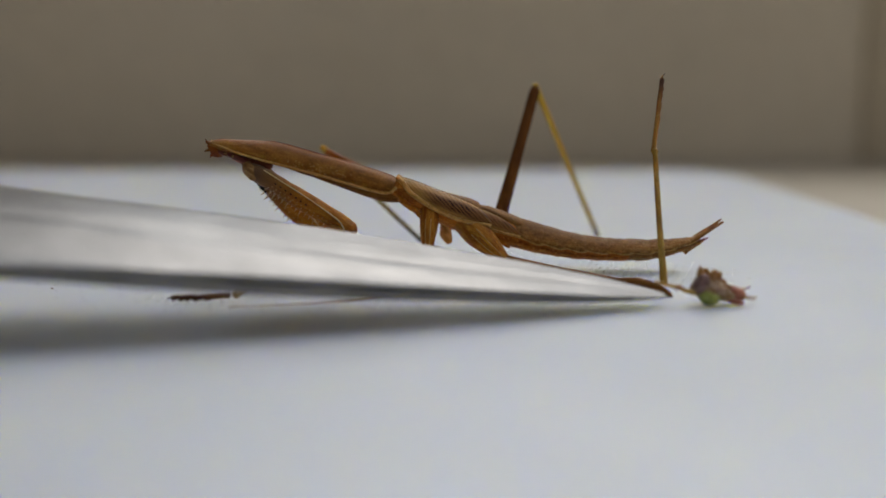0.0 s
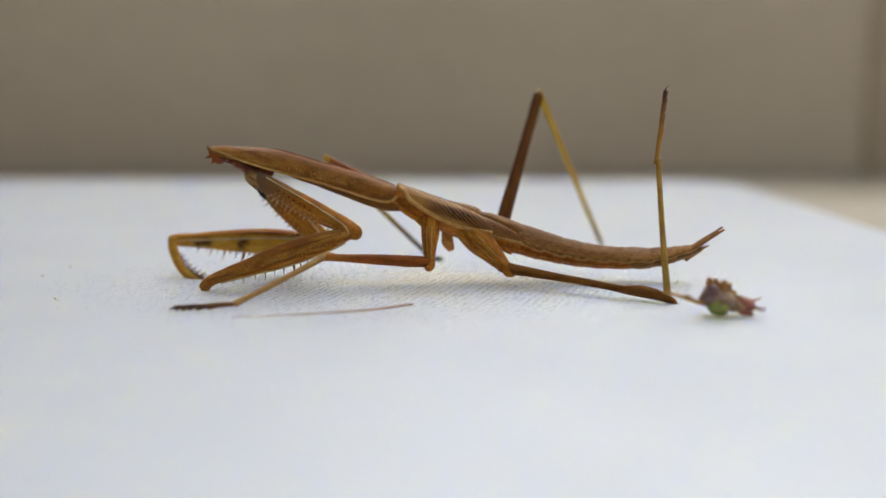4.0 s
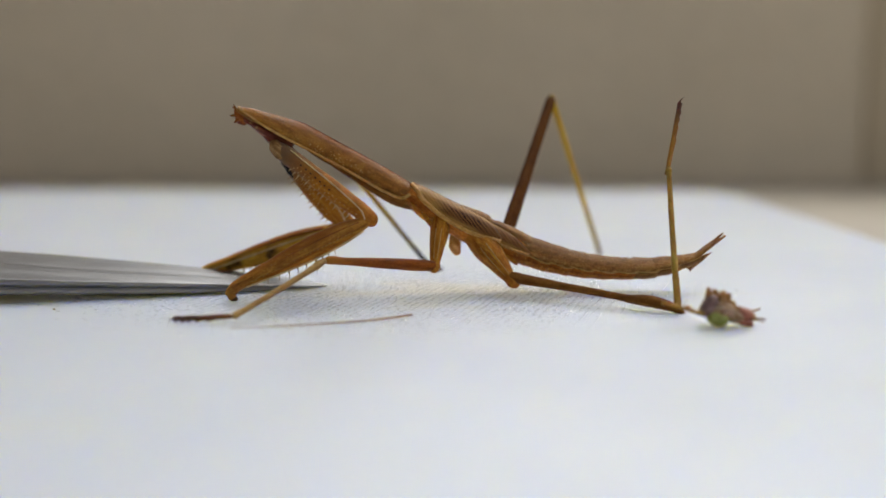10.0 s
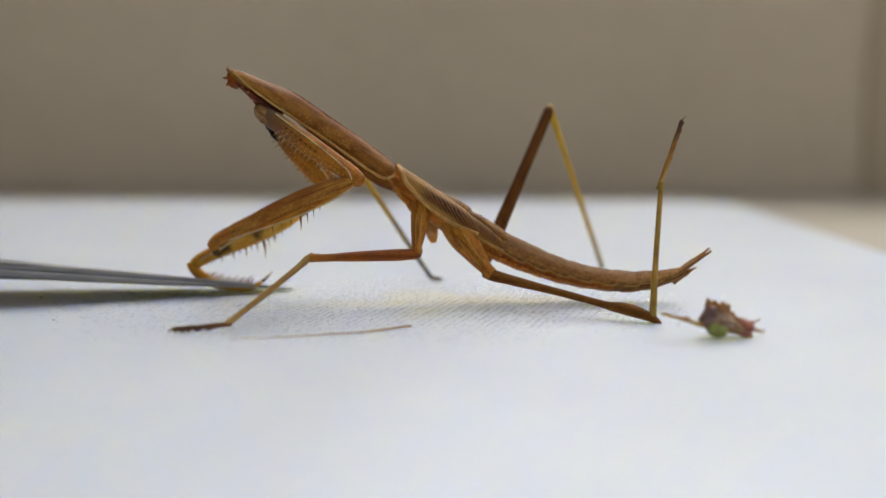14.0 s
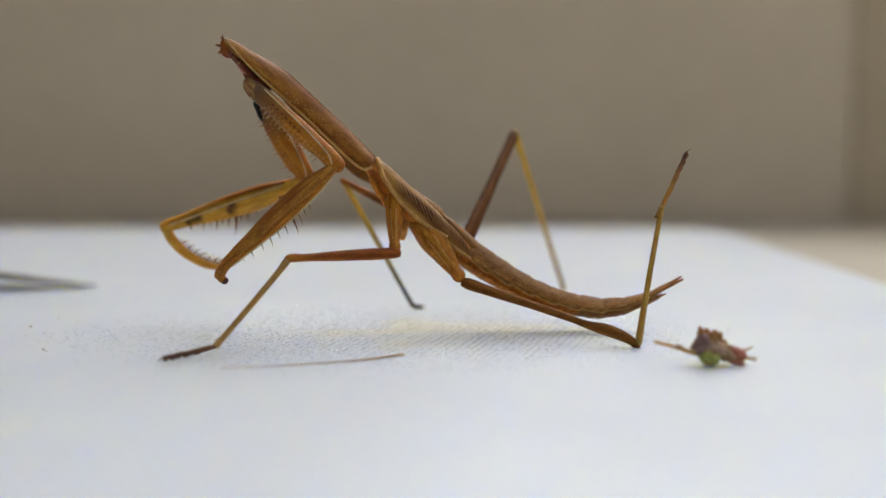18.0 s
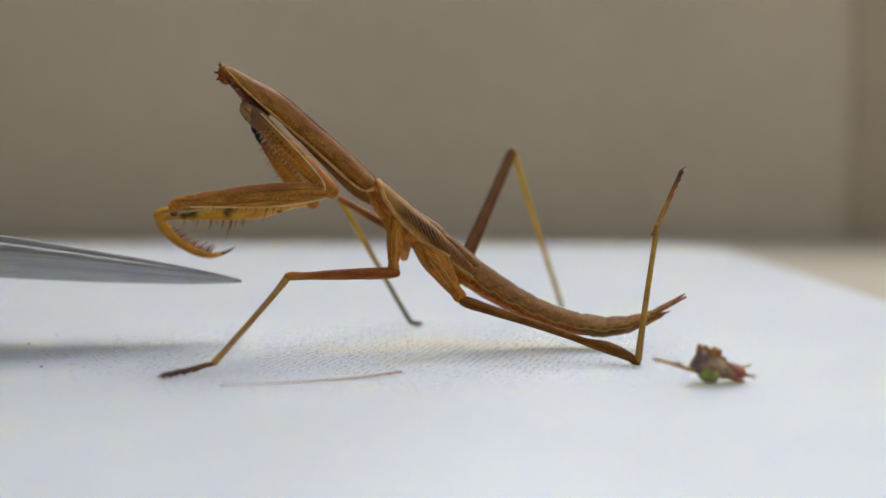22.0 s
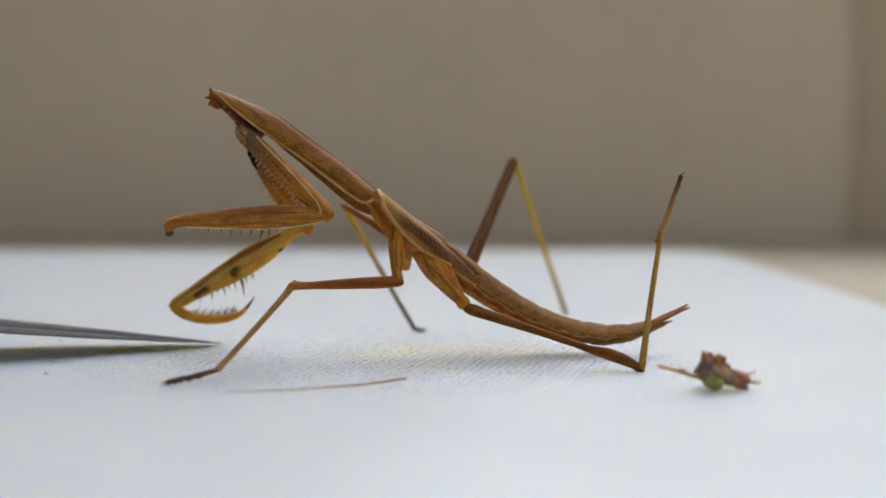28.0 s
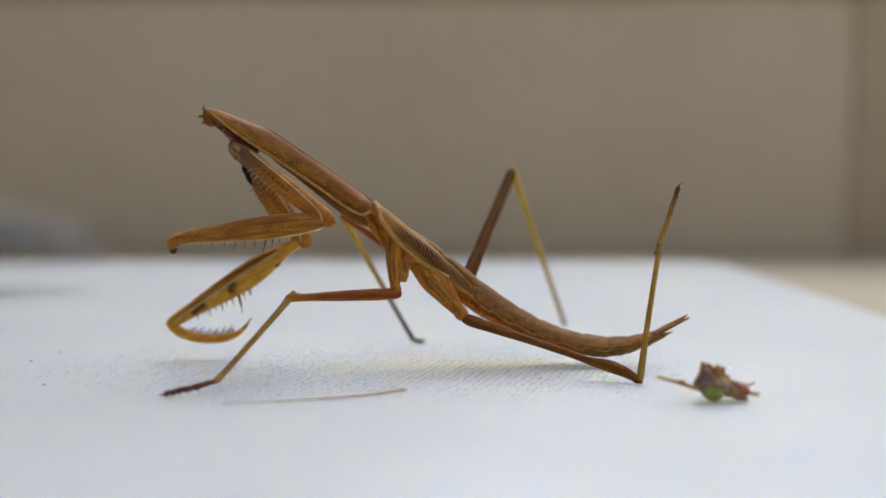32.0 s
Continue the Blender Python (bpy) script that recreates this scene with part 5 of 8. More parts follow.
    walk(P['coxa_far'], aims(1, [
        (0, -23.57, 1.35, 12.71, -15.65, 4, 3.61),
        (2, -23.79, 1.34, 13.17, -15.92, 4, 4.03),
        (2.5, -23.92, 1.33, 13.49, -15.94, 4, 4.45),
        (3, -23.72, 1.34, 13.23, -15.79, 4, 4.14),
        (3.5, -24, 1.35, 13.09, -16.02, 4, 4.05),
        (5.5, -22.7, 1.3, 16.1, -14.82, 4, 6.97),
        (6, -21.71, 1.5, 18.11, -15.88, 4, 7.51),
        (6.5, -20.48, 1.53, 18.07, -14.11, 4, 7.78),
        (7, -20.48, 1.45, 18.21, -14.82, 4, 7.53),
        (7.5, -21.76, 1.3, 18.26, -15.08, 4, 8.23),
        (8, -21.09, 1.44, 18.38, -14.04, 4, 8.57),
        (8.5, -20.16, 1.57, 18.85, -14.07, 4, 8.38),
        (9, -20.81, 1.47, 17.85, -14.01, 4, 7.85),
        (9.5, -21.19, 1.5, 17.37, -14.22, 4, 7.48),
        (10, -20.28, 1.53, 17.2, -13.04, 4, 7.5),
        (10.5, -20.01, 1.49, 17.37, -10.51, 4, 9.88),
        (11, -20.43, 1.45, 17.79, -11.2, 4, 9.99),
        (11.5, -22.16, 1.12, 17.42, -13.32, 4, 9.28),
        (12, -21.33, 1.32, 17.51, -12.34, 4, 9.47),
        (12.5, -20.33, 1.01, 21.7, -14.05, 4, 11.49),
        (12.7, -20.54, 1.1, 23.87, -13.31, 4, 14.28),
        (12.8, -18.42, 1.14, 27.78, -14.67, 4, 16.36),
        (13, -20.51, 0.9, 30.48, -16.36, 4, 19.26),
        (13.2, -21.39, 1.29, 25.78, -17.45, 4, 14.39),
        (13.5, -21.31, 1.66, 23.23, -15.68, 4, 12.48),
        (14, -22.1, 1.43, 22.93, -14.67, 4, 13.4),
        (14.2, -21.04, 1.5, 22.96, -14.69, 4, 12.67),
        (14.4, -21.25, 1.58, 22.82, -14.69, 4, 12.63),
        (14.5, -19.57, 1.07, 28.78, -14.63, 4, 17.85),
        (16.5, -23.27, 1.44, 29.15, -17.19, 4, 18.7),
        (17, -23.64, 1.12, 30.47, -18.3, 4, 19.71),
        (17.5, -22.1, 1.56, 28.8, -16.1, 4, 18.28),
        (18, -22.09, 1.55, 28.83, -16.74, 4, 17.96),
        (18.5, -21.98, 1.59, 28.64, -16.67, 4, 17.75),
        (19, -22.4, 1.52, 28.45, -16.68, 4, 17.79),
        (21, -22.43, 1.65, 27.3, -17.19, 4, 16.37),
        (21.5, -22.46, 1.57, 27.88, -16.62, 4, 17.27),
        (22, -22.41, 1.57, 28.07, -16.27, 4, 17.62),
        (22.5, -22.33, 1.6, 27.8, -15.89, 4, 17.54),
        (24, -22.45, 1.7, 26.75, -16.78, 4, 16.02),
        (25, -22.9, 1.6, 26.93, -17.05, 4, 16.32),
        (25.5, -22.98, 1.61, 26.75, -17.12, 4, 16.14),
        (27.5, -23.26, 1.63, 26.05, -17.38, 4, 15.44),
        (28, -23.33, 1.64, 25.87, -17.45, 4, 15.27),
        (30, -23.89, 1.62, 25.45, -17.45, 4, 15.18),
        (31, -23.91, 1.62, 25.52, -17.34, 4, 15.33),
        (32, -23.96, 1.65, 25.25, -17.68, 4, 14.88),
    ]))
    walk(P['femur_far'], aims(-1, [
        (0, -15.88, 4.01, 3.61, -35.12, 4.99, 3.87),
        (1, -16.09, 4.02, 3.82, -35.33, 4.98, 4.29),
        (2, -16.09, 4.01, 4.03, -35.33, 4.99, 4.22),
        (2.5, -16.09, 4.01, 4.45, -35.33, 4.99, 4.49),
        (3, -16, 4.01, 4.14, -35.24, 4.99, 4.33),
        (3.5, -16.12, 4.01, 4.05, -35.36, 4.99, 4.31),
        (5.5, -14.9, 4, 6.97, -34.01, 5, 4.69),
        (6, -15.91, 4, 7.51, -35.16, 5, 7.52),
        (6.5, -14.33, 4.01, 7.77, -33.57, 4.99, 7.15),
        (7, -14.75, 4, 7.53, -33.91, 5, 5.8),
        (7.5, -14.69, 3.98, 8.24, -33.92, 5.02, 7.88),
        (8, -13.9, 3.99, 8.55, -33.03, 5.01, 10.59),
        (8.5, -13.98, 4, 8.38, -33.22, 5, 8.83),
        (9, -13.9, 3.99, 7.88, -32.37, 5.01, 2.51),
        (9.5, -13.94, 3.98, 7.56, -32.34, 5.02, 1.94),
        (10, -12.91, 3.99, 7.54, -31.21, 5.01, 1.57),
        (10.5, -10.62, 4.01, 9.84, -28.41, 4.99, 2.51),
        (11, -10.98, 3.99, 10.07, -29.19, 5.01, 3.86),
        (11.5, -12.2, 3.93, 9.83, -29.51, 5.07, 1.44),
        (12, -12.13, 3.99, 9.54, -30.21, 5.01, 2.96),
        (12.5, -12.48, 3.9, 11.71, -31.52, 5.1, 9.04),
        (12.7, -12.93, 3.98, 14.29, -32.16, 5.02, 13.84),
        (12.8, -14.01, 3.96, 16.18, -32.57, 5.04, 21.24),
        (13, -15.74, 3.97, 19.18, -34.8, 5.03, 21.82),
        (13.2, -16.98, 3.97, 14.31, -35.97, 5.03, 17.41),
        (13.5, -15.91, 4.01, 12.52, -34.92, 4.99, 15.53),
        (14, -15.21, 4.03, 13.12, -32.22, 4.97, 4.11),
        (14.2, -14.75, 4, 12.64, -32.31, 5, 4.76),
        (14.4, -14.39, 3.98, 12.74, -32.42, 5.02, 6.02),
        (14.5, -13.53, 3.93, 18.13, -32.15, 5.07, 13.3),
        (16.5, -16.4, 3.95, 19.05, -34, 5.05, 11.28),
        (17, -16.59, 3.89, 20.11, -35.33, 5.11, 15.79),
        (17.5, -15.8, 3.98, 18.32, -34.87, 5.02, 15.75),
        (18, -16.47, 3.98, 18.05, -34.79, 5.02, 12.2),
        (18.5, -16.55, 3.99, 17.8, -34.53, 5.01, 10.96),
        (19, -16.96, 4.02, 17.66, -34.33, 4.98, 9.39),
        (20, -17.08, 4.01, 16.99, -34.37, 4.99, 8.55),
        (21, -17.18, 4, 16.37, -34.75, 5, 8.53),
        (21.5, -16.62, 4, 17.28, -35.16, 5, 12.15),
        (22, -16.16, 3.99, 17.63, -35.32, 5.01, 15.81),
        (22.5, -16, 4.01, 17.5, -34.25, 4.99, 11.39),
        (24, -16.74, 4, 16.04, -34.3, 5, 8.16),
        (25, -17.2, 4.01, 16.23, -34.04, 4.99, 6.92),
        (25.5, -17.26, 4.01, 16.06, -34.04, 4.99, 6.65),
        (27.5, -17.49, 4.01, 15.38, -34.05, 4.99, 5.59),
        (28, -17.54, 4.01, 15.21, -34.05, 4.99, 5.32),
        (30, -17.46, 4, 15.18, -33.44, 5, 4.46),
        (31, -17.62, 4.02, 15.15, -33.61, 4.98, 4.44),
        (32, -17.88, 4.01, 14.75, -34.16, 4.99, 4.49),
    ]))
    walk(P['tibia_far'], aims(1, [
        (0, -35.35, 5, 3.88, -30.76, -3.8, 2.01),
        (1, -35.64, 5, 4.3, -30.66, -3.5, 2.05),
        (2, -35.5, 5, 4.22, -30.23, -3.27, 1.81),
        (2.5, -35.48, 5, 4.49, -29.63, -2.59, 1.3),
        (3, -35.46, 5, 4.33, -29.35, -2.46, 1.33),
        (3.5, -35.47, 5, 4.31, -29.3, -2.35, 1.16),
        (5.5, -34.08, 5, 4.68, -25.21, 5.59, -0.11),
        (6, -35.19, 5, 7.52, -26.89, 5.48, 1.78),
        (6.5, -33.79, 5, 7.14, -24.56, 5.48, 3.06),
        (7, -33.83, 5, 5.81, -24.04, 5.5, 3.39),
        (7.5, -33.53, 5, 7.89, -25.15, 5.54, 2.27),
        (8, -32.89, 5, 10.58, -25.06, 5.6, 4.22),
        (8.5, -33.13, 5, 8.82, -24.99, 5.48, 2.87),
        (9, -32.26, 5, 2.54, -22.33, 5.47, 0.76),
        (9.5, -32.05, 5, 2.02, -22.51, 1.94, 0.73),
        (10, -31.08, 5, 1.61, -21.02, 5.49, 0.83),
        (10.5, -28.52, 5, 2.46, -18.43, 5.48, 2.19),
        (11, -28.97, 5, 3.94, -23.6, -3.28, 1.8),
        (11.5, -28.38, 5, 1.99, -18.33, 5.5, 1.2),
        (12, -30, 5, 3.04, -19.91, 5.49, 2.84),
        (12.5, -29.95, 5, 9.26, -21.56, 5.59, 3.66),
        (12.7, -31.78, 5, 13.85, -25.92, 5.55, 5.64),
        (12.8, -31.9, 5, 21.06, -27.66, 5.74, 11.92),
        (13, -34.18, 5, 21.74, -29.34, 5.79, 12.91),
        (13.2, -35.49, 5, 17.33, -28.94, 5.51, 9.67),
        (13.5, -35.15, 5, 15.57, -27.62, 5.48, 8.85),
        (14, -32.76, 5, 3.82, -22.73, 5.49, 2.78),
        (14.2, -32.38, 5, 4.73, -22.29, 5.5, 4.67),
        (14.4, -32.12, 5, 6.13, -22.11, 5.5, 4.86),
        (14.5, -31.05, 5, 13.59, -23.85, 5.89, 6.56),
        (16.5, -33.21, 5, 11.63, -23.14, 5.52, 11),
        (17, -33.63, 5, 16.19, -23.86, 5.5, 13.67),
        (17.5, -34.57, 5, 15.79, -25.03, 5.51, 12.5),
        (18, -34.52, 5, 12.29, -25.43, 5.6, 7.93),
        (18.5, -34.4, 5, 11.01, -24.34, 5.5, 10.24),
        (19, -34.61, 5, 9.26, -24.52, 5.51, 9.42),
        (20, -34.47, 5, 8.5, -24.39, 5.51, 8.59),
        (21, -34.75, 5, 8.53, -24.67, 5.5, 8.83),
        (21.5, -35.16, 5, 12.15, -25.19, 5.52, 10.63),
        (22, -35.21, 5, 15.82, -26.04, 5.51, 11.63),
        (22.5, -34.37, 5, 11.35, -24.45, 5.5, 9.51),
        (24, -34.26, 5, 8.18, -24.17, 5.5, 8.12),
        (25, -34.19, 5, 6.84, -24.13, 5.5, 7.56),
        (25.5, -34.18, 5, 6.57, -24.12, 5.5, 7.34),
        (27.5, -34.16, 5, 5.52, -24.11, 5.49, 6.47),
        (28, -34.15, 5, 5.26, -24.11, 5.49, 6.25),
        (30, -33.44, 5, 4.46, -23.43, 5.51, 5.7),
        (31, -33.89, 5, 4.26, -23.89, 5.5, 5.62),
        (32, -34.36, 5, 4.37, -24.3, 5.5, 5.01),
    ]))
    walk(P['mcoxa'], aims(1, [
        (0, -2.73, -1.3, 7.36, -2.64, -3.66, 1.85),
        (1, -3.02, -1.3, 7.6, -2.83, -3.6, 2.07),
        (2, -2.94, -1.3, 7.56, -3.05, -3.66, 2.05),
        (2.5, -2.99, -1.3, 7.59, -2.89, -3.69, 2.09),
        (3, -2.84, -1.3, 7.53, -2.77, -3.77, 2.07),
        (3.5, -2.96, -1.3, 7.6, -2.7, -3.79, 2.15),
        (5.5, -2.73, -1.3, 8.38, -2.55, -3.64, 2.87),
        (6, -2.85, -1.3, 8.96, -2.82, -3.59, 3.42),
        (6.5, -2.03, -1.3, 8.8, -2.63, -3.66, 3.33),
        (7, -1.99, -1.3, 8.93, -2.38, -3.63, 3.42),
        (7.5, -2.29, -1.3, 9.03, -2.33, -3.59, 3.49),
        (8.5, -1.91, -1.3, 9.18, -2.18, -3.51, 3.62),
        (9, -1.87, -1.3, 8.81, -2.06, -3.62, 3.28),
        (9.5, -2.01, -1.3, 8.72, -2.03, -3.65, 3.21),
        (10, -1.63, -1.3, 8.71, -2.04, -3.65, 3.21),
        (10.5, -1.52, -1.3, 8.69, -2.02, -3.68, 3.21),
        (11, -1.72, -1.3, 8.86, -1.96, -3.63, 3.34),
        (11.5, -1.68, -1.3, 8.7, -2.01, -3.67, 3.21),
        (12, -1.64, -1.3, 8.78, -2.05, -3.62, 3.27),
        (12.5, -1.42, -1.3, 9.7, -1.69, -3.63, 4.18),
        (12.7, -2.65, -1.3, 10.74, -3.49, -3.58, 5.27),
        (12.8, -2.77, -1.3, 12.94, -3.59, -3.34, 7.36),
        (13, -4.94, -1.3, 13.78, -4.64, -3.47, 8.2),
        (13.2, -4.33, -1.3, 12.44, -4.74, -3.47, 6.87),
        (13.5, -4.25, -1.3, 12.13, -4.1, -3.53, 6.57),
        (14, -3.9, -1.3, 11.79, -4.07, -3.53, 6.23),
        (14.2, -3.19, -1.3, 11.78, -4.03, -3.94, 6.47),
        (14.4, -3.01, -1.3, 12.08, -3.98, -4.32, 7),
        (14.5, -2.5, -1.3, 14.58, -3.59, -3.43, 9.08),
        (16.5, -6.88, -1.3, 15.93, -6.21, -3.49, 10.4),
        (17, -6.74, -1.3, 16.05, -6.31, -3.39, 10.45),
        (17.5, -6.12, -1.3, 15.71, -5.96, -3.44, 10.12),
        (18, -6.08, -1.3, 15.73, -5.65, -3.38, 10.12),
        (18.5, -6, -1.3, 15.6, -5.72, -3.37, 9.99),
        (19, -6.08, -1.3, 15.47, -5.78, -3.37, 9.86),
        (21, -5.94, -1.3, 15.11, -5.72, -3.48, 9.53),
        (21.5, -5.85, -1.3, 15.27, -5.72, -3.42, 9.67),
        (22, -5.73, -1.3, 15.26, -5.7, -3.43, 9.66),
        (23, -5.82, -1.3, 15.24, -5.67, -3.41, 9.63),
        (24, -5.85, -1.3, 15.02, -5.63, -3.45, 9.43),
        (25.5, -6.11, -1.3, 14.96, -5.62, -3.43, 9.39),
        (27.5, -6.17, -1.3, 14.9, -5.68, -3.45, 9.33),
        (28, -6.08, -1.3, 14.83, -5.69, -3.47, 9.26),
        (28.5, -6.2, -1.3, 14.84, -5.71, -3.46, 9.27),
        (29, -6.21, -1.3, 14.88, -5.73, -3.45, 9.31),
        (30, -6.17, -1.3, 14.78, -5.75, -3.48, 9.21),
        (31, -6.24, -1.3, 14.83, -5.77, -3.44, 9.26),
        (32, -6.29, -1.3, 14.73, -5.77, -3.46, 9.17),
    ]))
    walk(P['mfemur'], aims(-1, [
        (0, -2.72, -3.54, 2.23, -14.22, -8.96, 4.08),
        (2, -2.98, -3.47, 2.41, -14.43, -9.03, 4.16),
        (3, -2.8, -3.51, 2.67, -14.34, -8.99, 4.07),
        (3.5, -2.78, -3.53, 2.78, -14.34, -8.97, 4.19),
        (5.5, -2.74, -3.58, 3.22, -14.34, -8.92, 4.68),
        (6, -2.95, -3.56, 3.67, -14.51, -8.94, 5.31),
        (7, -2.55, -3.59, 3.75, -14.14, -8.91, 5.31),
        (8, -2.54, -3.61, 3.73, -14.17, -8.89, 5.16),
        (9, -2.31, -3.62, 3.6, -13.95, -8.88, 5.03),
        (11, -2.19, -3.61, 3.69, -13.82, -8.89, 5.12),
        (12, -2.4, -3.66, 3.6, -14.09, -8.84, 4.87),
        (12.5, -2.12, -3.69, 4.53, -13.85, -8.81, 5.75),
        (12.7, -3.37, -3.45, 5.46, -14.89, -9.05, 6.56),
        (12.8, -3.65, -3.5, 6.94, -15.22, -9, 8.02),
        (13, -4.81, -3.58, 8.13, -16.49, -8.92, 8.57),
        (13.2, -4.66, -3.46, 6.78, -16.23, -9.04, 7.17),
        (13.5, -4.13, -3.51, 6.64, -15.75, -8.99, 6.84),
        (14, -4.21, -3.56, 6.31, -15.88, -8.94, 6.52),
        (14.4, -3.9, -3.58, 8.35, -15.47, -8.92, 6.67),
        (14.5, -4.4, -3.82, 8.93, -16.29, -8.68, 9.47),
        (16.5, -6.13, -3.46, 10.38, -17.71, -9.04, 10.04),
        (17, -6.15, -3.44, 10.15, -17.71, -9.06, 9.89),
        (17.5, -5.83, -3.44, 9.97, -17.38, -9.06, 9.73),
        (18, -5.61, -3.49, 9.79, -17.22, -9.01, 9.75),
        (18.5, -5.68, -3.49, 9.64, -17.29, -9.01, 9.61),
        (19, -5.71, -3.48, 9.49, -17.3, -9.02, 9.66),
        (21, -5.69, -3.49, 9.47, -17.29, -9.01, 9.57),
        (22, -5.6, -3.45, 9.46, -17.17, -9.05, 9.64),
        (23, -5.61, -3.48, 9.39, -17.21, -9.02, 9.5),
        (25, -5.55, -3.48, 9.22, -17.15, -9.02, 9.47),
        (25.5, -5.59, -3.5, 9.21, -17.21, -9, 9.44),
        (27.5, -5.67, -3.5, 9.19, -17.29, -9, 9.36),
        (28, -5.61, -3.47, 9.18, -17.2, -9.03, 9.29),
        (30, -5.68, -3.47, 9.15, -17.26, -9.03, 9.28),
        (32, -5.75, -3.49, 9.06, -17.36, -9.01, 9.2),
    ]))
    walk(P['mtibia'], aims(-1, [
        (0, -14.46, -9.18, 4.03, -22.46, -18.59, 0.6),
        (2, -14.18, -8.82, 4.23, -22.93, -17.46, 0.6),
        (2.5, -14.22, -8.87, 4.15, -22.89, -17.62, 0.6),
        (3, -14.21, -8.85, 4.13, -22.96, -17.53, 0.6),
        (3.5, -14.26, -8.87, 4.25, -22.95, -17.56, 0.6),
        (5.5, -14.51, -8.98, 4.71, -23.01, -17.66, 0.6),
        (6, -14.71, -9.07, 5.29, -23.04, -17.62, 0.6),
        (7, -14.58, -9.26, 5.19, -22.94, -17.83, 0.6),
        (8.5, -14.61, -9.33, 4.95, -22.76, -18.21, 0.6),
        (10, -14.54, -9.58, 4.9, -22.78, -18.41, 0.6),
        (11.5, -14.78, -9.59, 4.76, -22.76, -18.72, 0.6),
        (12, -14.94, -9.57, 4.67, -22.75, -18.88, 0.6),
        (12.5, -14.91, -9.66, 5.43, -22.95, -18.4, 0.6),
        (12.7, -14.95, -9.12, 6.45, -23.9, -16.19, 0.6),
        (12.8, -15.52, -9.2, 7.77, -24.39, -15.06, 0.6),
        (13, -16.55, -8.92, 8.68, -24.87, -15, 1.05),
        (13.2, -15.61, -8.6, 7.6, -24.24, -15, 0.61),
        (13.5, -15.49, -8.76, 7.06, -24.08, -15.76, 0.6),
        (14, -15.92, -8.91, 6.6, -23.78, -17.07, 0.6),
        (14.2, -15.5, -8.78, 6.77, -24.96, -15, 0.76),
        (14.4, -15.67, -9.01, 6.64, -25.69, -15, 1.34),
        (14.5, -17.44, -9.25, 9.18, -26.05, -15, 1.63),
        (16.5, -17.79, -9.13, 9.84, -24.68, -15, 0.76),
        (17, -17.57, -9, 9.9, -24.41, -15, 0.87),
        (17.5, -17.25, -9, 9.73, -24.39, -15, 0.93),
        (19, -17.27, -9.01, 9.64, -24.52, -15, 0.93),
        (21, -17.24, -8.98, 9.6, -24.53, -15, 0.93),
        (23, -17.13, -8.98, 9.52, -24.53, -15, 0.95),
        (25, -17.1, -8.99, 9.48, -24.54, -15, 0.95),
        (25.5, -17.14, -8.96, 9.5, -24.55, -15, 0.95),
        (27.5, -17.18, -8.91, 9.48, -24.56, -15, 0.94),
        (28, -17.05, -8.93, 9.39, -24.55, -15, 0.95),
        (30, -17.07, -8.9, 9.42, -24.52, -15, 0.96),
        (32, -17.13, -8.82, 9.44, -24.52, -15, 0.98),
    ]))
    walk(P['mtarsus'], aims(-1, [
        (0, -23.1, -18.61, 0.58, -29.09, -18.76, 0.4),
        (2, -23.23, -17.52, 0.59, -29.09, -18.76, 0.4),
        (2.5, -23.2, -17.68, 0.59, -29.09, -18.76, 0.4),
        (3, -23.22, -17.58, 0.59, -29.09, -18.76, 0.4),
        (3.5, -23.21, -17.61, 0.59, -29.09, -18.76, 0.4),
        (5.5, -23.2, -17.69, 0.59, -29.09, -18.76, 0.4),
        (6, -23.21, -17.65, 0.59, -29.09, -18.76, 0.4),
        (8, -23.14, -18.08, 0.59, -29.09, -18.76, 0.4),
        (8.5, -23.12, -18.24, 0.59, -29.09, -18.76, 0.4),
        (10.5, -23.11, -18.52, 0.59, -29.09, -18.76, 0.4),
        (12, -23.1, -18.88, 0.59, -29.09, -18.76, 0.4),
        (12.5, -23.11, -18.41, 0.59, -29.09, -18.76, 0.4),
        (12.7, -23.73, -16.11, 0.61, -29.09, -18.76, 0.4),
        (12.8, -24.39, -15.06, 0.6, -29.09, -18.76, 0.4),
        (13, -24.65, -14.8, 1.08, -29.09, -18.76, 0.4),
        (13.2, -24.36, -15.09, 0.6, -29.09, -18.76, 0.4),
        (13.5, -23.96, -15.68, 0.6, -29.09, -18.76, 0.4),
        (14, -23.39, -16.95, 0.61, -29.09, -18.76, 0.4),
        (14.2, -24.67, -14.74, 0.78, -29.09, -18.76, 0.4),
        (14.5, -25.44, -14.25, 1.87, -29.09, -18.76, 0.4),
        (16.5, -24.54, -14.88, 0.77, -29.09, -18.76, 0.4),
        (17, -24.44, -15.02, 0.87, -29.09, -18.76, 0.4),
        (19, -24.49, -14.97, 0.93, -29.09, -18.76, 0.4),
        (21, -24.49, -14.97, 0.94, -29.09, -18.76, 0.4),
        (23, -24.49, -14.97, 0.96, -29.09, -18.76, 0.4),
        (25, -24.49, -14.96, 0.96, -29.09, -18.76, 0.4),
        (25.5, -24.5, -14.96, 0.96, -29.09, -18.76, 0.4),
        (27.5, -24.5, -14.95, 0.95, -29.09, -18.76, 0.4),
        (29, -24.5, -14.96, 0.98, -29.09, -18.76, 0.4),
        (31, -24.49, -14.97, 0.98, -29.09, -18.76, 0.4),
        (32, -24.49, -14.97, 0.99, -29.09, -18.76, 0.4),
    ]))
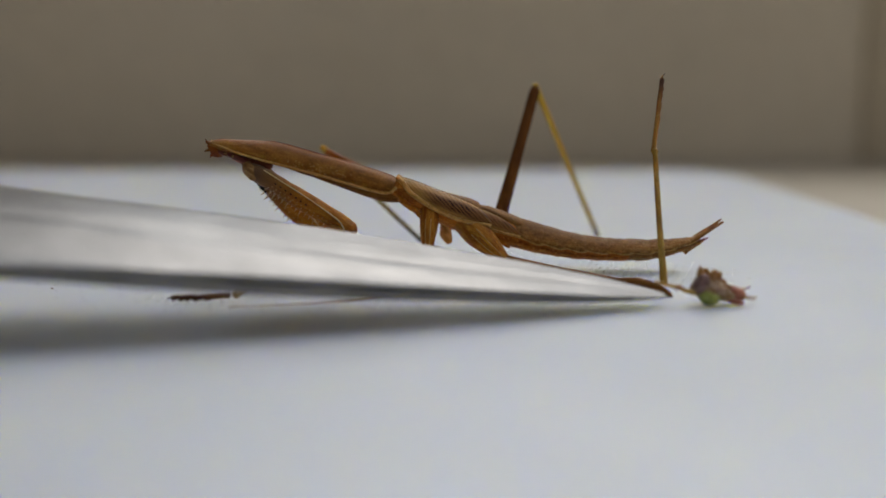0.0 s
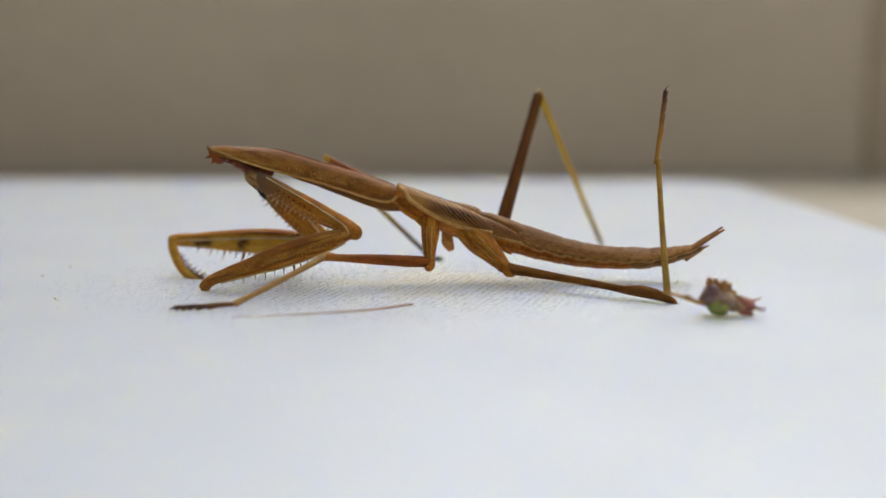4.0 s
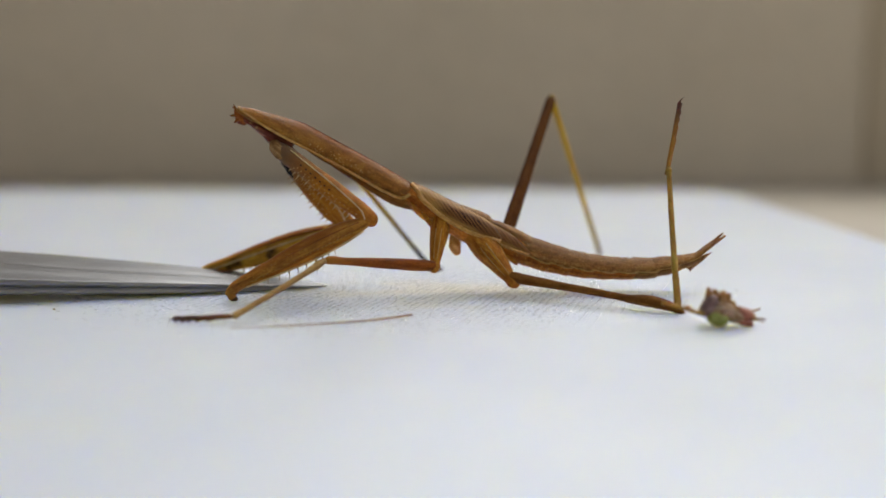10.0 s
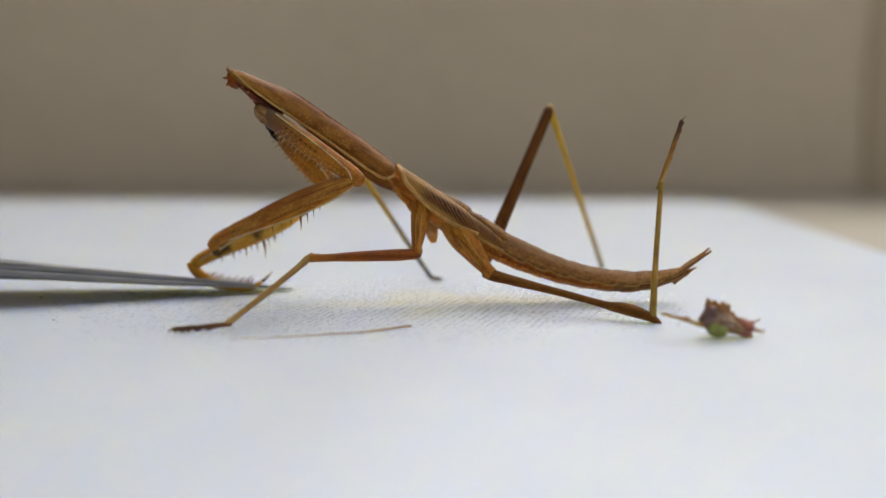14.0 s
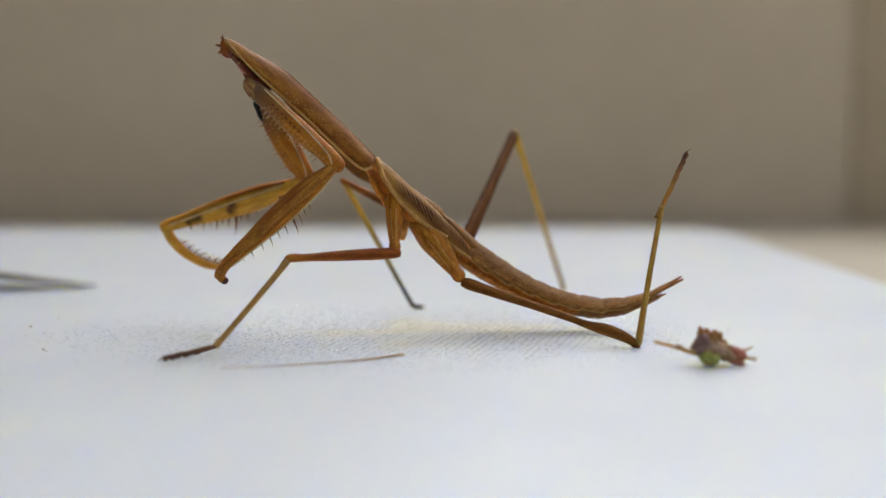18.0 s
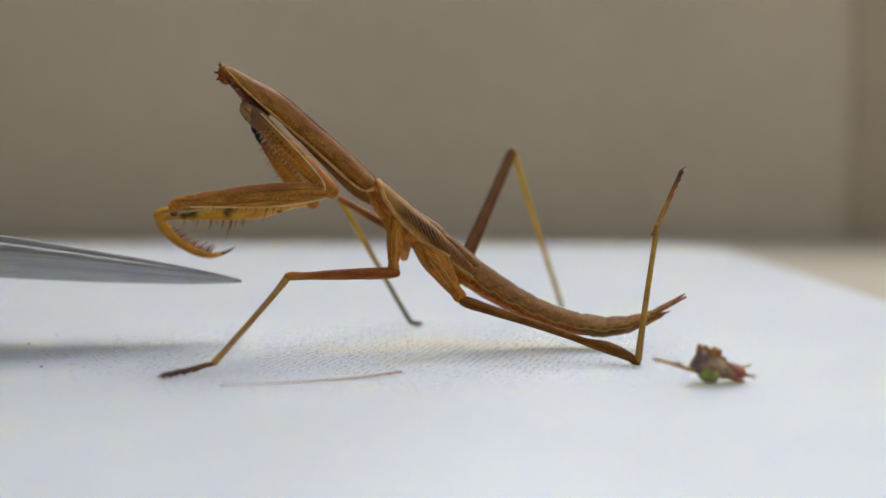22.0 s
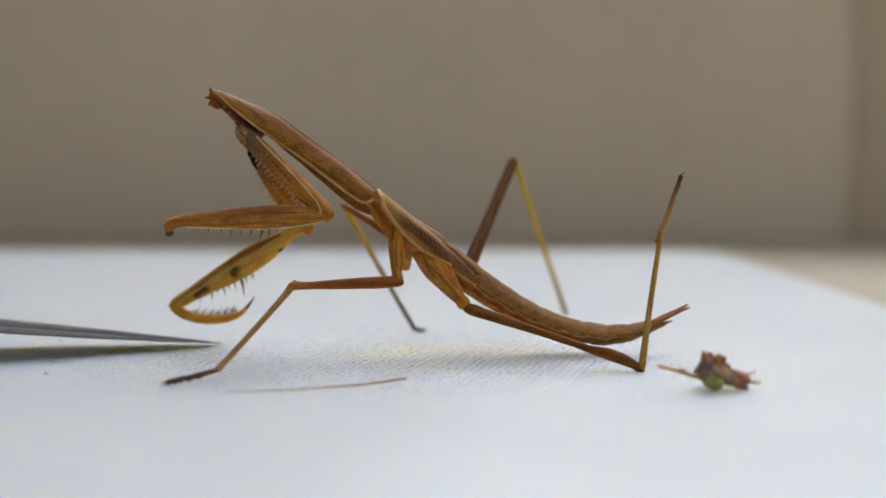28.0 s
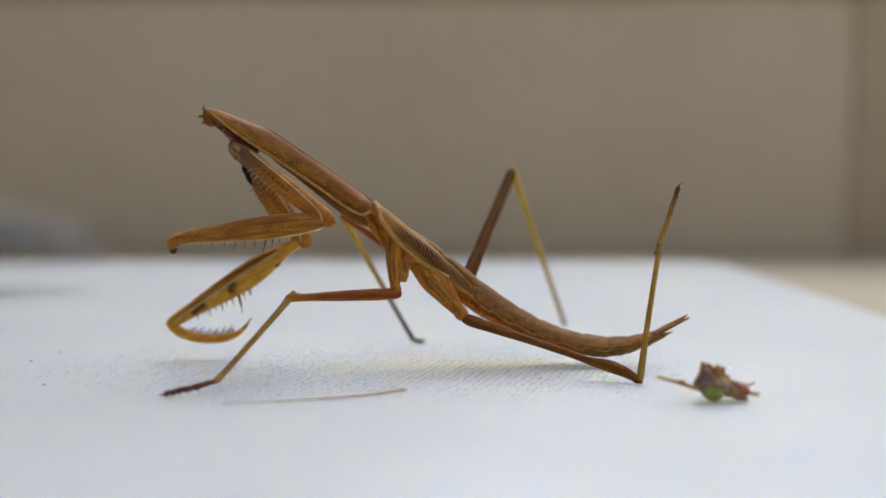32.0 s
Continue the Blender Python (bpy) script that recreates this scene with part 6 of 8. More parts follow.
    walk(P['fmfemur'], aims(-1, [
        (0, -6.02, 5.34, 9.07, -16.07, 11, 13.73),
        (2, -6.1, 5.33, 9.33, -16.22, 11, 13.8),
        (3, -6.12, 5.32, 9.46, -16.25, 11, 13.92),
        (3.5, -5.96, 5.24, 9.39, -16.12, 11, 13.68),
        (5.5, -5.83, 5.22, 10.1, -15.49, 11, 15.38),
        (6, -5.3, 5.01, 9.95, -14.76, 11, 15.35),
        (8, -4.88, 5, 9.93, -14.44, 11, 15.16),
        (9, -4.69, 5.01, 9.91, -14.31, 11, 15.05),
        (11, -4.85, 5.11, 9.88, -14.38, 11, 15.29),
        (12, -4.94, 5.16, 9.87, -14.42, 11, 15.41),
        (12.5, -4.41, 4.09, 11.36, -13.43, 11, 16.42),
        (12.8, -4.11, 3.19, 12.32, -12.52, 11, 17.12),
        (13, -4.12, 2.59, 13.09, -12.35, 11, 17.1),
        (13.5, -4.23, 3.07, 12.55, -12.86, 11, 16.72),
        (14, -4.2, 3.36, 11.96, -12.85, 11, 16.57),
        (14.5, -2.58, 2.83, 14.37, -11.38, 11, 17.59),
        (16.5, -5.34, 1.81, 14.97, -13.37, 11, 17.38),
        (17, -5.3, 1.95, 14.96, -13.44, 11, 17.5),
        (17.5, -5.08, 1.87, 14.56, -12.94, 11, 17.66),
        (18, -5.07, 2.12, 14.29, -13.08, 11, 17.7),
        (19, -5.02, 2.52, 13.8, -13.32, 11, 17.5),
        (21, -5.06, 2.52, 13.69, -13.31, 11, 17.51),
        (23, -5.1, 2.52, 13.58, -13.3, 11, 17.5),
        (25, -5.13, 2.51, 13.47, -13.27, 11, 17.5),
        (25.5, -5.14, 2.51, 13.44, -13.27, 11, 17.5),
        (27.5, -5.19, 2.52, 13.34, -13.28, 11, 17.49),
        (29, -5.22, 2.52, 13.25, -13.27, 11, 17.48),
        (31, -5.28, 2.53, 13.15, -13.28, 11, 17.48),
        (32, -5.31, 2.53, 13.09, -13.29, 11, 17.48),
    ]))
    walk(P['fmtibia'], aims(1, [
        (0, -16.48, 10.9, 14.13, -2.93, 14.11, 0.6),
        (2, -16.51, 10.93, 14.08, -2.92, 14.19, 0.6),
        (3, -16.48, 10.95, 14.15, -2.92, 14.03, 0.6),
        (3.5, -16.54, 10.9, 14.09, -2.94, 14.05, 0.6),
        (5.5, -15.35, 11.04, 15.21, -2.94, 14.13, 0.6),
        (6, -14.93, 10.96, 15.56, -2.94, 14.01, 0.6),
        (7.5, -14.81, 10.92, 15.58, -2.94, 14.32, 0.6),
        (8.5, -14.77, 10.89, 15.61, -2.95, 14.3, 0.6),
        (9, -14.77, 10.87, 15.64, -2.96, 14.2, 0.6),
        (9.5, -14.73, 10.88, 15.65, -2.93, 14.25, 0.6),
        (10.5, -14.64, 10.9, 15.64, -2.93, 14.6, 0.6),
        (11, -14.67, 10.91, 15.66, -2.95, 14.46, 0.6),
        (11.5, -14.67, 10.92, 15.67, -2.95, 14.45, 0.6),
        (12, -14.62, 10.94, 15.67, -2.94, 14.59, 0.6),
        (12.5, -13.48, 10.98, 16.49, -2.94, 14.67, 0.6),
        (12.8, -12.49, 11.01, 17.08, -2.92, 14.71, 0.6),
        (13, -12.37, 10.99, 17.13, -2.9, 14.73, 0.6),
        (13.5, -12.89, 10.99, 16.77, -2.88, 14.9, 0.6),
        (14, -12.94, 10.96, 16.72, -2.87, 14.91, 0.6),
        (14.5, -11.35, 11.01, 17.53, -2.83, 15.19, 0.6),
        (16.5, -13.28, 11.04, 17.22, -4.14, 15.2, 0.6),
        (17, -13.3, 11.07, 17.24, -4.19, 15.2, 0.6),
        (17.5, -12.86, 11.04, 17.51, -4.24, 15.15, 0.6),
        (18.5, -13.06, 11.06, 17.38, -4.3, 15.38, 0.6),
        (19, -13.23, 11.04, 17.33, -4.38, 15.34, 0.6),
        (20, -13.23, 11.04, 17.35, -4.36, 15.25, 0.6),
        (22, -13.21, 11.05, 17.33, -4.36, 15.37, 0.6),
        (23, -13.22, 11.04, 17.34, -4.35, 15.26, 0.6),
        (25, -13.17, 11.05, 17.32, -4.29, 15.36, 0.6),
        (25.5, -13.18, 11.04, 17.32, -4.29, 15.32, 0.6),
        (27.5, -13.2, 11.04, 17.34, -4.3, 15.24, 0.6),
        (29, -13.2, 11.03, 17.34, -4.28, 15.16, 0.6),
        (30, -13.21, 11.04, 17.34, -4.31, 15.22, 0.6),
        (32, -13.22, 11.03, 17.35, -4.3, 15.13, 0.6),
    ]))
    walk(P['fmtarsus'], aims(1, [
        (0, -2.93, 14.11, 0.6, -1.43, 14.91, 0.3),
        (2, -2.92, 14.19, 0.6, -1.42, 14.99, 0.3),
        (3, -2.92, 14.03, 0.6, -1.42, 14.83, 0.3),
        (3.5, -2.94, 14.05, 0.6, -1.44, 14.85, 0.3),
        (5.5, -2.94, 14.13, 0.6, -1.44, 14.93, 0.3),
        (6, -2.94, 14.01, 0.6, -1.44, 14.81, 0.3),
        (7.5, -2.94, 14.32, 0.6, -1.44, 15.12, 0.3),
        (8.5, -2.95, 14.3, 0.6, -1.45, 15.1, 0.3),
        (9, -2.96, 14.2, 0.6, -1.46, 15, 0.3),
        (9.5, -2.93, 14.25, 0.6, -1.43, 15.05, 0.3),
        (10.5, -2.93, 14.6, 0.6, -1.43, 15.4, 0.3),
        (11, -2.95, 14.46, 0.6, -1.45, 15.26, 0.3),
        (11.5, -2.95, 14.45, 0.6, -1.45, 15.25, 0.3),
        (13.5, -2.88, 14.9, 0.6, -1.38, 15.7, 0.3),
        (14, -2.87, 14.91, 0.6, -1.37, 15.71, 0.3),
        (14.5, -2.83, 15.19, 0.6, -1.33, 15.99, 0.3),
        (16.5, -4.14, 15.2, 0.6, -2.64, 16, 0.3),
        (17.5, -4.24, 15.15, 0.6, -2.74, 15.95, 0.3),
        (18.5, -4.3, 15.38, 0.6, -2.8, 16.18, 0.3),
        (20, -4.36, 15.25, 0.6, -2.86, 16.05, 0.3),
        (22, -4.36, 15.37, 0.6, -2.86, 16.17, 0.3),
        (23, -4.35, 15.26, 0.6, -2.85, 16.06, 0.3),
        (25, -4.29, 15.36, 0.6, -2.79, 16.16, 0.3),
        (25.5, -4.29, 15.32, 0.6, -2.79, 16.12, 0.3),
        (27.5, -4.3, 15.24, 0.6, -2.8, 16.04, 0.3),
        (29, -4.28, 15.16, 0.6, -2.78, 15.96, 0.3),
        (30, -4.31, 15.22, 0.6, -2.81, 16.02, 0.3),
        (32, -4.3, 15.13, 0.6, -2.8, 15.93, 0.3),
    ]))
    walk(P['hcoxa'], aims(1, [
        (0, 2.49, -1.3, 5.07, 7.09, -3.79, 1.32),
        (1, 2.19, -1.3, 5.28, 6.87, -3.68, 1.57),
        (2, 2.29, -1.3, 5.27, 6.95, -3.75, 1.57),
        (2.5, 2.25, -1.3, 5.34, 6.92, -3.73, 1.64),
        (3, 2.42, -1.3, 5.32, 7.01, -3.81, 1.57),
        (3.5, 2.31, -1.3, 5.42, 6.93, -3.77, 1.67),
        (5.5, 2.43, -1.3, 5.95, 6.76, -3.74, 1.86),
        (6, 2.21, -1.3, 6.33, 6.5, -3.61, 2.12),
        (6.5, 2.98, -1.3, 6.07, 6.95, -3.87, 1.71),
        (7, 2.98, -1.3, 6.14, 6.98, -3.84, 1.79),
        (7.5, 2.71, -1.3, 6.3, 6.88, -3.7, 2.02),
        (8.5, 3.04, -1.3, 6.36, 7.07, -3.74, 1.98),
        (9, 3.19, -1.3, 6.17, 7.28, -3.83, 1.88),
        (9.5, 3.05, -1.3, 6.09, 7.23, -3.8, 1.88),
        (10, 3.36, -1.3, 5.95, 7.38, -3.94, 1.66),
        (10.5, 3.47, -1.3, 5.92, 7.38, -3.97, 1.57),
        (11, 3.25, -1.3, 6.07, 7.22, -3.85, 1.69),
        (11.5, 3.33, -1.3, 5.98, 7.25, -3.9, 1.59),
        (12, 3.35, -1.3, 6.03, 7.2, -3.88, 1.56),
        (12.5, 3.39, -1.3, 6.63, 6.68, -3.89, 1.74),
        (12.7, 2.14, -1.3, 7.64, 5.57, -3.83, 2.82),
        (12.8, 1.44, -1.3, 9.09, 4.6, -3.51, 3.93),
        (13, -0.48, -1.3, 10.22, 3.2, -3.32, 5.35),
        (13.2, 0.3, -1.3, 9.1, 4.09, -3.58, 4.43),
        (13.5, 0.34, -1.3, 8.74, 4.45, -3.42, 4.27),
        (14, 0.68, -1.3, 8.39, 4.69, -3.49, 3.86),
        (14.2, 1.56, -1.3, 8.62, 5.42, -3.8, 4.12),
        (14.4, 1.91, -1.3, 9.19, 5.82, -3.91, 4.79),
        (14.5, 1.8, -1.3, 10.84, 5.32, -3.49, 5.91),
        (16.5, -2.77, -1.3, 11.97, 1.42, -3.29, 7.52),
        (17, -2.63, -1.3, 12.1, 1.48, -3.2, 7.53),
        (17.5, -2.06, -1.3, 11.71, 1.89, -3.3, 7.04),
        (18.5, -1.93, -1.3, 11.6, 1.95, -3.27, 6.86),
        (19, -1.97, -1.3, 11.53, 1.95, -3.28, 6.82),
        (21, -1.74, -1.3, 11.25, 2.13, -3.35, 6.53),
        (21.5, -1.7, -1.3, 11.37, 2.1, -3.32, 6.58),
        (22, -1.59, -1.3, 11.34, 2.15, -3.34, 6.51),
        (23, -1.69, -1.3, 11.31, 2.14, -3.32, 6.54),
        (24, -1.69, -1.3, 11.12, 2.23, -3.35, 6.45),
        (25.5, -1.91, -1.3, 11.11, 2.15, -3.3, 6.53),
        (27.5, -1.93, -1.3, 11.09, 2.13, -3.3, 6.52),
        (28, -1.83, -1.3, 11.02, 2.2, -3.33, 6.43),
        (29, -1.95, -1.3, 11.09, 2.11, -3.29, 6.51),
        (30, -1.88, -1.3, 11.02, 2.16, -3.32, 6.44),
        (32, -2.03, -1.3, 10.94, 2.1, -3.33, 6.44),
    ]))
    walk(P['hfemur'], aims(1, [
        (0, 6.38, -3.37, 1.77, 23.09, -15.46, 0.59),
        (1, 5.93, -3.16, 1.89, 23.83, -13.4, 0.56),
        (2, 5.98, -3.21, 1.99, 23.73, -13.68, 0.56),
        (2.5, 6.08, -3.26, 2.03, 23.58, -14.15, 0.57),
        (3.5, 5.99, -3.24, 2.12, 23.72, -13.73, 0.56),
        (5.5, 5.98, -3.3, 2.3, 23.77, -13.67, 0.57),
        (6, 5.98, -3.31, 2.35, 23.94, -13.37, 0.57),
        (6.5, 6.38, -3.5, 2.34, 24.51, -13.26, 0.6),
        (7, 6.48, -3.51, 2.36, 24.5, -13.45, 0.6),
        (7.5, 6.33, -3.4, 2.4, 24.52, -13.04, 0.58),
        (8, 6.46, -3.43, 2.41, 24.49, -13.36, 0.59),
        (9, 6.61, -3.42, 2.45, 24.5, -13.59, 0.59),
        (9.5, 6.52, -3.39, 2.42, 24.65, -13.14, 0.58),
        (10, 6.61, -3.45, 2.38, 24.66, -13.36, 0.59),
        (10.5, 6.72, -3.52, 2.34, 24.61, -13.7, 0.6),
        (11.5, 6.55, -3.44, 2.27, 24.71, -13.15, 0.59),
        (12, 6.63, -3.5, 2.22, 24.41, -13.9, 0.6),
        (12.5, 6.39, -3.61, 2.45, 24.4, -13.58, 0.62),
        (12.7, 5.04, -3.46, 3.47, 23.53, -12.22, 0.59),
        (12.8, 4.11, -3.32, 4.03, 23.18, -10.44, 0.51),
        (13, 2.59, -3.29, 5.14, 22.23, -7.71, 0.48),
        (13.2, 3.12, -3.3, 4.78, 22.79, -7.88, 0.41),
        (13.5, 3.75, -3.28, 4.26, 23.42, -8.31, 0.43),
        (14, 4.33, -3.3, 3.91, 22.36, -12.82, 0.53),
        (14.5, 5.26, -3.47, 5.92, 23.8, -10.86, 0.58),
        (16.5, 2.22, -3.57, 6.95, 21.72, -7.43, 1.31),
        (17, 2.31, -3.54, 6.76, 21.55, -7.95, 0.66),
        (17.5, 2.64, -3.63, 6.46, 21.3, -10.4, 0.71),
        (18, 2.74, -3.61, 6.23, 21.35, -10.67, 0.69),
        (19, 2.7, -3.62, 6.2, 21.31, -10.72, 0.69),
        (20, 2.69, -3.6, 6.15, 21.46, -10.28, 0.68),
        (21, 2.71, -3.61, 6.1, 21.41, -10.55, 0.68),
        (22.5, 2.75, -3.61, 6.04, 21.44, -10.58, 0.68),
        (23, 2.79, -3.62, 6.03, 21.36, -10.94, 0.69),
        (25, 2.79, -3.59, 6.02, 21.42, -10.72, 0.67),
        (25.5, 2.81, -3.6, 6, 21.42, -10.83, 0.67),
        (27.5, 2.76, -3.58, 5.99, 21.44, -10.61, 0.66),
        (28, 2.8, -3.6, 5.97, 21.37, -10.95, 0.67),
        (28.5, 2.71, -3.56, 5.99, 21.47, -10.39, 0.65),
        (29, 2.73, -3.57, 5.98, 21.36, -10.73, 0.65),
        (30, 2.75, -3.59, 5.95, 21.31, -10.97, 0.66),
        (31, 2.69, -3.58, 5.98, 21.37, -10.63, 0.66),
        (32, 2.71, -3.6, 5.99, 21.24, -11.04, 0.67),
    ]))
    walk(P['htibia'], aims(1, [
        (0, 22.92, -14.88, 1.42, 22.96, -7.45, 14.9),
        (1, 23.23, -12.91, 1, 22.72, -7.16, 15.27),
        (2, 23.23, -13.19, 1.07, 22.84, -7.2, 15.25),
        (2.5, 23.18, -13.66, 1.14, 22.88, -7.25, 15.13),
        (3.5, 23.28, -13.3, 1, 23, -7.17, 15.12),
        (5.5, 23.42, -13.35, 0.86, 23.33, -7.12, 14.94),
        (6, 23.61, -13.08, 0.84, 23.9, -7.1, 15.02),
        (6.5, 24.51, -13.17, 0.81, 24.26, -7.09, 14.95),
        (7, 24.53, -13.37, 0.81, 24.6, -7.09, 14.87),
        (7.5, 24.33, -12.87, 0.78, 24.47, -7.07, 15.04),
        (8, 24.36, -13.15, 0.9, 24.34, -7.13, 15.07),
        (9, 24.37, -13.37, 0.92, 24.35, -7.14, 15),
        (9.5, 24.44, -12.92, 0.87, 24.37, -7.11, 15.13),
        (10, 24.56, -13.15, 0.96, 24.37, -7.15, 15.13),
        (10.5, 24.63, -13.53, 1.01, 24.4, -7.19, 15.04),
        (11.5, 24.6, -13, 0.82, 24.45, -7.09, 15.04),
        (12, 24.41, -13.76, 0.91, 24.44, -7.15, 14.81),
        (12.5, 24.6, -13.56, 0.89, 24.96, -7.13, 14.87),
        (12.7, 23.44, -12.16, 0.66, 24.08, -7.02, 15.16),
        (12.8, 22.69, -10.3, 0.43, 23.65, -6.96, 15.42),
        (13, 21.27, -7.51, 0.36, 22.79, -6.99, 15.67),
        (13.2, 21.94, -7.69, 0.41, 22.94, -6.99, 15.75),
        (13.5, 22.56, -8.09, 0.6, 23.2, -7, 15.94),
        (14, 22, -12.58, 0.69, 23.62, -7.04, 14.96),
        (14.5, 23.72, -10.87, 0.46, 25.53, -6.96, 15.24),
        (16.5, 22.1, -7.5, 1.34, 24.32, -7, 16.57),
        (17, 21.73, -8, 0.58, 24.27, -7, 15.73),
        (17.5, 21.67, -10.52, 0.66, 24.44, -7.01, 15.4),
        (18, 21.64, -10.78, 0.58, 24.63, -7, 15.2),
        (19, 21.61, -10.85, 0.56, 24.33, -6.99, 15.21),
        (20, 21.73, -10.41, 0.49, 24.34, -6.98, 15.27),
        (21, 21.68, -10.68, 0.52, 24.34, -6.98, 15.23),
        (22.5, 21.71, -10.7, 0.53, 24.34, -6.98, 15.23),
        (23, 21.66, -11.07, 0.58, 24.33, -6.99, 15.18),
        (25, 21.65, -10.83, 0.54, 24.32, -6.99, 15.21),
        (25.5, 21.67, -10.94, 0.56, 24.31, -6.99, 15.2),
        (27.5, 21.64, -10.7, 0.53, 24.31, -6.98, 15.23),
        (28, 21.61, -11.05, 0.58, 24.31, -6.99, 15.18),
        (28.5, 21.62, -10.47, 0.51, 24.33, -6.98, 15.25),
        (29, 21.55, -10.81, 0.56, 24.32, -6.99, 15.21),
        (30, 21.53, -11.06, 0.59, 24.31, -7, 15.17),
        (31, 21.55, -10.72, 0.54, 24.33, -6.99, 15.22),
        (32, 21.49, -11.14, 0.6, 24.32, -7, 15.16),
    ]))
    walk(P['htarsus'], aims(1, [
        (0, 22.99, -6.96, 15.92, 23.89, -5.54, 22.88),
        (1, 22.76, -6.94, 15.99, 23.79, -5.56, 22.94),
        (2.5, 22.91, -6.95, 15.92, 24.17, -5.55, 22.83),
        (3.5, 23.03, -6.95, 15.78, 23.95, -5.55, 22.74),
        (5.5, 23.4, -6.92, 15.6, 24.72, -5.58, 22.5),
        (6, 23.94, -6.97, 15.42, 25.36, -5.53, 22.28),
        (6.5, 24.32, -6.94, 15.47, 25.88, -5.56, 22.31),
        (7, 24.65, -6.95, 15.34, 25.91, -5.55, 22.25),
        (7.5, 24.52, -6.95, 15.49, 25.61, -5.55, 22.42),
        (8, 24.39, -6.95, 15.62, 25.78, -5.55, 22.5),
        (8.5, 24.39, -6.96, 15.52, 25.93, -5.54, 22.36),
        (9.5, 24.4, -6.96, 15.58, 25.5, -5.54, 22.51),
        (10, 24.41, -6.96, 15.71, 25.75, -5.54, 22.6),
        (10.5, 24.43, -6.97, 15.6, 25.98, -5.53, 22.44),
        (11, 24.49, -6.95, 15.66, 25.94, -5.55, 22.53),
        (11.5, 24.5, -6.94, 15.54, 25.77, -5.56, 22.45),
        (12, 24.5, -6.94, 15.4, 25.88, -5.56, 22.28),
        (12.5, 24.99, -6.97, 15.28, 26.58, -5.53, 22.11),
        (13, 22.76, -7, 15.33, 25.55, -5.5, 21.75),
        (13.5, 23.18, -7.01, 15.89, 25.51, -5.49, 22.48),
        (14, 23.67, -6.97, 15.18, 26.07, -5.53, 21.76),
        (14.5, 25.48, -7.02, 15.02, 28.44, -5.48, 21.35),
        (16.5, 24.23, -7.06, 16.49, 27.35, -5.44, 22.73),
        (17, 24.25, -7.01, 15.69, 27.39, -5.49, 21.95),
        (17.5, 24.37, -7.03, 15.32, 27.82, -5.47, 21.39),
        (18, 24.58, -7.02, 15.1, 27.68, -5.48, 21.37),
        (18.5, 24.45, -7.01, 15.12, 27.68, -5.49, 21.32),
        (19, 24.3, -7.01, 15.11, 27.51, -5.49, 21.32),
        (20, 24.3, -7.01, 15.12, 27.37, -5.49, 21.4),
        (21, 24.27, -7.03, 15.03, 27.22, -5.47, 21.36),
        (22, 24.26, -7.03, 15.02, 27.3, -5.47, 21.31),
        (22.5, 24.29, -7.02, 15.08, 27.31, -5.48, 21.38),
        (23, 24.26, -7.04, 15.02, 27.29, -5.46, 21.31),
        (24, 24.28, -7.03, 15.04, 27.1, -5.47, 21.43),
        (25.5, 24.25, -7.03, 15.02, 27, -5.47, 21.44),
        (27.5, 24.23, -7.04, 14.99, 26.84, -5.46, 21.46),
        (29, 24.24, -7.04, 15, 26.8, -5.46, 21.49),
        (31, 24.24, -7.05, 14.95, 26.67, -5.45, 21.49),
        (32, 24.22, -7.06, 14.91, 26.64, -5.44, 21.44),
    ]))
